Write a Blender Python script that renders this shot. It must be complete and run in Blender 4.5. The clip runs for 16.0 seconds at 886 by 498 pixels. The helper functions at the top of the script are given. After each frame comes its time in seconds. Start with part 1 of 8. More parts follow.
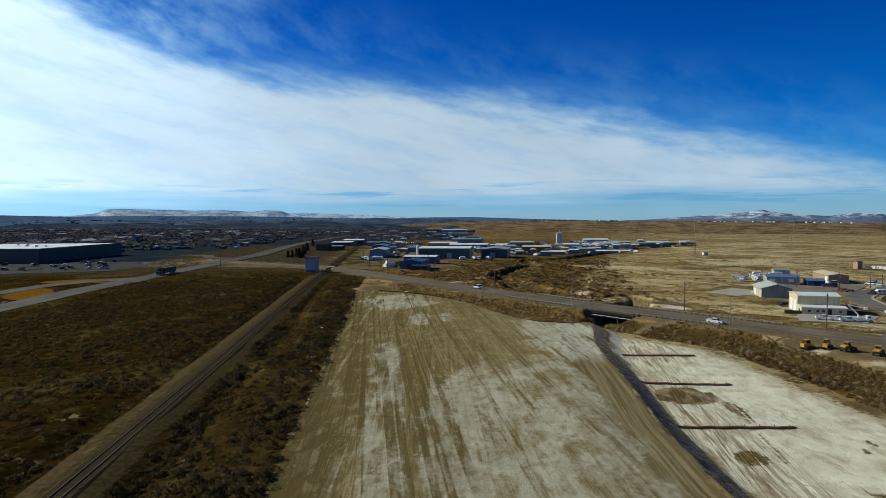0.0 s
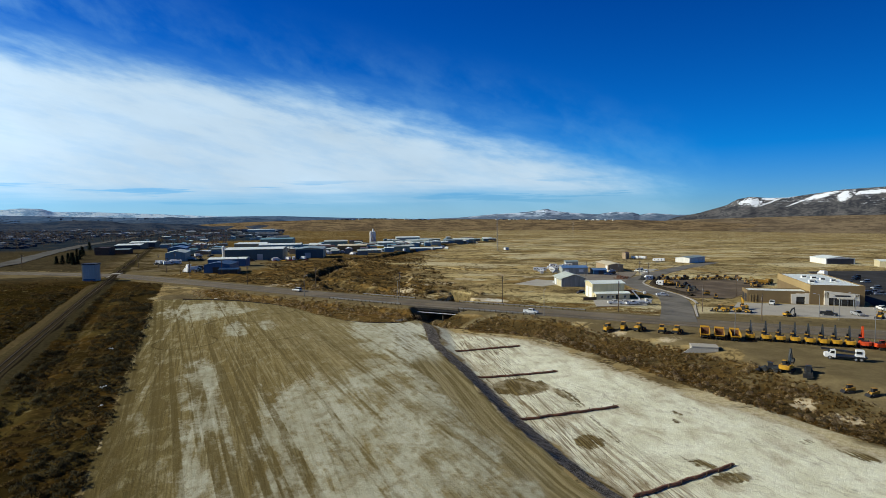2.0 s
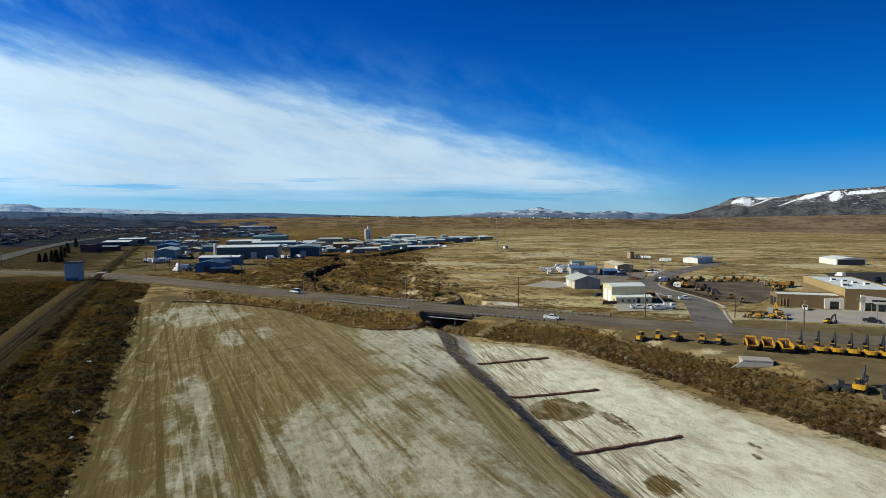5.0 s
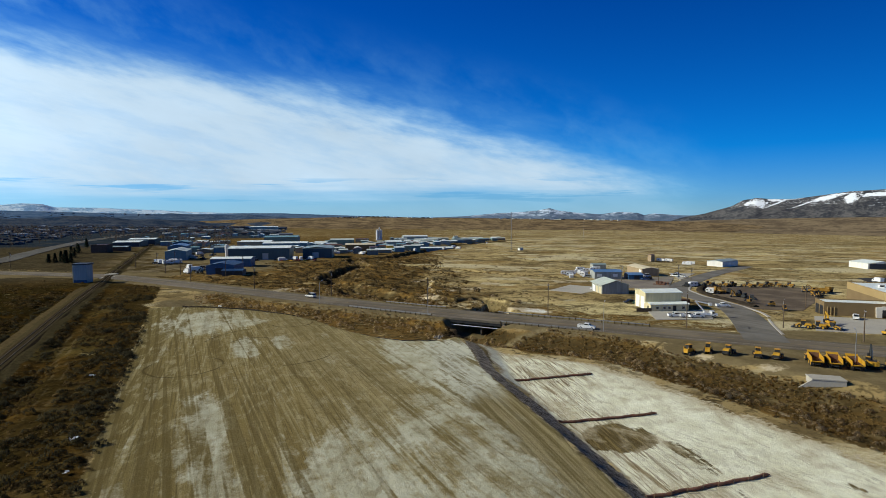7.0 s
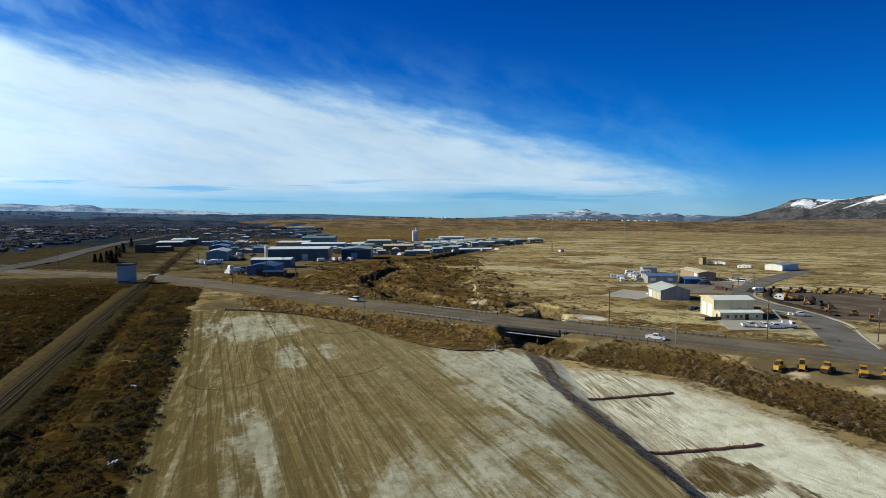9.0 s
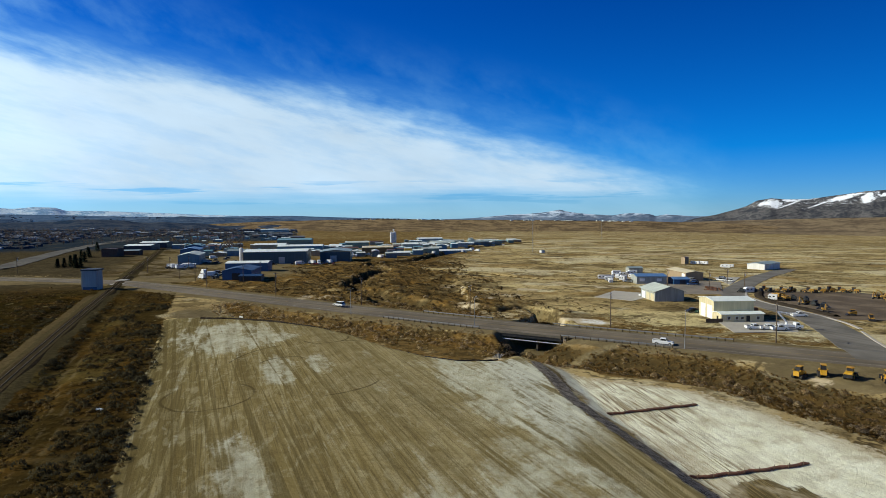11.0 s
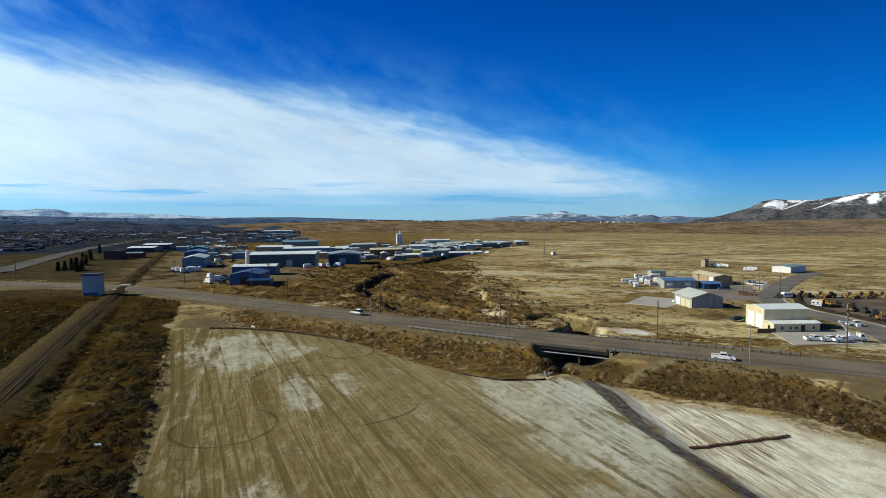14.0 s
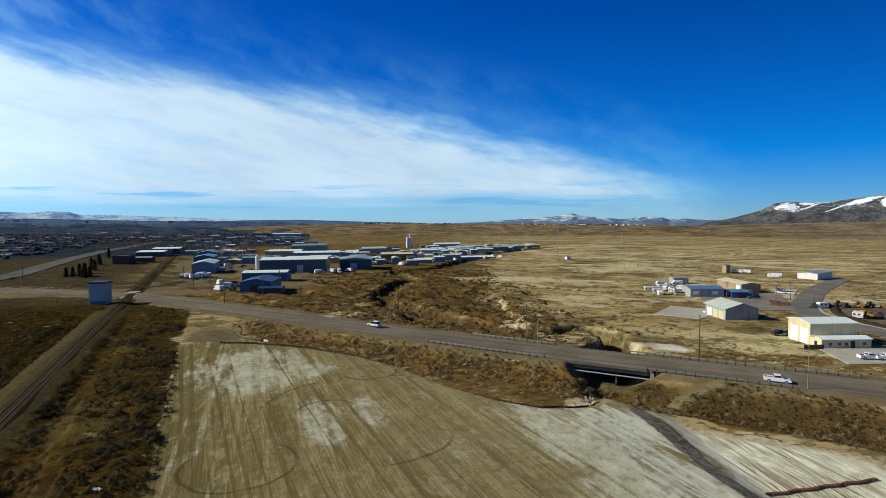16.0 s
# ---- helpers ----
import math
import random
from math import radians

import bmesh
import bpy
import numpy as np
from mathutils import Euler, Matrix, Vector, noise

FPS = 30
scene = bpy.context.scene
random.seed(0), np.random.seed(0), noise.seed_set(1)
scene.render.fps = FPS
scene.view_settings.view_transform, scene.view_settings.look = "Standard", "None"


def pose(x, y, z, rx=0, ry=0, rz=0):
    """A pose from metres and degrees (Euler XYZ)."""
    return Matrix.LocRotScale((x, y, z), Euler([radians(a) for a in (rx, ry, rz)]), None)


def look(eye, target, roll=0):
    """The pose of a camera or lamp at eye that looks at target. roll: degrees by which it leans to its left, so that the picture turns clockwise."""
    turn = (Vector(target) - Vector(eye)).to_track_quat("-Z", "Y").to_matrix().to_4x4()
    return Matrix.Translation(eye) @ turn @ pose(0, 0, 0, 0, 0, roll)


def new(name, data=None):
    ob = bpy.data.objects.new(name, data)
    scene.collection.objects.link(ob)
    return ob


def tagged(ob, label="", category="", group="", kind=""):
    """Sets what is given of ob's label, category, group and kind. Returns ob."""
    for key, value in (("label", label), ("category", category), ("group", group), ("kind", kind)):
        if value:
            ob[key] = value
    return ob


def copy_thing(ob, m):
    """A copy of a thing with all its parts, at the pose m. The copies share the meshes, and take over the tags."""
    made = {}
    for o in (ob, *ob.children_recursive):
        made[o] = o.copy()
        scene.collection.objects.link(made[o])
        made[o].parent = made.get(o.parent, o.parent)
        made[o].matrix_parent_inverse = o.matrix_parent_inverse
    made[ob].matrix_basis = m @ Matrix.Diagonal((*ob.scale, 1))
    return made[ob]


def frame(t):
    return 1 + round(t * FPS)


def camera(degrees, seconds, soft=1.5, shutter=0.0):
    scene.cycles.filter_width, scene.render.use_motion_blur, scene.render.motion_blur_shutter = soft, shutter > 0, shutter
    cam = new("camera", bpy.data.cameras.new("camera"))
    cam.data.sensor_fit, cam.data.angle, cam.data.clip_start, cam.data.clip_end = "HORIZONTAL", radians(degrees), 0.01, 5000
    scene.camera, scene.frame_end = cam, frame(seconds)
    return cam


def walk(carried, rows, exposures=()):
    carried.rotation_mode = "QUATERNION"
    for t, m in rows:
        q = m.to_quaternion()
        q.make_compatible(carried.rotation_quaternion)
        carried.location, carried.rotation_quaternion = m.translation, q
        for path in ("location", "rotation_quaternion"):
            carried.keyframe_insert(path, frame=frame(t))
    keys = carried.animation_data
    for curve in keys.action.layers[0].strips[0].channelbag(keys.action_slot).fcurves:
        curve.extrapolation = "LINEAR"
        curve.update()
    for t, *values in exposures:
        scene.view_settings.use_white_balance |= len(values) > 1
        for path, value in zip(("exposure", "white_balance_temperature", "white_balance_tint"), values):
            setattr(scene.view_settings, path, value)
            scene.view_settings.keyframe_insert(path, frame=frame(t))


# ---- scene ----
cam = camera(78.1, 16.0, soft=0.45)
PATH = [
    (0, (3.626, 3.219, 36.305), (3.814, 5.206, 36.187), -0.6),
    (0.5, (2.756, 5.064, 36.265), (3.143, 7.023, 36.143), -0.6),
    (1, (1.798, 7.158, 36.182), (2.437, 9.049, 36.058), -0.6),
    (1.5, (1.096, 9.458, 36.058), (1.857, 11.303, 35.931), -0.7),
    (2, (0.633, 11.857, 35.926), (1.479, 13.665, 35.796), -0.7),
    (2.5, (0.302, 14.344, 35.806), (1.212, 16.12, 35.673), -0.7),
    (3, (0.255, 16.904, 35.714), (1.217, 18.653, 35.58), -0.7),
    (3.5, (0.429, 19.567, 35.656), (1.413, 21.303, 35.52), -0.7),
    (4, (0.652, 22.431, 35.649), (1.589, 24.193, 35.512), -0.6),
    (6.5, (0.966, 37.739, 35.849), (1.818, 39.543, 35.711), -0.3),
    (7, (0.872, 40.805, 35.827), (1.714, 42.614, 35.692), -0.2),
    (7.5, (0.661, 43.979, 35.773), (1.445, 45.814, 35.638), -0.2),
    (8, (0.361, 47.074, 35.723), (1.095, 48.93, 35.589), -0.1),
    (8.5, (0.052, 49.985, 35.698), (0.765, 51.849, 35.566), -0.1),
    (9, (-0.272, 52.8, 35.682), (0.459, 54.657, 35.55), -0.2),
    (9.2, (-0.391, 53.911, 35.679), (0.369, 55.756, 35.548), -0.2),
    (11.5, (-1.935, 66.441, 35.131), (-1.118, 68.262, 35.004), -0.4),
    (12, (-2.305, 69.065, 35.099), (-1.487, 70.885, 34.974), -0.3),
    (12.5, (-2.598, 71.659, 35.099), (-1.782, 73.481, 34.977), -0.4),
    (13, (-2.831, 74.217, 35.1), (-2.017, 76.04, 34.979), -0.5),
    (13.5, (-3.061, 76.751, 35.136), (-2.25, 78.575, 35.013), -0.5),
    (14, (-3.277, 79.286, 35.292), (-2.469, 81.111, 35.169), -0.5),
    (14.5, (-3.49, 81.805, 35.589), (-2.685, 83.632, 35.467), -0.5),
    (15, (-3.667, 84.351, 36.038), (-2.866, 86.18, 35.916), -0.5),
    (15.5, (-3.741, 86.993, 36.518), (-2.948, 88.825, 36.399), -0.5),
    (16, (-3.593, 89.709, 36.867), (-2.81, 91.546, 36.753), -0.5),
]
# the clip starts a little darker
EXPOSURES = [(0, -0.29), (0.5, -0.23), (1.5, -0.09), (2.5, -0.06), (8.5, -0.05), (11.5, 0.03), (16, 0.03)]
walk(cam, [(t, look(eye, target, roll)) for t, eye, target, roll in PATH], EXPOSURES)

SKY_STRENGTH, SUN_POWER, SUN_COLOUR = 0.088, 4.9, (1.0, 0.965, 0.79)
SKY_LOW, SKY_MID, SKY_HIGH, SKY_TOP = (0.40, 0.80, 1.40, 1), (0.02, 0.67, 1.50, 1), (0.002, 0.455, 1.32, 1), (0.14, 0.22, 0.40, 1)
CLOUD_BASE, CLOUD_GAIN = 9.2, 7.4
# ---- world, sun ----
SUN_AZ, SUN_EL = -65.0, 29.0      # degrees, azimuth from +y towards +x
world = bpy.data.worlds.new("world")
scene.world = world
world.use_nodes = True
wt = world.node_tree
wt.nodes.clear()


def wmath(op, a, b=None, c=None, clamp=False):
    n = wt.nodes.new("ShaderNodeMath")
    n.operation, n.use_clamp = op, clamp
    for i, v in enumerate((a, b, c)):
        if v is None:
            continue
        if isinstance(v, (int, float)):
            n.inputs[i].default_value = v
        else:
            wt.links.new(v, n.inputs[i])
    return n.outputs[0]


def wsmooth(v, lo, hi):
    n = wt.nodes.new("ShaderNodeMapRange")
    n.interpolation_type = "SMOOTHSTEP"
    n.inputs[1].default_value, n.inputs[2].default_value = lo, hi
    wt.links.new(v, n.inputs[0])
    return n.outputs[0]


def wnoise(u, v, su, sv, scale, detail, rough, seed=0.0):
    c = wt.nodes.new("ShaderNodeCombineXYZ")
    wt.links.new(wmath("MULTIPLY", u, su), c.inputs[0])
    wt.links.new(wmath("MULTIPLY", v, sv), c.inputs[1])
    c.inputs[2].default_value = seed
    n = wt.nodes.new("ShaderNodeTexNoise")
    n.inputs["Scale"].default_value, n.inputs["Detail"].default_value = scale, detail
    n.inputs["Roughness"].default_value = rough
    wt.links.new(c.outputs[0], n.inputs["Vector"])
    return n.outputs[0]


sky = wt.nodes.new("ShaderNodeTexSky")
sky.sky_type, sky.sun_disc = "NISHITA", False
sky.sun_elevation, sky.sun_rotation = radians(SUN_EL), radians(SUN_AZ)
sky.altitude, sky.air_density, sky.dust_density, sky.ozone_density = 1900, 1.0, 0.3, 3.0
tc = wt.nodes.new("ShaderNodeTexCoord")
sep = wt.nodes.new("ShaderNodeSeparateXYZ")
wt.links.new(tc.outputs["Generated"], sep.inputs[0])
AZ = wmath("MULTIPLY", wmath("ARCTAN2", sep.outputs[0], sep.outputs[1]), 180 / math.pi)
EL = wmath("MULTIPLY", wmath("ARCSINE", sep.outputs[2]), 180 / math.pi)
# the upper rim of the cirrus sheet drops away from the sun's side
rim_ramp = wt.nodes.new("ShaderNodeFloatCurve")
rim_curve = rim_ramp.mapping.curves[0]
RIM = ((-180, -6.0), (-130, 4.0), (-95, 16.0), (-60, 20.0), (-34, 19.5), (-24, 16.8), (-16, 14.8), (2, 13.4), (23, 9.8), (36, 6.6), (46, 3.0), (56, -1.0), (90, -6.0), (180, -6.0))
rim_curve.points[0].location = (0.0, (RIM[0][1] + 10) / 40)
rim_curve.points[1].location = (1.0, (RIM[-1][1] + 10) / 40)
for az, el in RIM[1:-1]:
    rim_curve.points.new((az + 180) / 360, (el + 10) / 40)
rim_ramp.mapping.update()
wt.links.new(wmath("DIVIDE", wmath("ADD", AZ, 180.0), 360.0, clamp=True), rim_ramp.inputs["Value"])
rim = wmath("SUBTRACT", wmath("MULTIPLY", rim_ramp.outputs[0], 40.0), 10.0)
# fibres lean along the rim
ct, st_ = math.cos(radians(-11)), math.sin(radians(-11))
U = wmath("ADD", wmath("MULTIPLY", AZ, ct), wmath("MULTIPLY", EL, st_))
V = wmath("SUBTRACT", wmath("MULTIPLY", EL, ct), wmath("MULTIPLY", AZ, st_))
ct2, st2_ = math.cos(radians(-24)), math.sin(radians(-24))
U2 = wmath("ADD", wmath("MULTIPLY", AZ, ct2), wmath("MULTIPLY", EL, st2_))
V2 = wmath("SUBTRACT", wmath("MULTIPLY", EL, ct2), wmath("MULTIPLY", AZ, st2_))
big = wnoise(U, V, 0.07, 0.16, 1.0, 5, 0.6, 3.1)
fine = wnoise(U, V, 0.14, 0.60, 1.0, 6, 0.60, 7.7)
curl = wnoise(U2, V2, 0.15, 0.27, 1.0, 7, 0.60, 21.4)
low = wnoise(AZ, EL, 0.05, 0.9, 1.0, 6, 0.55, 1.3)
depth = wmath("SUBTRACT", rim, EL)
edge = wmath("ADD", depth, wmath("MULTIPLY", wmath("SUBTRACT", big, 0.5), 5.0))
edge = wmath("ADD", edge, wmath("MULTIPLY", wmath("SUBTRACT", fine, 0.5), 3.4))
sheet = wmath("MULTIPLY_ADD", wsmooth(edge, -1.0, 3.0), 0.72, wmath("MULTIPLY", wsmooth(edge, -4.0, 2.5), 0.28))
# torn veil that trails up from the rim, thicker towards the sun
veil = wmath("MULTIPLY", wsmooth(curl, 0.34, 0.78), wsmooth(wmath("ADD", depth, wmath("MULTIPLY", wsmooth(AZ, 5.0, -35.0), 11.0)), -8.5, 0.5))
veil = wmath("MULTIPLY", veil, wmath("MULTIPLY_ADD", wsmooth(AZ, -8.0, -32.0), 0.62, 0.22))
mask = wmath("MAXIMUM", wmath("MULTIPLY", sheet, 0.97), veil)
mask = wmath("MULTIPLY", mask, wmath("MULTIPLY_ADD", wsmooth(fine, 0.28, 0.58), 0.12, 0.88))
# a thinner band just over the horizon
gap = wmath("ADD", EL, wmath("MULTIPLY", wmath("SUBTRACT", low, 0.5), 3.2))
mask = wmath("MULTIPLY", mask, wmath("MULTIPLY_ADD", wsmooth(gap, 0.8, 3.3), 0.58, 0.42))
# grey-blue lens-shaped breaks low in the sheet
lens = wnoise(AZ, EL, 0.075, 1.0, 1.0, 5, 0.55, 12.6)
breaks = wmath("MULTIPLY", wsmooth(lens, 0.55, 0.64), wmath("MULTIPLY", wsmooth(EL, 0.5, 1.4), wsmooth(EL, 4.0, 2.4)))
mask = wmath("MULTIPLY", mask, wmath("MULTIPLY_ADD", breaks, -0.50, 1.0))
right_fade = wmath("SUBTRACT", 1.0, wsmooth(AZ, 46.0, 60.0))
mask = wmath("MULTIPLY", mask, right_fade, clamp=True)
# brighter towards the sun
SUNWARD = wmath("ABSOLUTE", wmath("ADD", AZ, 65.0))
near = wmath("SUBTRACT", wsmooth(SUNWARD, 66.0, 20.0), wmath("MULTIPLY", wsmooth(AZ, -95.0, -140.0), 0.9))
glow = wmath("MULTIPLY_ADD", near, CLOUD_GAIN, CLOUD_BASE)
glow = wmath("MULTIPLY", glow, wmath("MULTIPLY_ADD", big, 0.36, 0.80))
cc = wt.nodes.new("ShaderNodeCombineColor")
wt.links.new(wmath("MULTIPLY", glow, wmath("MULTIPLY_ADD", mask, 0.41, 0.33)), cc.inputs[0])
wt.links.new(wmath("MULTIPLY", glow, wmath("MULTIPLY_ADD", mask, 0.12, 0.83)), cc.inputs[1])
wt.links.new(wmath("MULTIPLY", glow, 1.13), cc.inputs[2])
# thin dry air: a deep saturated blue overhead, paler low down
deep = wt.nodes.new("ShaderNodeValToRGB")
deep.color_ramp.elements[0].position, deep.color_ramp.elements[0].color = 0.0, SKY_LOW
deep.color_ramp.elements[1].position, deep.color_ramp.elements[1].color = 1.0, SKY_TOP
for at, tone_ in ((0.12, SKY_MID), (0.40, SKY_HIGH), (0.56, SKY_HIGH)):
    deep.color_ramp.elements.new(at).color = tone_
wt.links.new(wmath("DIVIDE", EL, 50.0, clamp=True), deep.inputs[0])
tint = wt.nodes.new("ShaderNodeMix")
tint.data_type, tint.blend_type = "RGBA", "MULTIPLY"
tint.inputs[0].default_value = 1.0
wt.links.new(sky.outputs[0], tint.inputs[6])
wt.links.new(deep.outputs[0], tint.inputs[7])
# darker away from the sun
dim = wmath("MULTIPLY_ADD", wsmooth(AZ, 20.0, 90.0), -0.40, 1.0)
dimmed = wt.nodes.new("ShaderNodeVectorMath")
dimmed.operation = "SCALE"
wt.links.new(tint.outputs[2], dimmed.inputs[0])
wt.links.new(dim, dimmed.inputs["Scale"])
mixc = wt.nodes.new("ShaderNodeMix")
mixc.data_type = "RGBA"
wt.links.new(mask, mixc.inputs[0])
wt.links.new(dimmed.outputs[0], mixc.inputs[6])
wt.links.new(cc.outputs[0], mixc.inputs[7])
bg = wt.nodes.new("ShaderNodeBackground")
bg.inputs[1].default_value = SKY_STRENGTH
wt.links.new(mixc.outputs[2], bg.inputs[0])
wo = wt.nodes.new("ShaderNodeOutputWorld")
wt.links.new(bg.outputs[0], wo.inputs[0])

sun_lamp = bpy.data.lights.new("sun", "SUN")
sun_lamp.energy, sun_lamp.angle, sun_lamp.color = SUN_POWER, radians(0.53), SUN_COLOUR
sun = new("sun", sun_lamp)
sa, se = radians(SUN_AZ), radians(SUN_EL)
sun.matrix_basis = look((math.sin(sa) * math.cos(se) * 100, math.cos(sa) * math.cos(se) * 100, math.sin(se) * 100), (0, 0, 0))


# ---- materials ----
class Nodes:
    """A few short hands for building one material."""

    def __init__(self, name, rough=0.8, metal=0.0, spec=0.3):
        self.m = bpy.data.materials.new(name)
        self.m.use_nodes = True
        self.t = self.m.node_tree
        self.b = self.t.nodes["Principled BSDF"]
        self.b.inputs["Roughness"].default_value = rough
        self.b.inputs["Metallic"].default_value = metal
        self.b.inputs["Specular IOR Level"].default_value = spec
        self.co = self.t.nodes.new("ShaderNodeTexCoord").outputs["Object"]

    def put(self, socket, v):
        if isinstance(v, (int, float)):
            socket.default_value = v
        elif isinstance(v, tuple):
            socket.default_value = (*v, 1.0) if len(v) == 3 and socket.type == "RGBA" else v
        else:
            self.t.links.new(v, socket)

    def map(self, scale=(1, 1, 1), turn=0.0, vec=None):
        """Turns, then stretches: a small y scale draws streaks along the azimuth turn."""
        r = self.t.nodes.new("ShaderNodeMapping")
        r.inputs["Rotation"].default_value = (0, 0, radians(turn))
        self.t.links.new(vec or self.co, r.inputs["Vector"])
        n = self.t.nodes.new("ShaderNodeMapping")
        n.inputs["Scale"].default_value = scale
        self.t.links.new(r.outputs[0], n.inputs["Vector"])
        return n.outputs[0]

    def noise(self, scale, detail=4, rough=0.55, vec=None, warp=0.0):
        n = self.t.nodes.new("ShaderNodeTexNoise")
        n.inputs["Scale"].default_value, n.inputs["Detail"].default_value = scale, detail
        n.inputs["Roughness"].default_value, n.inputs["Distortion"].default_value = rough, warp
        self.t.links.new(vec or self.co, n.inputs["Vector"])
        return n.outputs[0]

    def wave(self, scale, vec=None, direction="X", distort=0.0):
        n = self.t.nodes.new("ShaderNodeTexWave")
        n.bands_direction = direction
        n.inputs["Scale"].default_value, n.inputs["Distortion"].default_value = scale, distort
        self.t.links.new(vec or self.co, n.inputs["Vector"])
        return n.outputs[1]

    def math(self, op, a, b=0.0, c=0.0, clamp=False):
        n = self.t.nodes.new("ShaderNodeMath")
        n.operation, n.use_clamp = op, clamp
        for i, v in enumerate((a, b, c)):
            self.put(n.inputs[i], v)
        return n.outputs[0]

    def step(self, v, lo, hi):
        n = self.t.nodes.new("ShaderNodeMapRange")
        n.interpolation_type = "SMOOTHSTEP"
        n.inputs[1].default_value, n.inputs[2].default_value = lo, hi
        self.put(n.inputs[0], v)
        return n.outputs[0]

    def mix(self, f, a, b, blend="MIX"):
        n = self.t.nodes.new("ShaderNodeMix")
        n.data_type, n.blend_type = "RGBA", blend
        self.put(n.inputs[0], f)
        self.put(n.inputs[6], a)
        self.put(n.inputs[7], b)
        return n.outputs[2]

    def attr(self, name):
        n = self.t.nodes.new("ShaderNodeAttribute")
        n.attribute_name = name
        s = self.t.nodes.new("ShaderNodeSeparateColor")
        self.t.links.new(n.outputs["Color"], s.inputs[0])
        return s.outputs[0], s.outputs[1], s.outputs[2], n.outputs["Alpha"]

    def sep(self, vec=None):
        s = self.t.nodes.new("ShaderNodeSeparateXYZ")
        self.t.links.new(vec or self.co, s.inputs[0])
        return s.outputs

    def random(self, island=False):
        n = self.t.nodes.new("ShaderNodeNewGeometry" if island else "ShaderNodeObjectInfo")
        return n.outputs["Random Per Island" if island else "Random"]

    def bump(self, h, strength=0.4, dist=0.1):
        n = self.t.nodes.new("ShaderNodeBump")
        n.inputs["Strength"].default_value, n.inputs["Distance"].default_value = strength, dist
        self.t.links.new(h, n.inputs["Height"])
        self.t.links.new(n.outputs[0], self.b.inputs["Normal"])

    def done(self, colour):
        self.put(self.b.inputs["Base Color"], colour)
        return self.m


def tone(c, f):
    return tuple(min(1.0, v * f) for v in c)


def plain(name, c, rough=0.7, metal=0.0, scale=1.5, var=0.18, spec=0.3, dust=0.0):
    """A painted or bare surface with blotches, fine grain and a little dust."""
    n = Nodes(name, rough, metal, spec)
    a = n.noise(scale * 0.35, 3)
    b = n.noise(scale * 6, 5, 0.65)
    f = n.math("MULTIPLY_ADD", b, 0.5, n.math("MULTIPLY", a, 0.5))
    col = n.mix(n.step(f, 0.3, 0.7), tone(c, 1 - var), tone(c, 1 + var))
    if dust:
        col = n.mix(n.math("MULTIPLY", n.step(a, 0.45, 0.75), dust), col, (0.30, 0.24, 0.16))
    n.bump(b, 0.12, 0.02)
    return n.done(col)


def ribbed(name, c, period=0.9, rough=0.5, var=0.12, metal=0.0, axis="X"):
    """Sheet metal cladding with upright ribs and weather streaks."""
    n = Nodes(name, rough, metal, 0.4)
    rib = n.wave(0.5 / period * 2, None, axis)
    rib2 = n.wave(0.5 / period * 2, None, "Y")
    streak = n.noise(1.0, 5, 0.6, n.map((1.2, 1.2, 0.12)))
    blot = n.noise(0.12, 3)
    col = n.mix(n.step(streak, 0.3, 0.72), tone(c, 1 - var), tone(c, 1 + var * 0.6))
    col = n.mix(n.math("MULTIPLY", n.step(blot, 0.5, 0.75), 0.35), col, tone(c, 0.8))
    n.bump(n.math("MAXIMUM", n.step(rib, 0.75, 0.95), n.step(rib2, 0.75, 0.95)), 0.35, 0.06)
    return n.done(col)


def panel_roof(name, c, period=0.6, rough=0.45, var=0.1):
    n = Nodes(name, rough, 0.0, 0.4)
    seam = n.step(n.wave(0.5 / period * 2, None, "X"), 0.86, 0.97)
    blot = n.noise(0.25, 5, 0.6)
    col = n.mix(n.step(blot, 0.3, 0.7), tone(c, 1 - var), tone(c, 1 + var))
    col = n.mix(n.math("MULTIPLY", seam, 0.25), col, tone(c, 0.6))
    n.bump(seam, 0.4, 0.05)
    return n.done(col)


def asphalt(name, c, turn, patch=0.2, spec=0.12):
    n = Nodes(name, 0.92, 0.0, spec)
    grain = n.noise(9.0, 4, 0.7)
    blot = n.noise(0.09, 5, 0.6)
    wheel = n.noise(1.0, 3, 0.5, n.map((0.42, 0.012, 1), turn))
    col = n.mix(n.step(blot, 0.3, 0.7), tone(c, 0.8), tone(c, 1.25))
    col = n.mix(n.math("MULTIPLY", n.step(wheel, 0.45, 0.62), patch * 2), col, tone(c, 0.55))
    col = n.mix(n.math("MULTIPLY", n.step(grain, 0.5, 0.75), 0.25), col, tone(c, 1.6))
    n.bump(grain, 0.15, 0.02)
    return n.done(col)


M_ASPHALT = asphalt("asphalt_highway", (0.160, 0.132, 0.094), -39.0, 0.28)
M_ASPHALT_B = asphalt("asphalt_side_road", (0.165, 0.152, 0.128), 0.0)
M_ASPHALT_C = asphalt("asphalt_bypass", (0.09, 0.081, 0.066), 0.0)
M_LOT = asphalt("asphalt_lot", (0.050, 0.049, 0.048), 0.0, 0.1, 0.04)
M_CONC = plain("concrete", (0.40, 0.375, 0.325), 0.9, 0, 0.4, 0.16, 0.1, dust=0.2)
M_YARD = plain("packed_yard", (0.125, 0.095, 0.065), 0.95, 0, 0.3, 0.3, 0.1, dust=0.3)
M_CONC_DARK = plain("concrete_weathered", (0.21, 0.18, 0.14), 0.9, 0, 0.6, 0.25, dust=0.4)
# darker concrete for the bridge's deck, kerb walls and piers
M_DARKCONC = plain("concrete_darker", (0.10, 0.086, 0.066), 0.9, 0, 0.6, 0.3, dust=0.2)
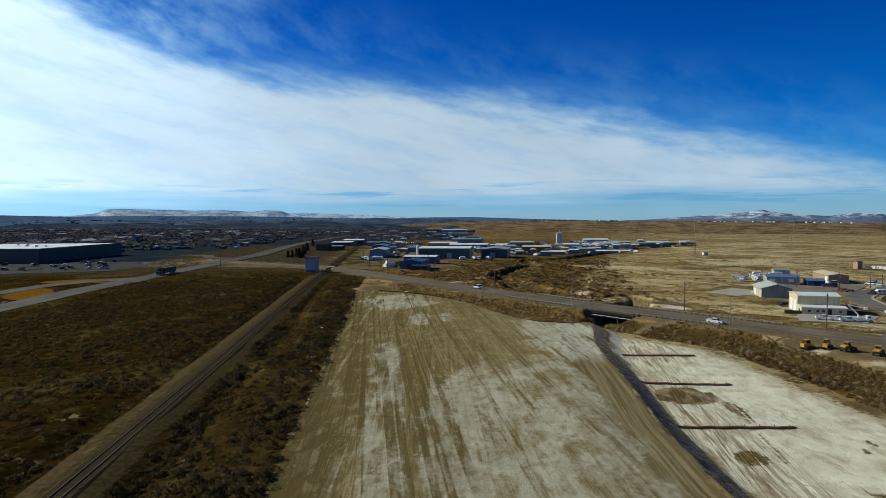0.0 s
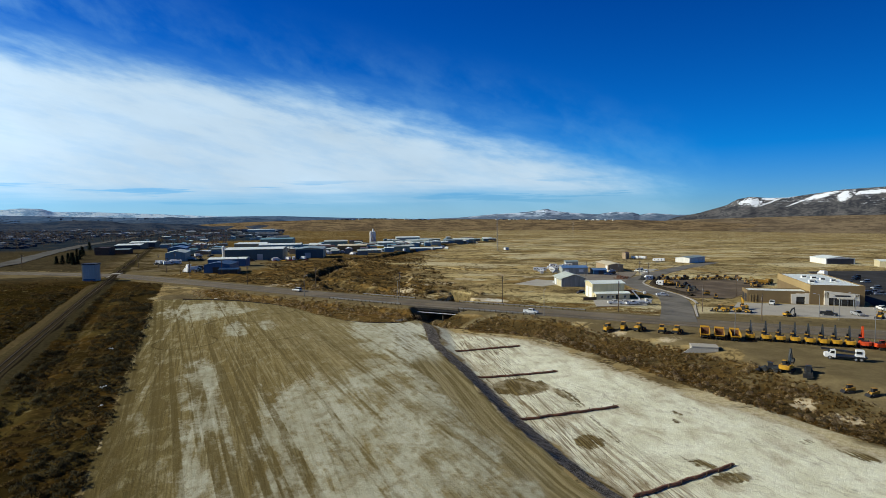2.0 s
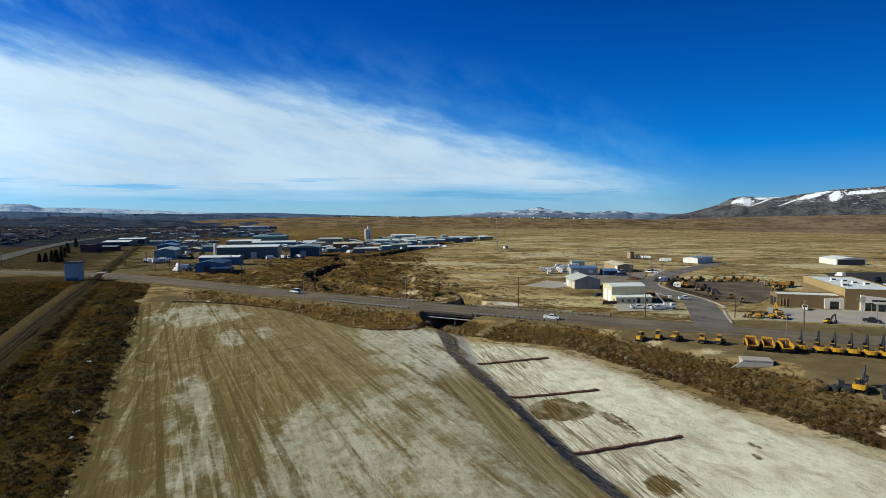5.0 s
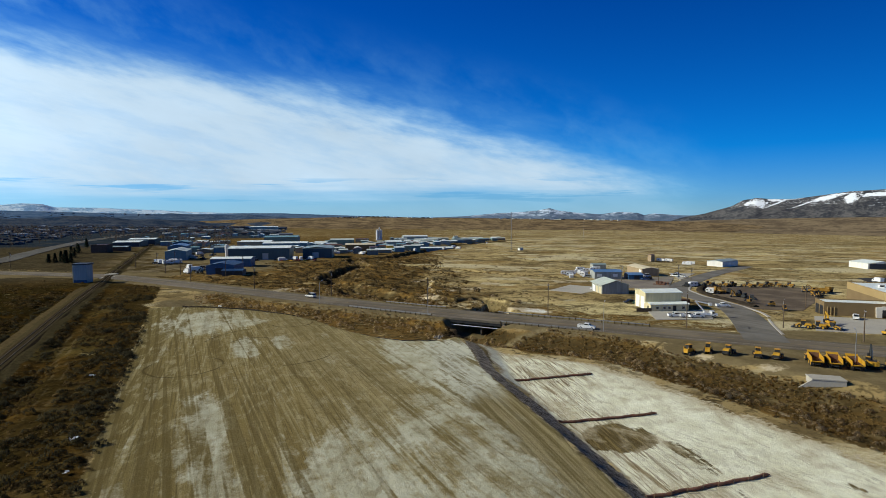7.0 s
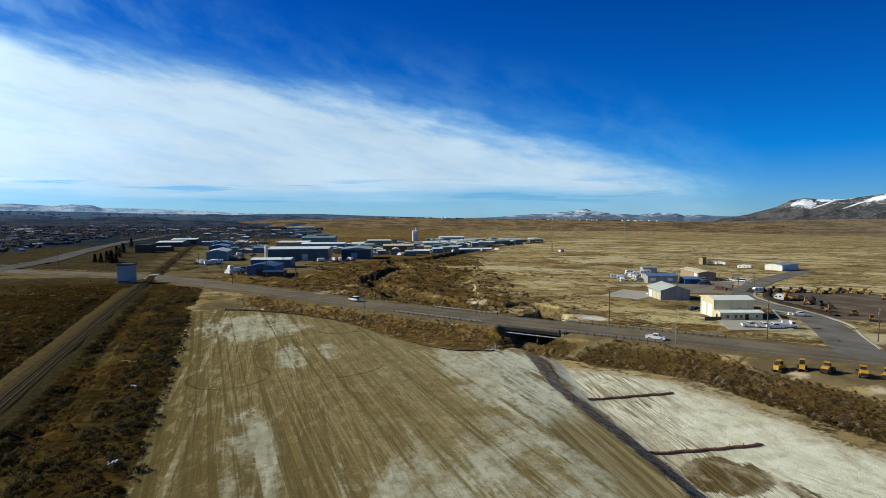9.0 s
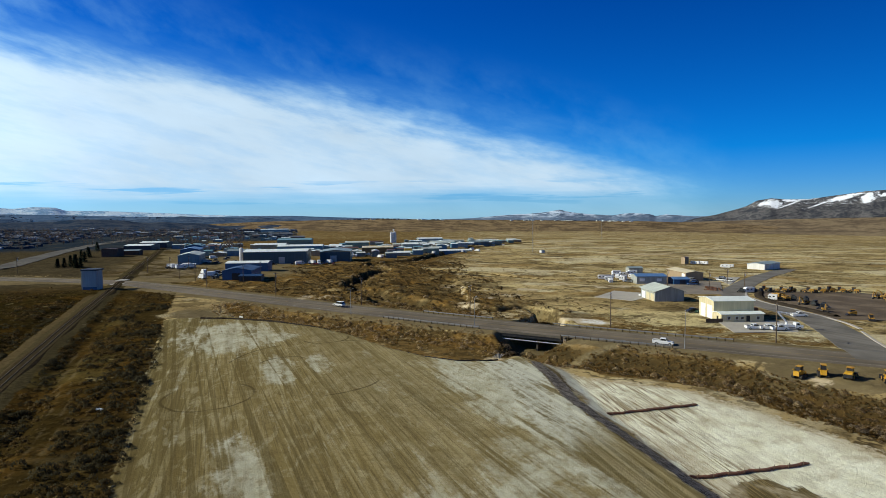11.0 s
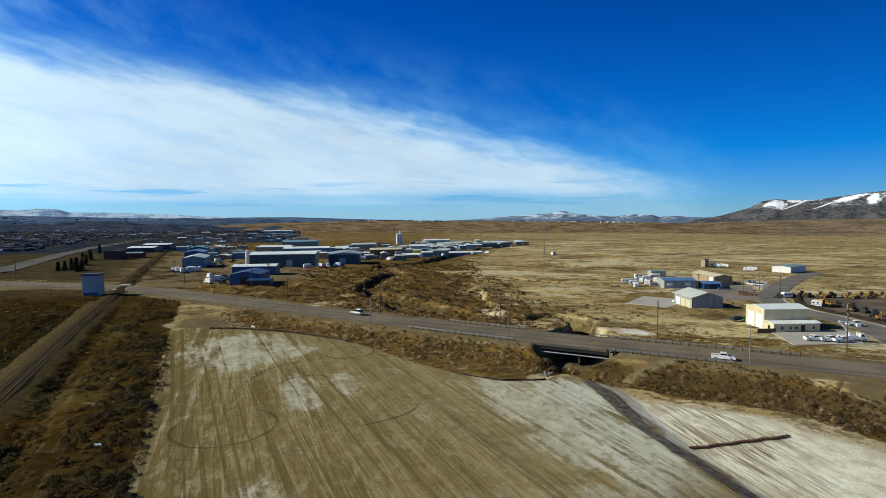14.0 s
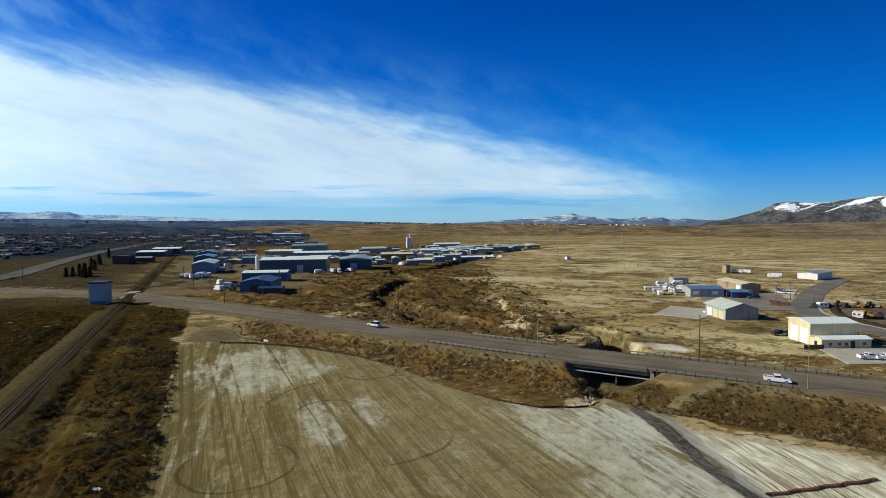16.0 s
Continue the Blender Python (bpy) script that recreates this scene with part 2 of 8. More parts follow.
M_BERM = plain("dark_heaped_earth", (0.040, 0.032, 0.024), 1.0, 0, 0.8, 0.4, 0.0)
M_KERB = plain("kerb_concrete", (0.42, 0.39, 0.34), 0.85, 0, 0.8, 0.15, dust=0.3)
M_PAINT_W = plain("road_paint_white", (0.24, 0.22, 0.18), 0.8, 0, 1.2, 0.25)
M_PAINT_Y = plain("road_paint_yellow", (0.24, 0.17, 0.06), 0.8, 0, 1.2, 0.25)
M_STEEL = plain("galvanised_steel", (0.34, 0.34, 0.34), 0.45, 0.7, 2, 0.15)
M_RAIL = plain("rail_steel", (0.20, 0.160, 0.112), 0.9, 0.0, 2, 0.3, 0.0)
M_TIE = plain("old_timber", (0.060, 0.046, 0.027), 1.0, 0, 3, 0.35, 0.0)
M_WOOD = plain("pole_timber", (0.12, 0.085, 0.055), 0.9, 0, 3, 0.3)
M_RUST = plain("rusty_fibre", (0.19, 0.088, 0.055), 0.95, 0, 2.5, 0.35)
M_DARK = plain("dark_steel", (0.03, 0.03, 0.032), 0.5, 0.3, 3, 0.3)
M_RUBBER = plain("rubber", (0.025, 0.024, 0.023), 0.9, 0, 4, 0.3, dust=0.3)
M_YELLOW = plain("machine_yellow", (0.52, 0.275, 0.016), 0.5, 0, 1.2, 0.14, 0.4, dust=0.18)
M_DULLYELLOW = plain("dusty_machine_yellow", (0.33, 0.175, 0.022), 0.7, 0, 1.2, 0.3, 0.3, dust=0.35)
M_ORANGE = plain("machine_orange_red", (0.60, 0.07, 0.015), 0.45, 0, 1.2, 0.14, 0.4)
M_GREYBOOM = plain("machine_dark_grey", (0.035, 0.04, 0.042), 0.55, 0, 2, 0.25)
M_WHITE = plain("white_paint", (0.74, 0.74, 0.72), 0.45, 0, 1, 0.08, 0.4)
M_SILVER = plain("silver_paint", (0.42, 0.43, 0.44), 0.35, 0.4, 1, 0.1, 0.5)
M_BLACKP = plain("black_paint", (0.02, 0.021, 0.024), 0.3, 0.1, 1, 0.2, 0.5)
M_REDP = plain("red_paint", (0.32, 0.03, 0.02), 0.4, 0, 1, 0.15, 0.5)
M_BLUEP = plain("blue_paint", (0.04, 0.10, 0.24), 0.4, 0, 1, 0.15, 0.5)
M_GREENP = plain("dark_green_paint", (0.03, 0.07, 0.045), 0.5, 0, 1, 0.15)
M_GLASS = plain("tinted_glass", (0.015, 0.02, 0.025), 0.08, 0, 1, 0.1, 0.8)
# dim tone for far houses, tinted with distance haze
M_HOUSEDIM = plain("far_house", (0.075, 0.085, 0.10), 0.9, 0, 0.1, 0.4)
M_RUSTY = plain("rusted_iron", (0.16, 0.08, 0.045), 0.9, 0.2, 2, 0.35)

W_CREAM = ribbed("cladding_cream", (0.60, 0.52, 0.32))
W_TAN = ribbed("cladding_tan", (0.34, 0.25, 0.15))
W_BROWN = plain("stucco_brown", (0.185, 0.128, 0.062), 0.9, 0, 0.7, 0.1)
W_PORTAL = plain("stucco_pale", (0.62, 0.58, 0.50), 0.9, 0, 0.7, 0.08, 0.1)
W_OCHRE = plain("stucco_ochre", (0.33, 0.235, 0.105), 0.9, 0, 0.7, 0.1)
W_GREY = ribbed("cladding_grey", (0.33, 0.34, 0.31), 1.6, 0.55, 0.2)
W_BLUE = ribbed("cladding_blue", (0.022, 0.085, 0.19))
W_OFFWHITE = ribbed("cladding_off_white", (0.36, 0.41, 0.37))
W_DULLGREY = ribbed("cladding_dull_grey", (0.15, 0.185, 0.175), 1.6, 0.55, 0.2)
W_DULLBLUE = ribbed("cladding_dull_blue", (0.11, 0.215, 0.28))
W_TOWER = ribbed("cladding_weathered_blue", (0.33, 0.36, 0.37))
W_WARE = ribbed("cladding_dull_cream", (0.30, 0.27, 0.19))
# dark tone that carries the shade of the warehouse fronts
W_FRONT_SHADE = ribbed("cladding_front_shade", (0.050, 0.088, 0.105))
W_WHITE = ribbed("cladding_white", (0.72, 0.71, 0.66))
W_RED = ribbed("cladding_barn_red", (0.11, 0.04, 0.026))
W_DARK = ribbed("cladding_dark_blue", (0.035, 0.04, 0.055))
W_BRICK = plain("dark_brick", (0.12, 0.07, 0.05), 0.9, 0, 1.5, 0.25)
W_GREEN = ribbed("cladding_green", (0.20, 0.28, 0.22))
R_WHITE = panel_roof("roof_white", (0.82, 0.87, 0.80), 0.6, 0.4, 0.05)
R_PALE = panel_roof("roof_pale_green", (0.52, 0.56, 0.48))
R_BLUE = panel_roof("roof_blue", (0.10, 0.20, 0.38))
R_NAVY = panel_roof("roof_navy", (0.018, 0.055, 0.12))
R_CREAM = panel_roof("roof_cream", (0.70, 0.60, 0.38))
R_GREY = panel_roof("roof_grey", (0.25, 0.31, 0.30))
R_TEAL = panel_roof("roof_teal", (0.16, 0.30, 0.32))
R_RUST = panel_roof("roof_rust", (0.13, 0.07, 0.045))


def ground_material():
    n = Nodes("ground_earth", 1.0, 0.0, 0.0)
    field, basin, strip, gravel = n.attr("zone_a")
    brush, salt, bank, rail = n.attr("zone_b")
    town, verge, scrapes, lane = n.attr("zone_c")
    crest_d, service, wash, deep = n.attr("zone_d")
    east_d, brush_d, road_d, pad_d = n.attr("zone_e")

    def full(v, lo=0.33, hi=0.67):
        return n.step(v, lo, hi)

    n_big = full(n.noise(0.03, 6, 0.62, n.map((1.6, 0.7, 1), 120)))
    n_mid = full(n.noise(0.20, 6, 0.62, n.map((1, 1, 1), 27)))
    n_fine = full(n.noise(1.1, 6, 0.66, n.map((1, 1, 1), 41)))
    n_grit = full(n.noise(5.5, 4, 0.75))
    mul, add, sub_ = (lambda a, b: n.math("MULTIPLY", a, b)), (lambda a, b: n.math("ADD", a, b)), (lambda a, b: n.math("SUBTRACT", a, b))
    ragged = add(mul(sub_(n_fine, 0.5), 0.30), add(mul(sub_(n_mid, 0.5), 0.35), mul(sub_(n_grit, 0.5), 0.12)))

    def rim(z, soft=0.12, much=1.0):
        return n.step(add(z, mul(ragged, much)), 0.5 - soft, 0.5 + soft)

    # open range: straw grass, bare clay and sage
    straw, clay = (0.64, 0.485, 0.245), (0.49, 0.355, 0.172)
    plainc = n.mix(n_big, straw, clay)
    pale = full(n.noise(0.008, 5, 0.58, n.map((1.3, 0.9, 1), 122)), 0.50, 0.62)
    plainc = n.mix(mul(pale, 0.70), plainc, (0.72, 0.60, 0.34))
    plainc = n.mix(mul(full(n.noise(0.035, 5, 0.62), 0.54, 0.62), 0.75), plainc, (0.76, 0.67, 0.48))
    broad = full(n.noise(0.011, 5, 0.56, n.map((1.2, 0.8, 1), 112)), 0.45, 0.55)
    plainc = n.mix(mul(broad, 0.40), plainc, (0.290, 0.198, 0.095))
    flats = full(n.noise(0.016, 5, 0.58, n.map((1.3, 0.7, 1), 131)), 0.56, 0.60)
    sage_a = full(n.noise(0.0065, 5, 0.60, n.map((1.3, 0.9, 1), 125)), 0.48, 0.58)
    sage_b = full(n.noise(0.030, 6, 0.66, n.map((1.2, 0.9, 1), 128)), 0.52, 0.60)
    sage_c = full(n.noise(0.11, 5, 0.66), 0.53, 0.60)
    plainc = n.mix(mul(sage_a, 0.42), plainc, (0.19, 0.130, 0.060))
    plainc = n.mix(mul(sage_b, 0.74), plainc, (0.13, 0.090, 0.044))
    plainc = n.mix(mul(sage_c, 0.60), plainc, (0.080, 0.055, 0.027))
    plainc = n.mix(mul(full(n.noise(0.32, 5, 0.66), 0.55, 0.63), 0.62), plainc, (0.052, 0.036, 0.018))
    plainc = n.mix(mul(full(n.noise(0.9, 4, 0.66), 0.56, 0.66), 0.62), plainc, (0.052, 0.036, 0.018))
    plainc = n.mix(mul(flats, 0.80), plainc, n.mix(n_fine, (0.50, 0.40, 0.245), (0.76, 0.66, 0.47)))
    gully = n.math("ABSOLUTE", sub_(n.noise(0.010, 5, 0.58, n.map((1.2, 0.9, 1), 118), 0.6), 0.5))
    plainc = n.mix(mul(mul(sub_(1.0, n.step(gully, 0.003, 0.012)), full(n.noise(0.03, 4, 0.6), 0.42, 0.58)), 0.80), plainc, (0.055, 0.038, 0.020))
    rills = n.math("ABSOLUTE", sub_(n.noise(0.026, 5, 0.62, n.map((1.0, 1.0, 1), 96), 0.5), 0.5))
    plainc = n.mix(mul(mul(sub_(1.0, n.step(rills, 0.003, 0.014)), full(n.noise(0.05, 4, 0.6), 0.45, 0.60)), 0.85), plainc, (0.050, 0.035, 0.019))
    plainc = n.mix(mul(full(n.noise(0.018, 4, 0.6), 0.57, 0.64), 0.5), plainc, (0.34, 0.205, 0.070))
    plainc = n.mix(mul(n_grit, 0.18), plainc, (0.10, 0.07, 0.035))
    # two wheel tracks over the open range
    wx_, wy_, _ = n.sep()
    for ax, ay, bx, by, w in ((560, 560, 1900, 1250, 3.0), (300, 420, 1300, 1010, 2.0), (620, 1500, 2600, 2050, 6.0), (900, 1180, 2500, 900, 3.0)):
        ln = math.hypot(bx - ax, by - ay)
        across = n.math("ABSOLUTE", add(add(mul(sub_(wx_, ax), (by - ay) / ln), mul(sub_(wy_, ay), -(bx - ax) / ln)), mul(sub_(n.noise(0.004, 2), 0.5), 90.0)))
        reach = mul(n.step(wx_, ax, ax + 60), sub_(1.0, n.step(wx_, bx - 200, bx)))
        plainc = n.mix(mul(mul(sub_(1.0, n.step(across, w * 0.6, w * 1.5)), reach), 0.62), plainc, (0.52, 0.41, 0.25))
    # brush land: rusty dead grass, bare clay and dark litter
    rustn = full(n.noise(0.055, 6, 0.66), 0.50, 0.60)
    thick = full(n.noise(0.028, 6, 0.66), 0.44, 0.58)
    brushc = n.mix(n_mid, (0.034, 0.026, 0.010), (0.062, 0.047, 0.019))
    brushc = n.mix(mul(rustn, 0.75), brushc, (0.145, 0.085, 0.026))
    brushc = n.mix(mul(full(n.noise(0.022, 4, 0.55), 0.52, 0.62), 0.6), brushc, (0.088, 0.050, 0.012))
    brushc = n.mix(mul(full(n.noise(0.10, 5, 0.6), 0.56, 0.64), 0.65), brushc, (0.12, 0.09, 0.038))
    brushc = n.mix(mul(full(n.noise(0.05, 4, 0.55), 0.62, 0.68), 0.55), brushc, (0.22, 0.17, 0.085))
    brushc = n.mix(mul(thick, 0.55), brushc, (0.026, 0.021, 0.009))
    brushc = n.mix(mul(full(n.noise(0.42, 5, 0.62), 0.50, 0.62), 0.70), brushc, (0.017, 0.014, 0.006))
    brushc = n.mix(mul(n_grit, 0.30), brushc, (0.03, 0.022, 0.012))
    brushc = n.mix(mul(full(n.noise(0.6, 5, 0.62, n.map((1, 1, 1), 15)), 0.55, 0.66), 0.55), brushc, (0.135, 0.108, 0.058))
    olive = full(n.noise(0.018, 4, 0.55, n.map((1, 1, 1), 70)), 0.55, 0.63)
    brushc = n.mix(mul(olive, 0.72), brushc, n.mix(n_fine, (0.105, 0.092, 0.042), (0.155, 0.135, 0.068)))
    brushc = n.mix(mul(full(n.noise(0.5, 5, 0.68, n.map((1, 1, 1), 55)), 0.53, 0.62), 0.80), brushc, (0.012, 0.010, 0.005))
    brushc = n.mix(mul(full(n.noise(0.16, 5, 0.66, n.map((1, 1, 1), 82)), 0.64, 0.70), 0.75), brushc, (0.36, 0.33, 0.24))
    brushc = n.mix(1.0, brushc, n.mix(n.step(n.sep()[0], -38.0, -48.0), (0.78, 0.68, 0.47), (0.80, 0.70, 0.50)), "MULTIPLY")
    # the creek side: rusty grass, broken pale ledges, thickets
    creekc = n.mix(n_mid, (0.125, 0.080, 0.030), (0.20, 0.125, 0.048))
    creekc = n.mix(mul(rustn, 0.70), creekc, (0.205, 0.112, 0.030))
    creekc = n.mix(mul(full(n.noise(0.085, 5, 0.6), 0.56, 0.63), 0.75), creekc, (0.40, 0.30, 0.16))
    creekc = n.mix(mul(full(n.noise(0.06, 5, 0.6), 0.52, 0.60), 0.65), creekc, (0.052, 0.037, 0.018))
    creekc = n.mix(mul(full(n.noise(0.36, 5, 0.62), 0.51, 0.61), 0.70), creekc, (0.042, 0.030, 0.015))
    creekc = n.mix(mul(full(n.noise(0.9, 4, 0.6), 0.56, 0.66), 0.50), creekc, (0.33, 0.245, 0.12))
    creekc = n.mix(1.0, creekc, (1.0, 0.98, 0.95), "MULTIPLY")
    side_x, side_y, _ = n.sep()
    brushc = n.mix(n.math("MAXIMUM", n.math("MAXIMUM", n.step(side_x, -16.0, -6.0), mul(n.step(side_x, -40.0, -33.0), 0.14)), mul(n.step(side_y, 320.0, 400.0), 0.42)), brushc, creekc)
    yards = mul(n.step(side_y, 362.0, 392.0), sub_(1.0, n.step(side_x, 14.0, 46.0)))
    dim_side = mul(n.step(side_y, 330.0, 392.0), sub_(1.0, n.step(side_x, -62.0, -40.0)))
    yards = mul(yards, n.step(side_x, -62.0, -36.0))
    brushc = n.mix(mul(dim_side, 0.8), brushc, n.mix(n_mid, (0.040, 0.034, 0.024), (0.085, 0.068, 0.042)))
    brushc = n.mix(mul(yards, 0.75), brushc, n.mix(full(n.noise(0.05, 5, 0.62), 0.42, 0.60), (0.075, 0.054, 0.024), n.mix(n_mid, (0.15, 0.118, 0.078), (0.26, 0.205, 0.135))))
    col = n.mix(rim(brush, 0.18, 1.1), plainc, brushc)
    col = n.mix(mul(rim(lane, 0.2, 0.9), 0.55), col, (0.135, 0.10, 0.055))
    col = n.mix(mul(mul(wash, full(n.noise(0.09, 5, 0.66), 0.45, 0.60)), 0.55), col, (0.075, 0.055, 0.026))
    # creek and ravine cuts turn darker brown with their depth
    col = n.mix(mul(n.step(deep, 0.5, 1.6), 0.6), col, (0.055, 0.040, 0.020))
    # ground between the far houses, with blue distance haze put into its colours
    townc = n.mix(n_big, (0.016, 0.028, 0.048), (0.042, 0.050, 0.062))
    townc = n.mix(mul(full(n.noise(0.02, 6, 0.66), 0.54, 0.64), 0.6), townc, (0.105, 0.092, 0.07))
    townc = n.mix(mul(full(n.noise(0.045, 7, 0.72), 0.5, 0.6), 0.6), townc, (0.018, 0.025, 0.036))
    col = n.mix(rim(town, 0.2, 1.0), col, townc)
    col = n.mix(rim(verge, 0.1, 0.4), col, n.mix(n_mid, (0.19, 0.085, 0.012), (0.25, 0.12, 0.02)))
    # gravel yards, shoulders, ballast
    gravelc = n.mix(n_mid, (0.17, 0.128, 0.070), (0.25, 0.19, 0.105))
    gravelc = n.mix(mul(n_fine, 0.45), gravelc, (0.13, 0.095, 0.055))
    gravelc = n.mix(mul(full(n.noise(0.05, 4, 0.6), 0.5, 0.65), 0.5), gravelc, (0.12, 0.09, 0.052))
    col = n.mix(rim(gravel, 0.15, 0.6), col, gravelc)
    ballast = n.mix(n_fine, (0.045, 0.035, 0.018), (0.085, 0.066, 0.034))
    col = n.mix(rim(rail, 0.15, 0.5), col, ballast)
    col = n.mix(mul(rim(service, 0.2, 0.7), 0.85), col, n.mix(n_fine, (0.070, 0.050, 0.026), (0.120, 0.088, 0.048)))
    # worked field: packed clay with tyre rows along its length
    rows = full(n.noise(1.0, 5, 0.65, n.map((0.42, 0.012, 1), -3)))
    rows2 = full(n.noise(1.0, 4, 0.62, n.map((0.95, 0.030, 1), 4), 0.5))
    ruts = full(n.noise(1.0, 4, 0.7, n.map((3.6, 0.05, 1), 1)))
    blocks = full(n.noise(1.0, 5, 0.62, n.map((0.5, 0.18, 1), 11), 0.8))
    soil = full(n.noise(0.035, 6, 0.62))
    lines = full(n.noise(1.0, 3, 0.6, n.map((1.1, 0.006, 1), -1)))
    oblique = full(n.noise(1.0, 4, 0.68, n.map((2.6, 0.10, 1), -24)))
    fieldc = n.mix(mul(rows, 0.75), (0.245, 0.180, 0.078), (0.41, 0.32, 0.165))
    fieldc = n.mix(mul(soil, 0.62), fieldc, (0.18, 0.132, 0.050))
    fieldc = n.mix(mul(full(rows2, 0.50, 0.98), 0.36), fieldc, (0.115, 0.083, 0.034))
    fieldc = n.mix(mul(full(lines, 0.62, 0.90), 0.36), fieldc, (0.43, 0.36, 0.21))
    tracks = full(n.noise(1.0, 2, 0.5, n.map((0.62, 0.006, 1), -2)), 0.53, 0.59)
    tracks2 = full(n.noise(1.0, 2, 0.5, n.map((0.50, 0.007, 1), 5)), 0.55, 0.61)
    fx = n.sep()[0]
    # darker olive soil westward; the near end darkened further to imitate lens falloff
    darkened = mul(sub_(1.0, n.step(add(fx, mul(sub_(soil, 0.5), 12.0)), -9.0, 4.0)), n.math("MULTIPLY_ADD", n.step(n.sep()[1], 80.0, 120.0), -0.27, 0.82))
    fieldc = n.mix(darkened, fieldc, (0.125, 0.096, 0.036))
    fieldc = n.mix(mul(tracks2, 0.44), fieldc, (0.46, 0.375, 0.205))
    fieldc = n.mix(mul(full(blocks, 0.50, 1.0), 0.50), fieldc, (0.44, 0.375, 0.235))
    band = full(n.noise(1.0, 3, 0.6, n.map((0.28, 0.010, 1), -2)), 0.46, 0.60)
    fieldc = n.mix(mul(n.step(add(fx, mul(sub_(soil, 0.5), 14.0)), 14.0, 32.0), 0.42), fieldc, n.mix(n_mid, (0.30, 0.235, 0.125), (0.43, 0.355, 0.215)))
    fieldc = n.mix(mul(mul(band, 0.42), n.math("MULTIPLY_ADD", n.step(fx, 8.0, 26.0), -0.6, 1.0)), fieldc, (0.135, 0.098, 0.040))
    fieldc = n.mix(mul(full(ruts, 0.52, 0.90), 0.44), fieldc, (0.080, 0.058, 0.027))
    fieldc = n.mix(mul(full(oblique, 0.70, 0.98), 0.16), fieldc, (0.10, 0.074, 0.036))
    fieldc = n.mix(mul(full(n.noise(0.55, 5, 0.66), 0.50, 0.64), 0.42), fieldc, (0.155, 0.112, 0.048))
    fieldc = n.mix(mul(n_grit, 0.25), fieldc, (0.125, 0.09, 0.045))
    # salt crust on the field, broken by the rows
    lumps = full(n.noise(0.10, 5, 0.60, n.map((1.3, 0.7, 1), 33), 0.5))
    drawn = full(n.noise(1.0, 6, 0.64, n.map((0.42, 0.085, 1), -3), 0.3))
    swept = full(n.noise(1.0, 5, 0.62, n.map((0.9, 0.10, 1), -2), 0.2))
    crust = add(mul(salt, 1.12), add(mul(sub_(lumps, 0.5), 0.62), mul(sub_(tracks2, tracks), 0.24)))
    crust = add(crust, add(mul(sub_(drawn, 0.5), 0.62), add(mul(sub_(swept, 0.5), 0.20), mul(sub_(n_fine, 0.5), 0.30))))
    crust = n.step(crust, 0.26, 1.10)
    saltc = n.mix(n_mid, (0.44, 0.41, 0.315), (0.62, 0.595, 0.50))
    saltc = n.mix(mul(n.step(add(crest_d, mul(sub_(lumps, 0.5), 6.0)), 16.0, 6.0), n.step(n.sep()[1], 112.0, 136.0)), saltc, (0.76, 0.74, 0.64))
    saltc = n.mix(mul(full(n.noise(0.75, 5, 0.62, n.map((1, 0.6, 1), 20)), 0.50, 0.66), 0.62), saltc, (0.27, 0.22, 0.135))
    saltc = n.mix(mul(full(rows2, 0.55, 0.95), 0.26), saltc, (0.22, 0.18, 0.11))
    fieldc = n.mix(mul(crust, 0.78), fieldc, saltc)
    plain_east = n.math("MULTIPLY_ADD", n.step(fx, 8.0, 26.0), -0.5, 1.0)
    fieldc = n.mix(mul(mul(mul(tracks, 0.66), plain_east), n.math("MULTIPLY_ADD", crust, -0.6, 1.0)), fieldc, (0.120, 0.088, 0.037))
    # wheel lanes follow the crest of the slope
    cv = n.t.nodes.new("ShaderNodeCombineXYZ")
    n.put(cv.inputs[0], crest_d)
    n.put(cv.inputs[1], mul(n.sep()[1], 0.02))
    lanes = full(n.noise(1.1, 4, 0.7, cv.outputs[0]), 0.40, 0.62)
    on_lane = mul(n.step(add(crest_d, mul(sub_(n_mid, 0.5), 2.5)), -1.0, 0.5), sub_(1.0, n.step(add(crest_d, mul(sub_(lumps, 0.5), 7.0)), 6.0, 9.5)))
    on_lane = mul(on_lane, n.math("MULTIPLY_ADD", n.step(n.sep()[1], 120.0, 134.0), -1.0, 1.0))
    fieldc = n.mix(mul(on_lane, 0.82), fieldc, n.mix(lanes, (0.17, 0.128, 0.058), (0.36, 0.29, 0.165)))
    # turning circles left by wheels
    x, y, z = n.sep()
    for cx, cy, r, y0, y1 in ((-0.7, 168.5, 7.8, 140.0, 172.0), (14.5, 185.5, 5.2, 186.0, 195.0), (22.0, 184.0, 19.3, 189.0, 201.0), (20.0, 172.0, 12.0, 150.0, 163.0), (28.0, 206.0, 6.0, 196.0, 204.0)):
        dx, dy = sub_(x, cx), sub_(y, cy)
        d = n.math("SQRT", add(mul(dx, dx), mul(dy, dy)))
        d = add(d, mul(sub_(full(n.noise(0.10, 2)), 0.5), 0.6))
        ring = sub_(1.0, n.step(n.math("ABSOLUTE", sub_(d, r)), 0.12, 0.38))
        ring = mul(mul(ring, mul(n.step(y, y0, y0 + 3.0), sub_(1.0, n.step(y, y1, y1 + 3.0)))), n.step(n.noise(0.14, 4), 0.36, 0.50))
        fieldc = n.mix(mul(ring, 0.68), fieldc, (0.075, 0.055, 0.026))
    lip = mul(n.step(pad_d, -3.2, -1.4), sub_(1.0, n.step(pad_d, -0.6, 0.6)))
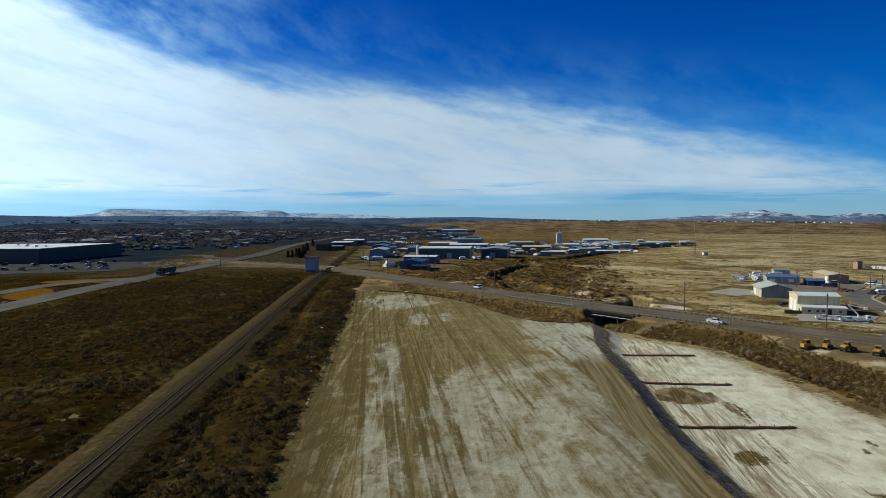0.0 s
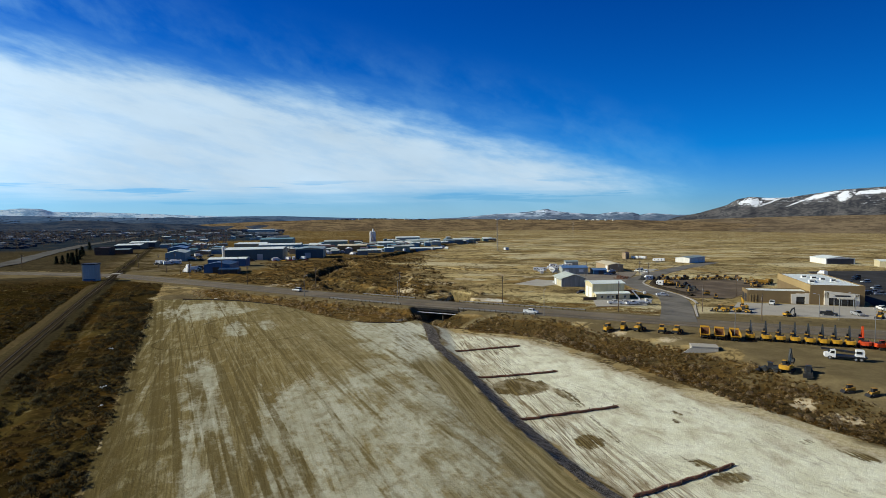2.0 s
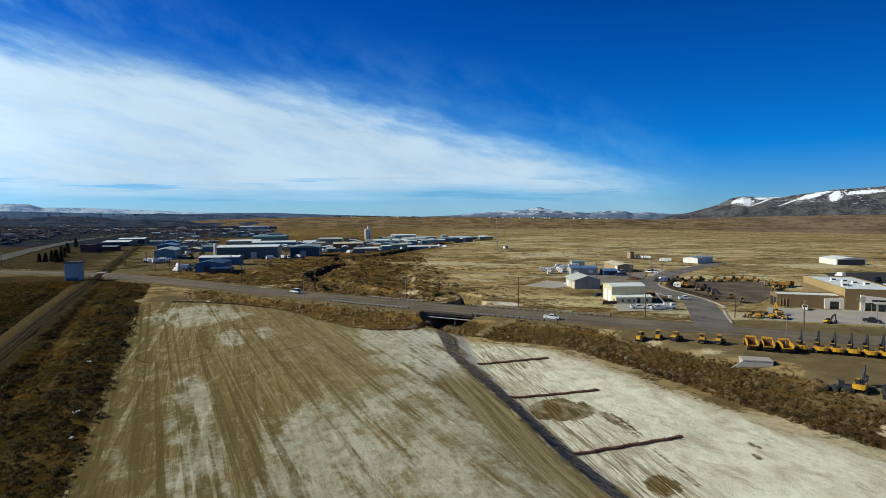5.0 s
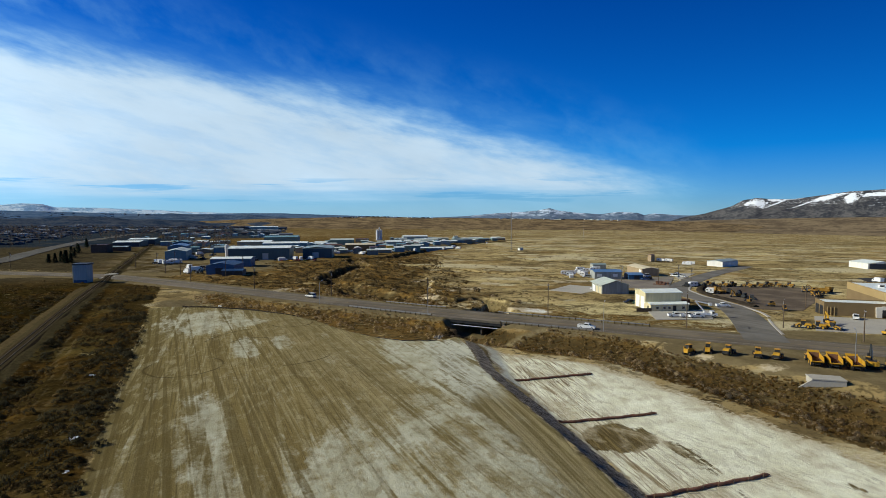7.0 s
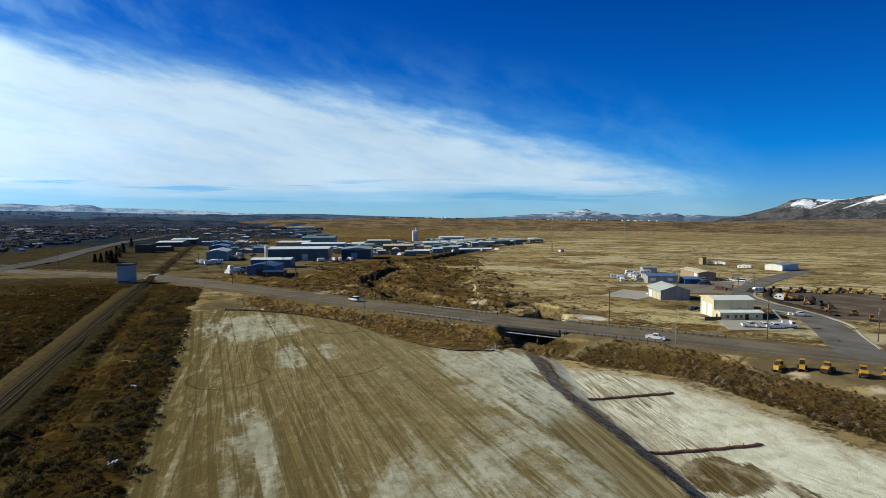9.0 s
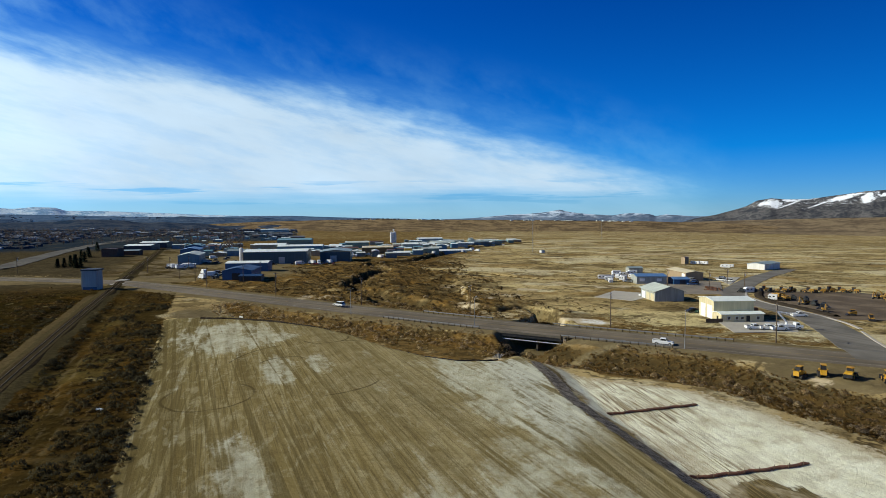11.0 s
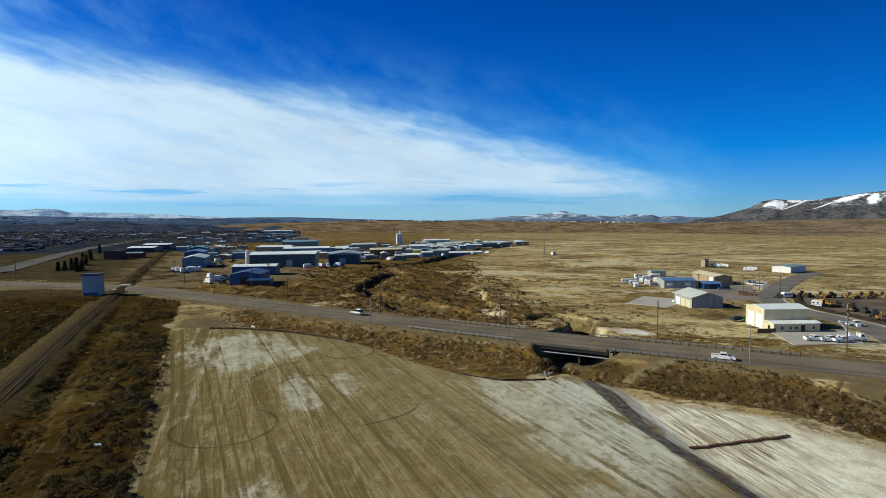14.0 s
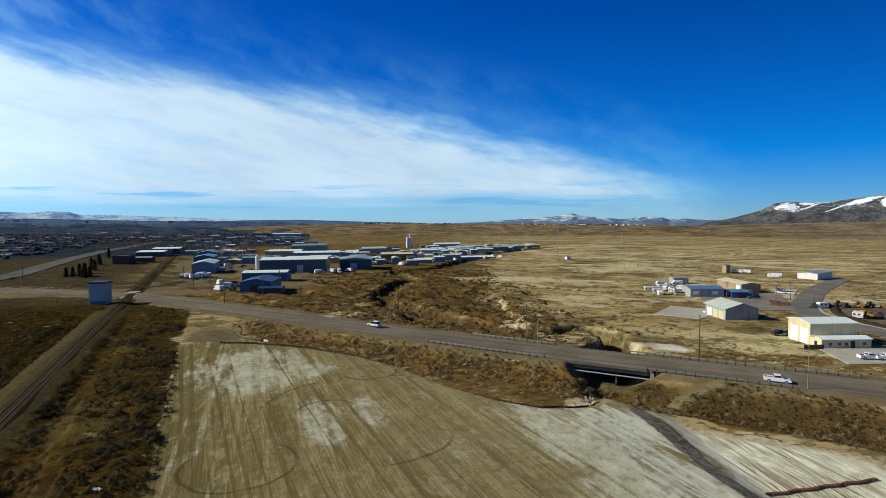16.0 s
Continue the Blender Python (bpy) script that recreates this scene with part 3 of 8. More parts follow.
    col = n.mix(mul(mul(lip, n.step(n.sep()[0], -4.0, 6.0)), 0.7), col, n.mix(n_fine, (0.20, 0.155, 0.085), (0.34, 0.27, 0.16)))
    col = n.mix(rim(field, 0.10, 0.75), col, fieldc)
    col = n.mix(1.0, col, (0.96, 0.99, 0.91), "MULTIPLY")
    # white basin floor with scraper marks along the slope
    scrape = full(n.noise(1.0, 6, 0.70, n.map((0.75, 0.045, 1), 13), 0.7))
    scrape2 = full(n.noise(1.0, 5, 0.72, n.map((2.2, 0.10, 1), 15), 0.8))
    drag = full(n.noise(1.0, 6, 0.70, n.map((0.30, 0.045, 1), 12), 0.5))
    curve = full(n.noise(0.16, 5, 0.62, n.map((1.2, 0.7, 1), 20), 0.4))
    basinc = n.mix(n_mid, (0.72, 0.70, 0.50), (0.89, 0.885, 0.69))
    basinc = n.mix(mul(n_fine, 0.22), basinc, (0.56, 0.55, 0.47))
    near_slope = n.math("MULTIPLY_ADD", scrapes, 0.84, 0.05)
    basinc = n.mix(mul(full(drag, 0.62, 1.0), n.math("MULTIPLY_ADD", scrapes, 0.55, 0.09)), basinc, (0.40, 0.35, 0.24))
    basinc = n.mix(mul(full(scrape, 0.5, 0.95), near_slope), basinc, (0.27, 0.205, 0.105))
    basinc = n.mix(mul(full(scrape2, 0.5, 0.95), near_slope), basinc, (0.17, 0.12, 0.065))
    basinc = n.mix(mul(full(curve, 0.80, 1.0), 0.30), basinc, (0.42, 0.37, 0.26))
    wet = full(n.noise(0.045, 6, 0.66, n.map((1.3, 0.5, 1), 14), 0.4), 0.60, 0.67)
    basinc = n.mix(mul(wet, 0.62), basinc, (0.36, 0.285, 0.165))
    # dried water lines follow the far rim of the basin
    ev = n.t.nodes.new("ShaderNodeCombineXYZ")
    n.put(ev.inputs[0], add(east_d, mul(sub_(n.noise(0.12, 4, 0.6), 0.5), 7.0)))
    n.put(ev.inputs[1], mul(n.sep()[1], 0.05))
    shore = n.math("ABSOLUTE", sub_(n.noise(0.45, 4, 0.6, ev.outputs[0]), 0.5))
    shore = mul(sub_(1.0, n.step(shore, 0.006, 0.028)), full(n.noise(0.16, 4, 0.6), 0.44, 0.60))
    basinc = n.mix(mul(shore, 0.55), basinc, (0.36, 0.31, 0.21))
    tanrim = sub_(1.0, n.step(add(east_d, mul(sub_(lumps, 0.5), 5.0)), 3.0, 9.0))
    basinc = n.mix(mul(tanrim, 0.50), basinc, (0.48, 0.41, 0.27))
    stain = n.step(add(salt, add(mul(sub_(lumps, 0.5), 0.62), add(mul(sub_(scrape, 0.5), 0.42), mul(sub_(n_fine, 0.5), 0.25)))), 0.42, 0.78)
    stainc = n.mix(full(scrape2, 0.45, 1.0), (0.080, 0.052, 0.012), (0.24, 0.18, 0.075))
    basinc = n.mix(mul(stain, 0.95), basinc, stainc)
    bedge = n.step(add(basin, mul(ragged, 0.9)), 0.40, 0.62)
    inner = n.step(add(basin, mul(sub_(curve, 0.5), 0.35)), 0.70, 1.02)
    col = n.mix(bedge, col, n.mix(inner, n.mix(n_fine, (0.33, 0.27, 0.155), (0.56, 0.49, 0.34)), basinc))
    # dark stone lining of the slope
    stripc = n.mix(full(n.noise(0.9, 5, 0.7), 0.40, 0.62), (0.080, 0.066, 0.048), (0.29, 0.245, 0.185))
    stripc = n.mix(mul(full(n_grit, 0.55, 1.0), 0.65), stripc, (0.64, 0.58, 0.48))
    stripc = n.mix(mul(full(n.noise(0.5, 4), 0.55, 0.66), 0.4), stripc, (0.17, 0.14, 0.10))
    col = n.mix(rim(strip, 0.12, 0.8), col, stripc)
    # pale sandstone of the cut banks
    bankc = n.mix(n_mid, (0.42, 0.32, 0.165), (0.60, 0.52, 0.37))
    bankc = n.mix(mul(n_fine, 0.4), bankc, (0.26, 0.19, 0.10))
    bankc = n.mix(n.step(add(bank, mul(ragged, 0.3)), 0.86, 1.0), bankc, n.mix(n_fine, (0.62, 0.60, 0.52), (0.80, 0.79, 0.72)))
    bedge2 = n.step(add(bank, add(mul(sub_(lumps, 0.5), 0.5), ragged)), 0.42, 0.75)
    col = n.mix(bedge2, col, bankc)
    h = add(mul(n_fine, 0.5), mul(n_grit, 0.3))
    h = add(h, mul(mul(rows, field), 0.30))
    n.bump(h, 0.5, 0.22)
    return n.done(col)


def shrub_material(name, c1, c2, c3):
    """Leaves that also let some light through."""
    n = Nodes(name, 1.0, 0.0, 0.0)
    a = n.noise(0.11, 3, 0.6)
    b = n.noise(0.9, 3, 0.6)
    r = n.random(True)
    col = n.mix(n.step(a, 0.42, 0.6), c1, c2)
    col = n.mix(n.math("MULTIPLY", n.step(b, 0.5, 0.62), 0.7), col, c3)
    col = n.mix(n.math("MULTIPLY", r, 0.55), col, tone(c1, 0.4))
    tr = n.t.nodes.new("ShaderNodeBsdfTranslucent")
    n.t.links.new(col, tr.inputs[0])
    mx = n.t.nodes.new("ShaderNodeMixShader")
    mx.inputs[0].default_value = 0.45
    n.t.links.new(n.b.outputs[0], mx.inputs[1])
    n.t.links.new(tr.outputs[0], mx.inputs[2])
    n.t.links.new(mx.outputs[0], n.t.nodes["Material Output"].inputs[0])
    return n.done(col)


M_GROUND = ground_material()
M_SAGE = shrub_material("sage_leaf", (0.074, 0.066, 0.040), (0.054, 0.047, 0.026), (0.112, 0.098, 0.060))
M_RANGE_SAGE = shrub_material("range_sage", (0.19, 0.135, 0.062), (0.14, 0.098, 0.046), (0.11, 0.08, 0.042))
M_ROUGHSAGE = shrub_material("creek_sage", (0.115, 0.082, 0.042), (0.075, 0.054, 0.028), (0.18, 0.125, 0.062))
M_RUSTGRASS = shrub_material("dead_grass", (0.30, 0.175, 0.055), (0.40, 0.265, 0.10), (0.20, 0.125, 0.048))
M_WESTGRASS = shrub_material("rusty_rabbitbrush", (0.135, 0.090, 0.038), (0.180, 0.125, 0.056), (0.085, 0.062, 0.030))
M_STRAW = shrub_material("straw_grass", (0.38, 0.26, 0.095), (0.29, 0.185, 0.065), (0.46, 0.33, 0.14))
M_WILLOW = shrub_material("bare_willow", (0.58, 0.45, 0.27), (0.44, 0.31, 0.17), (0.60, 0.38, 0.16))
M_CONIFER = shrub_material("conifer_needles", (0.022, 0.034, 0.024), (0.03, 0.04, 0.028), (0.018, 0.027, 0.02))
M_BARETREE = shrub_material("bare_twigs", (0.120, 0.098, 0.088), (0.15, 0.120, 0.10), (0.095, 0.085, 0.082))


# ---- the lie of the land ----
ROAD = np.array([(-140, 452), (-110, 425), (-75, 404), (-38, 378), (-13, 342), (12, 304), (37, 266), (66, 224), (88, 195), (107, 172),
                 (128, 147), (147, 125), (178, 92), (215, 55), (262, 10), (330, -60), (420, -160)], float)
CREEK = np.array([(101, 30), (102, 85), (102, 110), (101, 135), (94, 153), (82, 168), (75, 181), (81, 191), (92, 203), (102, 211), (110, 224), (108, 235),
                  (95, 232), (84, 250), (75, 290), (66, 333), (85, 372), (112, 415), (115, 465), (160, 493), (227, 583), (338, 732), (554, 923)], float)
CREST = np.array([(43.7, 30), (43.7, 65), (46.4, 86), (50.6, 106), (54.2, 126), (57.2, 143), (61.8, 155), (65.5, 168), (67, 176)], float)
FOOT = np.array([(49.4, 30), (49.6, 70), (52, 90), (57.5, 115), (63.5, 139), (67, 148), (72.6, 162), (73.5, 174)], float)
EAST = np.array([(94, 30), (93.8, 55), (93, 68), (91.3, 80), (91, 100), (90.6, 119), (89, 140), (84, 148), (77, 156), (74, 168)], float)
BRUSH_N = np.array([(108, 30), (110, 61), (113, 80), (115, 98), (112, 112), (111.5, 129), (109, 141), (109, 151), (102, 163), (90, 178)], float)
PAD_N = np.array([(-12.4, 254), (5.5, 252.5), (18.5, 235.5), (29.8, 219.5), (34.8, 208), (39.7, 189.6), (44.8, 177.3), (50, 170.5), (56.5, 167.8), (60, 168), (66, 171)], float)
RAVINE = np.array([(128, 432), (146, 396), (165, 364), (168, 347), (173, 333), (180, 320), (196, 302), (214, 296)], float)
WET = np.array([(67.5, 101), (66.5, 93), (63.5, 86), (61.5, 81), (60.3, 77), (62.3, 72.3), (64.2, 68), (66.2, 63.9), (67.5, 60.5)], float)
WASH_W = np.array([(69, 250), (63, 270), (59.5, 290), (59, 302), (62, 322), (72, 350)], float)
WASH_E = np.array([(96, 250), (100, 263), (106, 278), (112, 291), (118, 306), (124, 322), (128, 350)], float)


def plane(x, y):
    p = 4.2 - 0.022 * x - 0.011 * (y - 100)
    return np.where(p > 3.2, 3.2, p)


def near_line(line, x, y):
    """Distance to a polyline, and the place along it (in metres)."""
    best = np.full(np.shape(x), 1e9)
    along = np.zeros(np.shape(x))
    run = 0.0
    for (ax, ay), (bx, by) in zip(line[:-1], line[1:]):
        dx, dy = bx - ax, by - ay
        ln = math.hypot(dx, dy)
        t = np.clip(((x - ax) * dx + (y - ay) * dy) / ln**2, 0, 1)
        d = np.hypot(x - ax - t * dx, y - ay - t * dy)
        along = np.where(d < best, run + t * ln, along)
        best = np.minimum(best, d)
        run += ln
    return best, along


def at_y(line, y):
    """x of a line that runs up the map."""
    return np.interp(y, line[:, 1], line[:, 0])


def smooth(v, lo, hi):
    t = np.clip((v - lo) / (hi - lo), 0, 1)
    return t * t * (3 - 2 * t)


def wobble(x, y, size, seed=0.0):
    """Cheap smooth unevenness in -1..1."""
    u, v = x / size, y / size
    return (np.sin(u * 1.7 + seed + 1.3 * np.sin(v * 1.1 + seed)) + np.sin(v * 2.1 - seed + 1.7 * np.sin(u * 0.9)) + np.sin((u + v) * 1.3 + 2 * seed)) / 3


ROAD_RUN = np.concatenate([[0], np.cumsum(np.hypot(*np.diff(ROAD, axis=0).T))])
CREEK_RUN = np.concatenate([[0], np.cumsum(np.hypot(*np.diff(CREEK, axis=0).T))])


def left_of(line, run, along, x, y):
    """True on the left-hand side of a line, looking along it."""
    a, b = np.maximum(along - 6, 0), along + 6
    ax, ay = np.interp(a, run, line[:, 0]), np.interp(a, run, line[:, 1])
    bx, by = np.interp(b, run, line[:, 0]), np.interp(b, run, line[:, 1])
    return (bx - ax) * (y - ay) - (by - ay) * (x - ax) > 0


def road_z(along):
    x, y = np.interp(along, ROAD_RUN, ROAD[:, 0]), np.interp(along, ROAD_RUN, ROAD[:, 1])
    return plane(x, y) + 0.35


def lane_x(y):
    return np.interp(y, [50, 90, 130, 160, 176, 193, 214, 261], [-26, -24.5, -23, -23, -24.3, -26.8, -28.2, -30.5])


def zones(x, y):
    """Height and the kinds of ground at places of the plan."""
    x, y = np.asarray(x, float), np.asarray(y, float)
    z = plane(x, y) + 0.25 * wobble(x, y, 23) * smooth(np.hypot(x, y - 100), 60, 300) + 0.12 * wobble(x, y, 7, 2.0)
    d = np.hypot(x, y - 100)
    z = z + 5 * smooth(d, 900, 2500) * wobble(x, y, 420, 1.0)
    pad_n = np.interp(x, PAD_N[:, 0], PAD_N[:, 1])
    crest, foot, east, brn = at_y(CREST, y), at_y(FOOT, y), at_y(EAST, y), at_y(BRUSH_N, y)
    rail_x = -36.3 - 0.0068 * (y - 70)
    road_d, road_s = near_line(ROAD, x, y)
    creek_d, creek_s = near_line(CREEK, x, y)
    # the worked field lies level behind its edges
    in_field = np.minimum(np.minimum(x + 12.2, pad_n - y), np.minimum(crest - x, y + 40))
    wx = 1.2 * wobble(x, y, 4, 3.0)
    field = smooth(in_field + 0.4 * wx, -0.8, 0.8)
    z = z + (3.0 - 0.7 * smooth(x - crest + 12, 0, 12) - z) * smooth(in_field, -2.5, 1.0)
    # ditch between field and road
    ditch = smooth(y - pad_n, 1, 7) * smooth(road_d, 8, 15) * smooth(x, -14, 6) * smooth(84 - x, 0, 15) * smooth(290 - y, 0, 30)
    z = z - 1.9 * ditch
    # white basin and its stone-lined slope
    along_y = smooth(y, 10, 30) * smooth(176 - y, 0, 6)
    slope = np.clip((x - crest) / np.maximum(foot - crest, 0.5), 0, 1)
    in_basin = np.minimum(x - foot, east - x)
    low_ground = smooth(x - crest, 0, 0.5) * smooth(brn + 2 - x, 0, 5) * along_y
    floor = 0.15 * wobble(x, y, 11, 1.0) + 0.03 * (x - 70) / 10
    target = np.where(x < foot, 2.3 * (1 - slope) + floor * slope, floor)
    rise = smooth(x - east, 0, np.maximum(brn - east, 2))
    target = target * (1 - rise) + z * rise
    z = z * (1 - low_ground) + target * low_ground
    basin = np.minimum(smooth(x - (foot - 0.5) + 3.0 * smooth(y, 120, 145) + wx, -1.2, 1.2), smooth(east - x + wx, -1.0, 6.5)) * along_y
    north = smooth(y, 112, 140)
    strip = smooth(np.minimum(x - crest - 0.4 + 0.3 * north, (crest + 4.8) * (1 - north) + (crest + 3.8) * north - x), -0.6, 0.6) * smooth(172 - y, 0, 10) * along_y
    # track bed
    rd = np.abs(x - rail_x)
    bed = smooth(4.4 - rd, 0, 2.2) * smooth(y, -400, -300)
    z = z + (0.45 - 0.25 * wobble(x, y, 15)) * bed * 0.8 - 0.7 * smooth(4.0 - np.abs(rd - 8.5), 0, 3) * smooth(y, 20, 60) * smooth(330 - y, 0, 40)
    rail = smooth(4.2 - rd + 0.5 * wx, -0.8, 0.8)
    # road embankment
    rz = road_z(road_s)
    z = z + (rz - z) * smooth(15 - road_d, 0, 6.5)
    gravel = smooth(11.5 - road_d + wx, -1.5, 1.5)
    # machine yard beside the road
    ahead = x - brn
    yard = smooth(ahead, -1, 2) * smooth(15.5 + 14 - road_d, 0, 6) * smooth(150 - y, 0, 12) * smooth(x, 95, 108)
    yard = np.maximum(yard, smooth(ahead, -1, 2) * smooth(34 + 45 * smooth(105 - y, 0, 30) - road_d, 0, 4) * smooth(122 - y, 0, 8))
    gravel = np.maximum(gravel, yard)
    for cx, cy, rx, ry in ((38, 440, 30, 55), (2, 520, 26, 70), (72, 482, 34, 14), (60, 600, 70, 60), (180, 640, 90, 60), (260, 720, 110, 80), (60, 700, 90, 80), (-8, 600, 26, 110), (-70, 400, 50, 14), (-25, 385, 30, 16)):
        gravel = np.maximum(gravel, 0.72 * smooth(1.3 - ((x - cx) / rx) ** 2 - ((y - cy) / ry) ** 2 + 0.35 * wobble(x, y, 14, 6.0), 0, 0.8))
    # creek, gully at the bridge, ravine in the range
    b = np.interp(creek_s, CREEK_RUN, [-1.0, -1.0, -1.1, -1.3, -1.6, -2.2, -3.0, -3.4, -3.6, -4.0, -4.2, -4.2, -4.0, -3.0, -2.6, -3.4, -3.6, -4.2, -4.8, -6.5, -9.5, -14, -20])
    w = np.interp(creek_s, CREEK_RUN, [2, 2, 2, 2, 2.5, 3, 3.5, 4.5, 5, 3.8, 3.2, 3.2, 3, 3.5, 3, 4, 4, 3, 4, 5, 6, 6, 6])
    steep = np.interp(creek_s, CREEK_RUN, [.18, .18, .18, .2, .25, .35, .6, .9, 1.2, 3.0, 4.0, 4.0, 3.0, 1.2, .6, .7, .7, .5, .6, .6, .5, .4, .4])
    shaded = left_of(CREEK, CREEK_RUN, creek_s, x, y) & (creek_s > CREEK_RUN[14])
    steep = np.where(shaded, 3.2, steep)
    cut = b + np.maximum(0, creek_d + 2.2 * wobble(x, y, 6, 4.0) - w) * steep
    deep = np.maximum(0, z - cut)
    z = np.minimum(z, cut)
    # flat-floored wash with broken banks, and a narrow ravine in the range
    ragged_x = 2.2 * wobble(x, y, 5.5, 1.9) + 1.2 * wobble(x, y, 2.4, 0.3)
    wash = np.minimum(smooth(x - at_y(WASH_W, y) + ragged_x, -0.5, 2.5), smooth(at_y(WASH_E, y) - x + ragged_x, -0.5, 2.2)) * smooth(y, 246, 258) * smooth(352 - y, 0, 14) * smooth(road_d, 14, 20)
    z = z - 1.7 * wash
    ravine_d = near_line(RAVINE, x, y)[0] + 1.2 * wobble(x, y, 7, 2.7)
    z = z - 1.6 * smooth(3.4 - ravine_d, 0, 2.2)
    deep = np.maximum(deep, 1.5 * smooth(4.2 - ravine_d, 0, 2.0))
    # kinds of ground
    left = smooth(-11.5 - x + wx, -1, 1) * smooth(rd, 2.5, 3.6)
    brush = 1.05 * left * smooth(480 - y, 0, 120)
    brush = np.maximum(brush, smooth(x - east + wx, 0, 3) * smooth(brn - x, -2, 3) * along_y)
    brush = np.maximum(brush, 0.95 * smooth(y - pad_n, 0, 4) * smooth(road_d, 9, 13) * smooth(x, 0, 10) * smooth(90 - x, 0, 8) * smooth(300 - y, 0, 20))
    brush = np.maximum(brush, 0.75 * smooth(30 - creek_d, 0, 22) * smooth(y, 230, 260) * smooth(0.35 + 0.5 * wobble(x, y, 30, 5.0), 0, 0.5))
    brush = np.maximum(brush, smooth(deep, 0.4, 1.6) * smooth(y, 225, 250))
    # rough brown country on both banks of the creek and round the works
    creek_x = np.interp(y, [200, 250, 290, 333, 372, 415, 465, 560, 700, 900, 1400], [105, 112, 125, 140, 150, 165, 185, 250, 350, 440, 520])
    rough_land = 0.90 * smooth(creek_x + 18 * wobble(x, y, 26, 1.5) - x, -8, 26) * smooth(y - np.interp(x, ROAD[:, 0], ROAD[:, 1]), 12, 26) * smooth(1500 - y, 0, 500)
    brush = np.maximum(brush, rough_land)
    lump = np.abs(wobble(x, y, 5.3, 3.0)) + 0.7 * np.abs(wobble(x + 0.5 * y, y - 0.4 * x, 3.4, 1.0))
    z = z + 1.1 * lump * rough_land * smooth(600 - y, 0, 200) * (1 - np.clip(gravel * 2, 0, 1)) * smooth(road_d, 12, 20)
    brush = np.maximum(brush, 0.66 * smooth(8 - x, 0, 24) * smooth(y, 372, 396) * smooth(1000 - y, 0, 300))
    brush = np.maximum(brush, 0.66 * smooth(-40 - x, 0, 40) * smooth(y, 330, 400) * smooth(1500 - y, 0, 500))
    brush = np.maximum(brush, (0.40 + 0.28 * smooth(0.45 * y - x, -200, 200)) * smooth(d, 800, 1300))
    roadside = smooth(36 + 6 * wobble(x, y, 12, 3.3) - road_d, 0, 8) * smooth(road_d, 11, 14) * smooth(y - np.interp(x, ROAD[:, 0], ROAD[:, 1]), 8, 14) * smooth(x, 96, 110) * smooth(172 - x, 0, 20)
    brush = np.maximum(brush, 0.64 * roadside)
    brush = brush * (1 - yard)
    brush = np.maximum(brush, smooth(deep, 0.4, 1.4) * smooth(y, 225, 250) * smooth(700 - y, 0, 100))
    bare = np.maximum(smooth(14 - np.hypot((x + 2), (y - 268) * 0.7), 0, 10), smooth(1.5 - ((x + 6 + 3 * wobble(x, y, 7, 1.0) + 2.0 * wobble(x, y, 2.7, 0.4)) / 9) ** 2 - ((y - 262 + 3 * wobble(x, y, 5, 2.0)) / 15) ** 2, 0, 1.3))
    brush = brush * (1 - bare)
    gravel = np.maximum(gravel, 0.66 * bare)
    salt = np.zeros(np.shape(x))
    for cx, cy, rx, ry, s in ((2.0, 96, 3.3, 46, .80), (2.2, 136, 3.6, 14, .86), (5, 219, 12, 17, .88), (13, 214, 9, 8, .7), (12.5, 181, 3.6, 10, .84), (21.5, 183, 3.0, 8, .80),
                              (48, 146, 8, 26, 1.1), (56, 158, 11, 11, 1.2), (52, 134, 6, 18, 1.1), (33, 104, 10, 22, .72), (40, 108, 7, 20, .70), (24, 92, 13, 28, .74), (27, 70, 16, 30, .80),
                              (13, 70, 5, 36, .72), (16, 100, 7, 18, .60), (8.5, 74, 2.2, 30, .62)):
        q = ((x - cx) / rx) ** 2 + ((y - cy) / ry) ** 2
        salt = np.maximum(salt, s * smooth(2.2 - q, 0, 2.2))
    salt = salt * smooth(in_field, -2.5 * smooth(y, 120, 140), 2.5 - 2.5 * smooth(y, 120, 140) + 0.2)
    for cx, cy, rx, ry, s in ((62.0, 105.6, 5.4, 5.2, 1.4), (56.5, 78, 2.8, 2.6, .72), (67.0, 99, 1.6, 4, .55), (65.5, 60, 3.0, 1.6, .66), (77.5, 80, 1.0, 1.8, .56), (74.5, 77.5, 1.6, 0.9, .56), (88.4, 57, 2.6, 3, .66), (86, 62.5, 2.0, 1.2, .5)):
        q = ((x - cx) / rx) ** 2 + ((y - cy) / ry) ** 2
        salt = np.maximum(salt, s * smooth(2.0 - q, 0, 1.7) * basin)
    wet_d = near_line(WET, x, y)[0] + 0.5 * wobble(x, y, 2.6, 0.9)
    salt = np.maximum(salt, 0.50 * smooth(1.5 - wet_d, 0, 1.1) * basin)
    bank = np.maximum(0.8 * smooth(5.5 - np.hypot((x - 105), (y - 208) * 0.9), 0, 3), smooth(1.2 - ((x - 112 + 2.5 * wobble(x, y, 4.0, 0.6)) / 6) ** 2 - ((y - 203 + 3 * wobble(x, y, 3.1, 1.7)) / 8) ** 2, 0, 1.2))
    rim_e = np.abs(x - at_y(WASH_E, y) + 1.0 - ragged_x)
    bank = np.maximum(bank, 0.58 * smooth(1.8 - rim_e, 0, 1.5) * smooth(y, 252, 262) * smooth(335 - y, 0, 12))
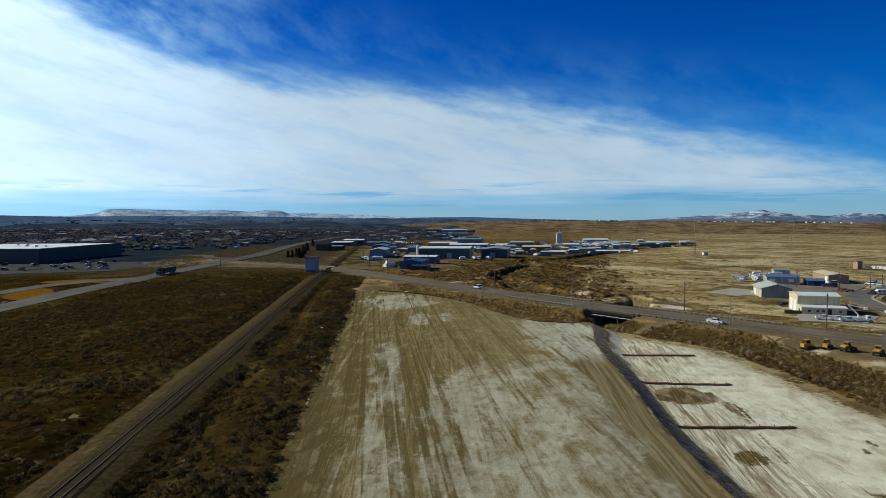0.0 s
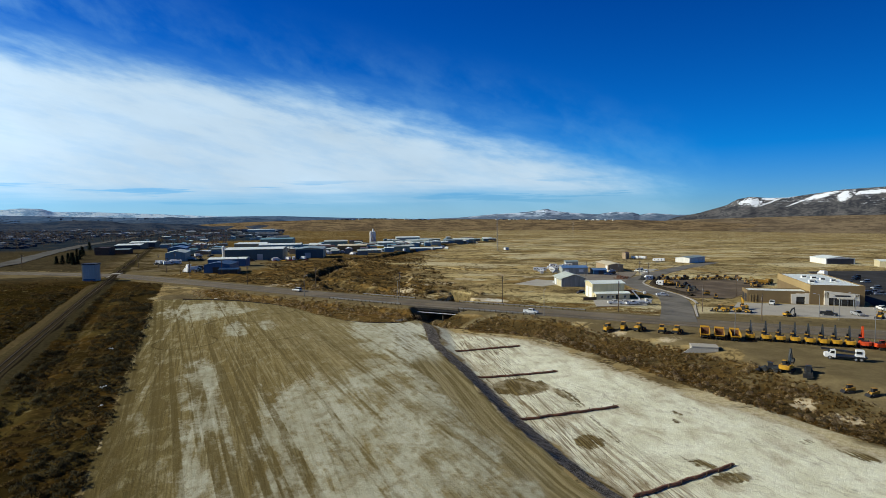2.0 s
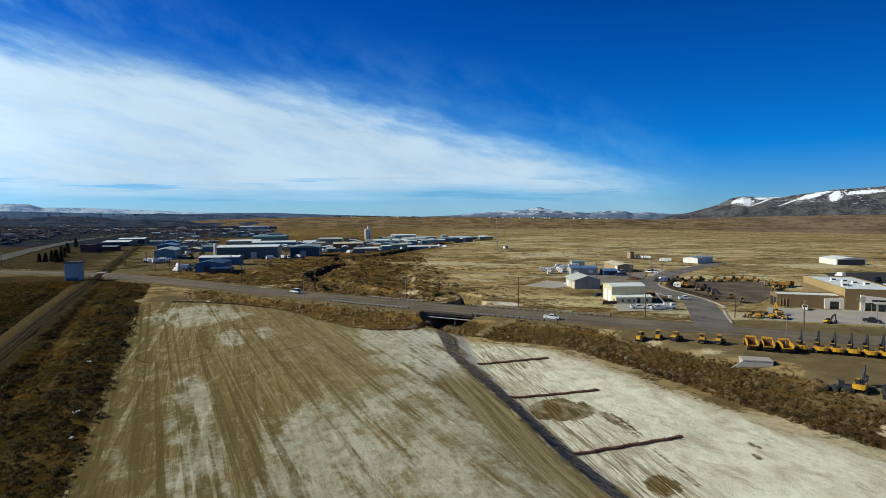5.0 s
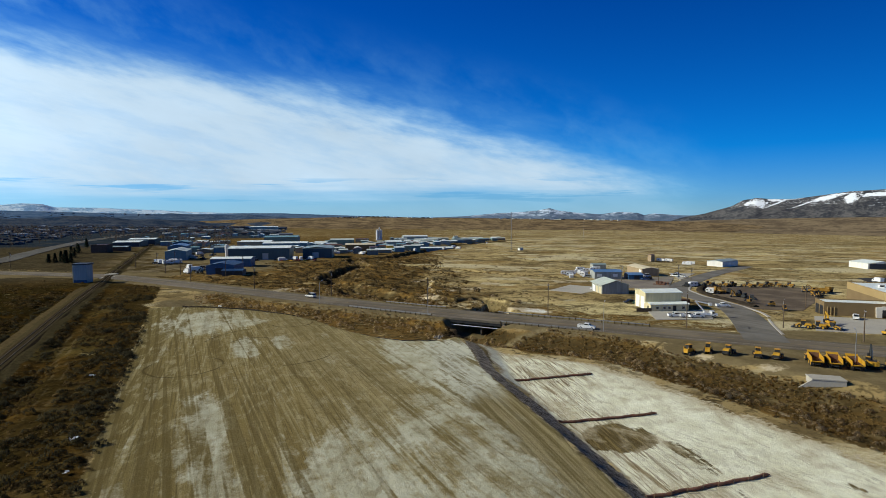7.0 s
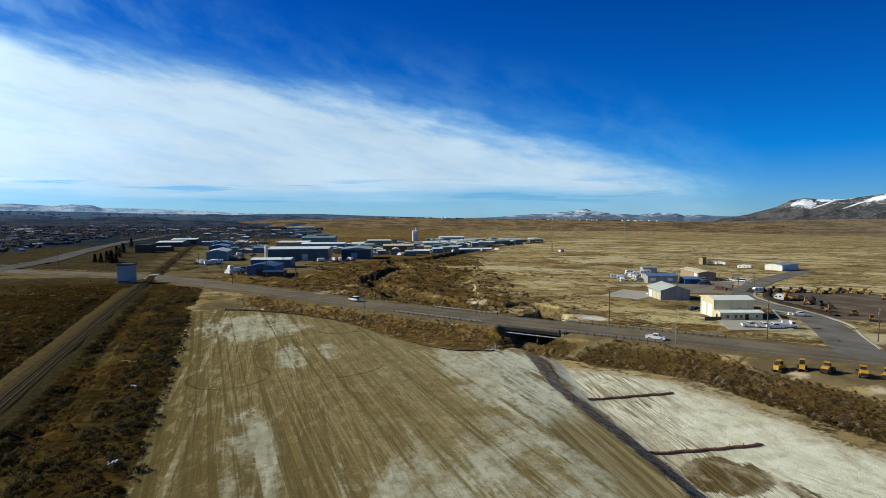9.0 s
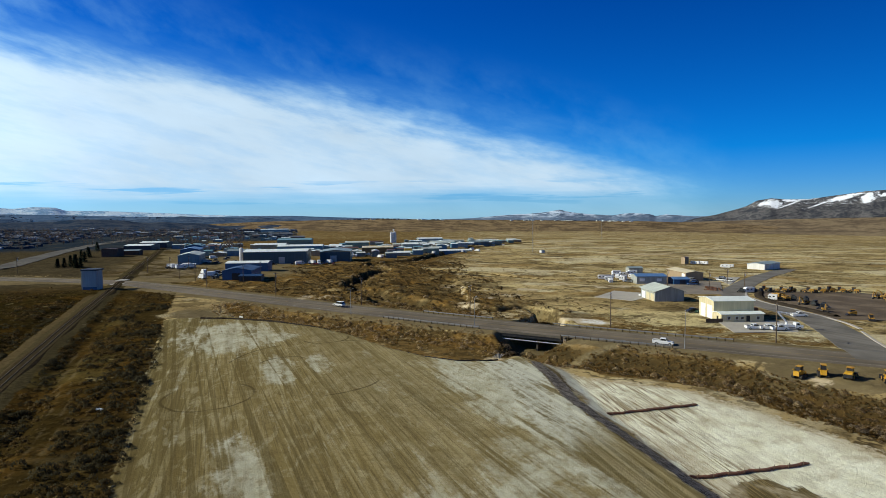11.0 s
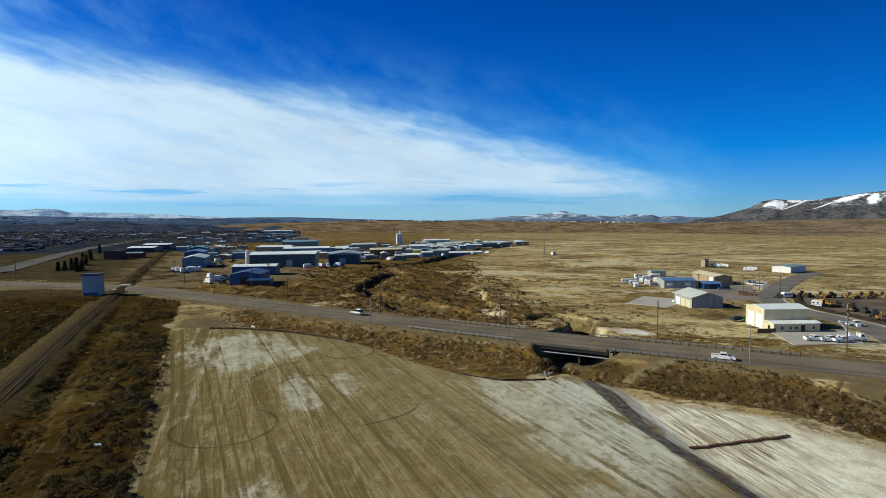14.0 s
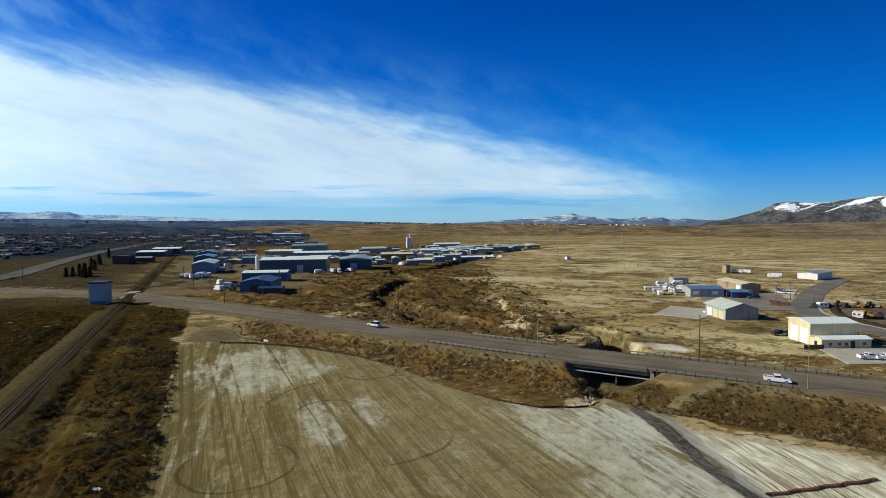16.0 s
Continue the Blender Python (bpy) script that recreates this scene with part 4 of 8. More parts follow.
    for cx, cy, rx, ry, s in ((93, 252, 6, 9, .7), (140, 283, 8, 9, .6), (62, 176, 4, 5, .62), (120, 320, 12, 10, .5), (150, 240, 5, 4, .45), (118, 118, 5, 4, .7), (103.2, 73.7, 1.6, 2.6, .8), (101.5, 66.5, 1.8, 2.4, .7), (97, 60.4, 1.4, 2, .6), (96, 101.5, 1.2, 5, .7), (88.8, 84.5, 1.2, 4, .6), (113, 133, 3, 4, .5), (40, 290, 12, 10, .45), (186, 278, 14, 8, .55), (100, 262, 16, 6, .5), (121, 270, 7, 9, .80), (172, 300, 5, 12, .78), (86, 300, 9, 3, .62), (72, 280, 4, 5, .6), (430, 512, 60, 16, .70), (540, 490, 90, 14, .66), (106, 75, 1.8, 2.4, .8), (104, 66, 1.6, 3, .8)):
        bank = np.maximum(bank, s * smooth(1.4 - ((x - cx) / rx) ** 2 - ((y - cy) / ry) ** 2, 0, 1.2))
    # scrape marks are dense next to the stone slope
    scrapes = basin * smooth(15 + 9 * smooth(y, 118, 140) - (x - foot), 0, 11) * smooth(in_basin, -1, 1)
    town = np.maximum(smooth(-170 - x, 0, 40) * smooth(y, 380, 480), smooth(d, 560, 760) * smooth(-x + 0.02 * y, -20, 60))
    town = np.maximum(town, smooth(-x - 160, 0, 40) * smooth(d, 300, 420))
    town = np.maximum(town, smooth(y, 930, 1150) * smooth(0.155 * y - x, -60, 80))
    verge = np.maximum(smooth(1.2 - (((x + 162) * 0.85 + (y - 268) * 0.5) / 9) ** 2 - (((y - 268) * 0.85 - (x + 162) * 0.5) / 22) ** 2, 0, 0.3), smooth(1.2 - ((x + 160) / 24) ** 2 - ((y - 317) / 11) ** 2, 0, 0.3))
    lane_d = np.abs(x - lane_x(y))
    lane = 0.60 * smooth(0.45 - np.abs(lane_d - 0.95), -0.3, 0.4) * smooth(265 - y, 0, 60) * smooth(y, 120, 160)
    # dirt track on the sunny side of the rails, wheel lanes along the crest
    service = smooth(1.5 - np.abs(x - rail_x + 4.9 + 0.5 * wobble(x, y, 13)), -0.6, 0.7) * smooth(345 - y, 0, 30)
    return z, (field, basin, strip, gravel), (brush, salt, bank, rail), (town, verge, scrapes, lane), (crest - x, service, wash, np.clip(deep, 0, 4)), (east - x, brn - x, road_d, pad_n - y)


def ground_z(x, y):
    return float(zones(np.array([x]), np.array([y]))[0][0])


def axis_steps(fine0, fine1, fine, mid0, mid1, mid, end0, end1):
    s = list(np.arange(fine0, fine1, fine)) + list(np.arange(fine1, mid1, mid))
    s = list(np.arange(mid0, fine0, mid)) + s
    step, v = mid, s[-1]
    while v < end1:
        step *= 1.10
        v += step
        s.append(min(v, end1))
    step, v, lead = mid, s[0], []
    while v > end0:
        step *= 1.10
        v -= step
        lead.append(max(v, end0))
    return np.array(lead[::-1] + s)


def mesh_from(name, verts, faces, material, smooth_shade=False):
    me = bpy.data.meshes.new(name)
    me.from_pydata(verts, [], faces)
    me.materials.append(material)
    if smooth_shade:
        me.polygons.foreach_set("use_smooth", [True] * len(me.polygons))
    me.update()
    return me


def build_ground():
    xs = axis_steps(-58, 130, 1.0, -180, 330, 2.5, -4700, 4700)
    ys = axis_steps(48, 262, 1.0, 20, 610, 2.5, -2500, 4700)
    gx, gy = np.meshgrid(xs, ys)
    z, za, zb, zc, zd, ze = zones(gx.ravel(), gy.ravel())
    nx, ny = len(xs), len(ys)
    co = np.stack([gx.ravel(), gy.ravel(), z], 1)
    i = (np.arange(ny - 1)[:, None] * nx + np.arange(nx - 1)).ravel()
    quads = np.stack([i, i + 1, i + nx + 1, i + nx], 1)
    me = bpy.data.meshes.new("ground")
    me.vertices.add(len(co))
    me.vertices.foreach_set("co", co.ravel())
    me.loops.add(quads.size)
    me.loops.foreach_set("vertex_index", quads.ravel())
    me.polygons.add(len(quads))
    me.polygons.foreach_set("loop_start", np.arange(0, quads.size, 4))
    me.polygons.foreach_set("use_smooth", np.ones(len(quads), bool))
    me.update(calc_edges=True)
    for key, zone in (("zone_a", za), ("zone_b", zb), ("zone_c", zc), ("zone_d", zd), ("zone_e", ze)):
        at = me.attributes.new(key, "FLOAT_COLOR", "POINT")
        at.data.foreach_set("color", np.stack([np.broadcast_to(v, z.shape) for v in zone], 1).ravel())
    me.materials.append(M_GROUND)
    ob = new("ground", me)
    return tagged(ob, "dry rangeland earth with a graded clay field and white salt basin", "ground", kind="structure")


build_ground()


# ---- building tools ----
class Shape:
    """Collects faces of one mesh part."""

    def __init__(self):
        self.v, self.f = [], []

    def add(self, verts, faces):
        o = len(self.v)
        self.v += [tuple(p) for p in verts]
        self.f += [tuple(i + o for i in q) for q in faces]
        return self

    def box(self, x0, y0, z0, x1, y1, z1, taper=0.0):
        t = taper
        p = [(x0, y0, z0), (x1, y0, z0), (x1, y1, z0), (x0, y1, z0), (x0 + t, y0 + t, z1), (x1 - t, y0 + t, z1), (x1 - t, y1 - t, z1), (x0 + t, y1 - t, z1)]
        return self.add(p, [(3, 2, 1, 0), (4, 5, 6, 7), (0, 1, 5, 4), (1, 2, 6, 5), (2, 3, 7, 6), (3, 0, 4, 7)])

    def prism(self, profile, a, b, axis="x"):
        """A closed outline pulled from a to b along an axis; the outline is (y, z), (x, z) or (x, y)."""
        n = len(profile)
        put = {"x": lambda w, p: (w, p[0], p[1]), "y": lambda w, p: (p[0], w, p[1]), "z": lambda w, p: (p[0], p[1], w)}[axis]
        verts = [put(a, p) for p in profile] + [put(b, p) for p in profile]
        faces = [tuple(range(n))[::-1], tuple(range(n, 2 * n))] + [(i, (i + 1) % n, n + (i + 1) % n, n + i) for i in range(n)]
        return self.add(verts, faces)

    def tube(self, p0, p1, r0, r1=None, n=8):
        p0, p1 = Vector(p0), Vector(p1)
        r1 = r0 if r1 is None else r1
        q = (p1 - p0).to_track_quat("Z", "Y")
        ring = [(math.cos(2 * math.pi * i / n), math.sin(2 * math.pi * i / n)) for i in range(n)]
        verts = [p0 + q @ Vector((c * r0, s * r0, 0)) for c, s in ring] + [p1 + q @ Vector((c * r1, s * r1, 0)) for c, s in ring]
        faces = [tuple(range(n))[::-1], tuple(range(n, 2 * n))] + [(i, (i + 1) % n, n + (i + 1) % n, n + i) for i in range(n)]
        return self.add(verts, faces)

    def beam(self, p0, p1, w, h):
        """A square bar between two points, w wide across and h high."""
        p0, p1 = Vector(p0), Vector(p1)
        d = (p1 - p0).normalized()
        side = d.cross(Vector((0, 0, 1)))
        side = side.normalized() if side.length > 1e-4 else Vector((1, 0, 0))
        up = side.cross(d)
        verts = [p + side * a * w / 2 + up * b * h / 2 for p in (p0, p1) for a, b in ((-1, -1), (1, -1), (1, 1), (-1, 1))]
        return self.add(verts, [(3, 2, 1, 0), (4, 5, 6, 7), (0, 1, 5, 4), (1, 2, 6, 5), (2, 3, 7, 6), (3, 0, 4, 7)])

    def mesh(self, name, material, soft=False):
        me = bpy.data.meshes.new(name)
        me.from_pydata(self.v, [], self.f)
        bm = bmesh.new()
        bm.from_mesh(me)
        bmesh.ops.recalc_face_normals(bm, faces=bm.faces)
        bm.to_mesh(me)
        bm.free()
        me.materials.append(material)
        if soft:
            me.polygons.foreach_set("use_smooth", [True] * len(me.polygons))
        return me


def part(name, shape, material, parent, label="", m=None, soft=False):
    """Links a shape (or a ready mesh) as one mesh object under a thing or a part."""
    me = shape.mesh(name, material, soft) if isinstance(shape, Shape) else shape
    ob = new(name, me)
    ob.parent = parent
    if m is not None:
        ob.matrix_basis = m
    return tagged(ob, label)


def thing(name, label, category, x=0.0, y=0.0, turn=0.0, z=None, group="", kind="", lift=0.0):
    """An Empty at the base of a thing; turn in degrees, counted from +x to the left."""
    ob = new(name)
    ob.empty_display_size = 0.3
    ob.matrix_basis = pose(x, y, (ground_z(x, y) if z is None else z) + lift, 0, 0, turn)
    return tagged(ob, label, category, group, kind)


def single(name, shape, material, label, category, m=None, group="", kind="", soft=False):
    ob = new(name, shape.mesh(name, material, soft) if isinstance(shape, Shape) else shape)
    if m is not None:
        ob.matrix_basis = m
    return tagged(ob, label, category, group, kind)


# ---- roads, track, bridge ----
def ribbon(line, half, lift, z_of, step=4.0, off=0.0):
    """A flat band along a line; returns verts and faces."""
    run = np.concatenate([[0], np.cumsum(np.hypot(*np.diff(line, axis=0).T))])
    s = np.arange(0, run[-1], step)
    x, y = np.interp(s, run, line[:, 0]), np.interp(s, run, line[:, 1])
    k = np.ones(5) / 5
    xs = np.concatenate([x[:2], np.convolve(x, k, "valid"), x[-2:]])
    ys = np.concatenate([y[:2], np.convolve(y, k, "valid"), y[-2:]])
    tx, ty = np.gradient(xs), np.gradient(ys)
    ln = np.hypot(tx, ty)
    nx, ny = -ty / ln, tx / ln
    z = z_of(s, xs, ys) + lift
    verts, faces = [], []
    for i in range(len(s)):
        for a in (off - half, off + half):
            verts.append((xs[i] + nx[i] * a, ys[i] + ny[i] * a, z[i]))
    for i in range(len(s) - 1):
        faces.append((2 * i, 2 * i + 1, 2 * i + 3, 2 * i + 2))
    return verts, faces


def slab(verts, faces, thick=0.25):
    """Gives a ribbon a thickness below it."""
    n = len(verts)
    low = [(x, y, z - thick) for x, y, z in verts]
    out = list(faces) + [tuple(i + n for i in f[::-1]) for f in faces]
    for i in range(0, n - 2, 2):
        out += [(i, i + 2, i + 2 + n, i + n), (i + 1, i + 1 + n, i + 3 + n, i + 3)]
    return list(verts) + low, out


HALF = 6.6
rz_of = lambda s, x, y: road_z(s)
v, f = slab(*ribbon(ROAD, HALF, 0.10, rz_of), 0.3)
highway = tagged(new("road_highway", mesh_from("road", v, f, M_ASPHALT)), "worn grey asphalt two-lane highway", "road", kind="structure")
for off, half, m_, label in ((HALF - 1.9, 0.09, M_PAINT_W, "white edge line"), (-HALF + 1.9, 0.09, M_PAINT_W, "white edge line"), (0.16, 0.06, M_PAINT_Y, "yellow centre line"), (-0.16, 0.06, M_PAINT_Y, "yellow centre line")):
    v, f = slab(*ribbon(ROAD, half, 0.106, rz_of, 4.0, off), 0.004)
    part("lane_line", mesh_from("lane_line", v, f, m_), None, highway, label)



def rounded(pts, times=2):
    """Cuts the corners of a line, so that it bends smoothly."""
    line = np.array(pts, float)
    for _ in range(times):
        a, b = line[:-1], line[1:]
        mid = np.stack([0.75 * a + 0.25 * b, 0.25 * a + 0.75 * b], 1).reshape(-1, 2)
        line = np.concatenate([line[:1], mid, line[-1:]])
    return line


SIDE = rounded([(139, 134), (152, 146), (161, 154), (172, 164.5), (181, 173.5), (188, 183), (193.5, 194), (198, 205), (204.5, 217), (213, 230), (228, 242), (250, 254.5), (275, 269), (312, 288), (355, 307), (392, 324)])
FAR_ROAD = np.array([(-148, 150), (-146, 222), (-143, 272), (-135, 343), (-127, 420), (-120, 503), (-124, 600), (-128, 700), (-128, 900), (-105, 1300), (-60, 2000)], float)
on_ground = lambda lift: (lambda s, x, y: zones(x, y)[0] + lift)


def drape(line, half, name, material, label, lift=0.07, category="road", step=3.0):
    """A band that follows the ground across its width too."""
    v, f = [], []
    cols = [ribbon(line, 0.01, lift, on_ground(0), step, o)[0][::2] for o in np.linspace(-half, half, 5)]
    n = len(cols[0])
    for c in cols:
        z = np.maximum(zones(np.array([p[0] for p in c]), np.array([p[1] for p in c]))[0] + lift, [p[2] for p in c])
        v += [(p[0], p[1], q) for p, q in zip(c, z)]
    for k in range(4):
        f += [(k * n + i, k * n + i + 1, (k + 1) * n + i + 1, (k + 1) * n + i) for i in range(n - 1)]
    o = len(v)
    v += [(a, b, c - 0.35) for a, b, c in v[:n]] + [(a, b, c - 0.35) for a, b, c in v[4 * n:5 * n]]
    f += [(i, o + i, o + i + 1, i + 1) for i in range(n - 1)] + [(4 * n + i, 4 * n + i + 1, o + n + i + 1, o + n + i) for i in range(n - 1)]
    return tagged(new(name, mesh_from(name, v, f, material)), label, category, kind="structure")


drape(SIDE, 5.4, "road_side", M_ASPHALT_B, "grey asphalt side road curving past the yards", 0.12)
drape(FAR_ROAD, 7.5, "road_bypass", M_ASPHALT_C, "pale grey asphalt bypass road running beside the tracks", 0.15)
drape(np.array([(-134, 330), (-150, 322), (-170, 300), (-185, 250), (-190, 180)], float), 6.0, "road_loop", M_ASPHALT_C, "pale grey asphalt access road beside a verge", 0.15)
drape(np.array([(-128, 470), (-150, 480), (-160, 510), (-190, 530)], float), 5.0, "road_town", M_ASPHALT_C, "pale grey asphalt street towards the town", 0.15)


def polygon_pad(name, pts, material, label, lift=0.08, category="pavement", kind="structure", grid=8):
    """A four-cornered slab that follows the ground."""
    (ax, ay), (bx, by), (cx, cy), (dx, dy) = pts
    v, f = [], []
    for j in range(grid + 1):
        for i in range(grid + 1):
            s, t = i / grid, j / grid
            x = (ax * (1 - s) + bx * s) * (1 - t) + (dx * (1 - s) + cx * s) * t
            y = (ay * (1 - s) + by * s) * (1 - t) + (dy * (1 - s) + cy * s) * t
            v.append((x, y, 0.0))
    z = zones(np.array([p[0] for p in v]), np.array([p[1] for p in v]))[0] + lift
    v = [(p[0], p[1], q) for p, q in zip(v, z)]
    g = grid + 1
    f = [(j * g + i, j * g + i + 1, (j + 1) * g + i + 1, (j + 1) * g + i) for j in range(grid) for i in range(grid)]
    rim_ = [i for i in range(g)] + [j * g + grid for j in range(1, g)] + [grid * g + i for i in range(grid - 1, -1, -1)] + [j * g for j in range(grid - 1, 0, -1)]
    o = len(v)
    v += [(v[i][0], v[i][1], v[i][2] - 0.3) for i in rim_]
    k = len(rim_)
    f += [(rim_[i], o + i, o + (i + 1) % k, rim_[(i + 1) % k]) for i in range(k)]
    return tagged(new(name, mesh_from(name, v, f, material)), label, category, kind=kind)


polygon_pad("pavement_shed", [(139, 172), (157, 165), (174, 178), (151, 188)], M_CONC, "pale concrete apron before the cream shed", 0.16)
polygon_pad("pavement_gable", [(153, 250), (159, 234), (186, 247), (176, 264)], M_CONC, "pale concrete drive beside the grey gabled shop", 0.16)
polygon_pad("pavement_shops", [(186, 247), (214, 236), (262, 276), (222, 296)], M_CONC_DARK, "dusty concrete yard between the shops", 0.16)
polygon_pad("pavement_cars", [(254, 264), (264, 270), (296, 290), (280, 296)], M_CONC, "pale concrete parking apron beside the side road", 0.17)
polygon_pad("pavement_dealer", [(170, 140), (207, 108), (232, 126), (196, 156)], M_CONC, "pale concrete forecourt of the machine dealer", 0.16)
polygon_pad("pavement_lot", [(236, 128), (286, 100), (470, 210), (372, 236)], M_LOT, "dark asphalt storage lot behind the dealer", 0.14, grid=14)
polygon_pad("pavement_yard", [(191, 176), (206, 166), (292, 205), (238, 244)], M_YARD, "dusty packed yard for stored machines", 0.10, grid=14)

# kerb round the machine yard
KERB = rounded([(179, 160.5), (185.5, 167.5), (190, 174.5), (195, 184), (199, 194), (203.2, 205), (209.5, 216.5), (218, 228), (233, 238.5)])
v, f = slab(*ribbon(KERB, 0.5, 0.24, on_ground(0), 2.0), 0.35)
tagged(new("kerb", mesh_from("kerb", v, f, M_KERB)), "pale concrete kerb along the side road", "kerb", kind="structure")
v, f = slab(*ribbon(rounded([(154, 139.5), (159, 144), (166, 150.5), (176, 159.0)]), 0.35, 0.2, on_ground(0), 2.0), 0.3)
tagged(new("kerb", mesh_from("kerb", v, f, M_KERB)), "pale concrete kerb at the road junction", "kerb", kind="structure")



def earth_berm(line, half, high, label):
    """A low heaped bank with a broken top."""
    pts = rounded(line)
    rows = [ribbon(pts, 0.01, 0.0, on_ground(0), 1.5, o)[0][::2] for o in (-half, -half * 0.45, half * 0.1, half * 0.55, half)]
    n = min(len(r) for r in rows)
    rr = random.Random(12)
    v, f = [], []
    for k, r in enumerate(rows):
        for i in range(n):
            h = (-0.1, 0.75, 1.0, 0.7, -0.1)[k] * high * (rr.uniform(0.6, 1.25) if 0 < k < 4 else 1.0)
            v.append((r[i][0] + rr.uniform(-0.2, 0.2), r[i][1] + rr.uniform(-0.2, 0.2), r[i][2] + h))
    for k in range(4):
        f += [(k * n + i, k * n + i + 1, (k + 1) * n + i + 1, (k + 1) * n + i) for i in range(n - 1)]
    tagged(new("earth_berm", mesh_from("earth_berm", v, f, M_BERM)), label, "berm", kind="structure")


earth_berm([(197, 178), (202, 190), (206, 201), (212, 213), (221, 224), (236, 234)], 2.0, 0.9, "dark heaped earth berm along the machine yard")
# raised dark strip put in for the shade of the narrow trench line
earth_berm([(-2, 250.5), (6.2, 246.5), (13, 240), (19.9, 234), (33.3, 215.5), (37.5, 203), (42.5, 184), (48, 174.5), (54.8, 169.5)], 0.55, 0.4, "low dark ridge in place of the shaded trench line along the graded field")


# railway
def build_track():
    track = thing("railway_track", "single rusty railway track on timber ties and gravel", "railway", 0, 0, 0, 0.0, kind="structure")
    ys = np.arange(-60, 1000, 4.0)
    rx = -36.3 - 0.0068 * (ys - 70)
    zz = zones(rx, ys)[0]
    zz = np.convolve(np.pad(zz, 6, mode="edge"), np.ones(13) / 13, "valid") + 0.12
    prof = [(-0.08, -0.06), (0.08, -0.06), (0.035, 0.0), (0.045, 0.12), (-0.045, 0.12), (-0.035, 0.0)]
    for side in (-0.7475, 0.7475):
        v, f = [], []
        for x, y, z in zip(rx, ys, zz):
            v += [(x + side + a, y, z + 0.08 + b) for a, b in prof]
        for i in range(len(ys) - 1):
            f += [(6 * i + k, 6 * i + (k + 1) % 6, 6 * i + 6 + (k + 1) % 6, 6 * i + 6 + k) for k in range(6)]
        part("rail", mesh_from("rail", v, f, M_RAIL), None, track, "worn steel rail")
    rng = random.Random(5)
    s = Shape()
    for y in np.arange(-20, 520, 0.62):
        x, z = float(np.interp(y, ys, rx)), float(np.interp(y, ys, zz))
        j = rng.uniform(-0.06, 0.06)
        s.box(x - 1.3 + j, y - 0.115, z - 0.10, x + 1.3 + j, y + 0.115, z + 0.085 + rng.uniform(-0.012, 0.012))
    ties = part("ties", mesh_from("ties", s.v, s.f, M_TIE), None, track, "weathered dark timber ties")
    tagged(ties, kind="stuff")
    v, f = [], []
    for x, y, z in zip(rx, ys, zz):
        v += [(x + a, y, z + b) for a, b in ((-3.6, -0.75), (-1.75, 0.06), (1.75, 0.06), (3.6, -0.75))]
    for i in range(len(ys) - 1):
        f += [(4 * i + k, 4 * i + k + 1, 4 * i + 5 + k, 4 * i + 4 + k) for k in range(3)]
    n = Nodes("ballast_stone", 1.0, 0, 0.0)
    a, b = n.noise(2.2, 5, 0.7), n.noise(0.15, 3)
    col = n.mix(n.step(a, 0.35, 0.65), (0.036, 0.027, 0.014), (0.074, 0.056, 0.030))
    col = n.mix(n.math("MULTIPLY", n.step(b, 0.4, 0.7), 0.5), col, (0.085, 0.064, 0.035))
    n.bump(n.noise(8, 3, 0.7), 0.6, 0.08)
    part("ballast", mesh_from("ballast", v, f, n.done(col)), None, track, "brown stone ballast bed")


build_track()
for y0, w in ((371.0, 7.0), (388.0, 5.5)):
    z0 = ground_z(-38.5, y0)
    s = Shape().box(-2.4, -w / 2, -0.3, 2.4, w / 2, 0.0)
    single("crossing_panel", s, M_CONC, "pale concrete panel at the level crossing", "crossing", pose(-38.4, y0, z0 + 0.20, 0, 0, -20), kind="structure")


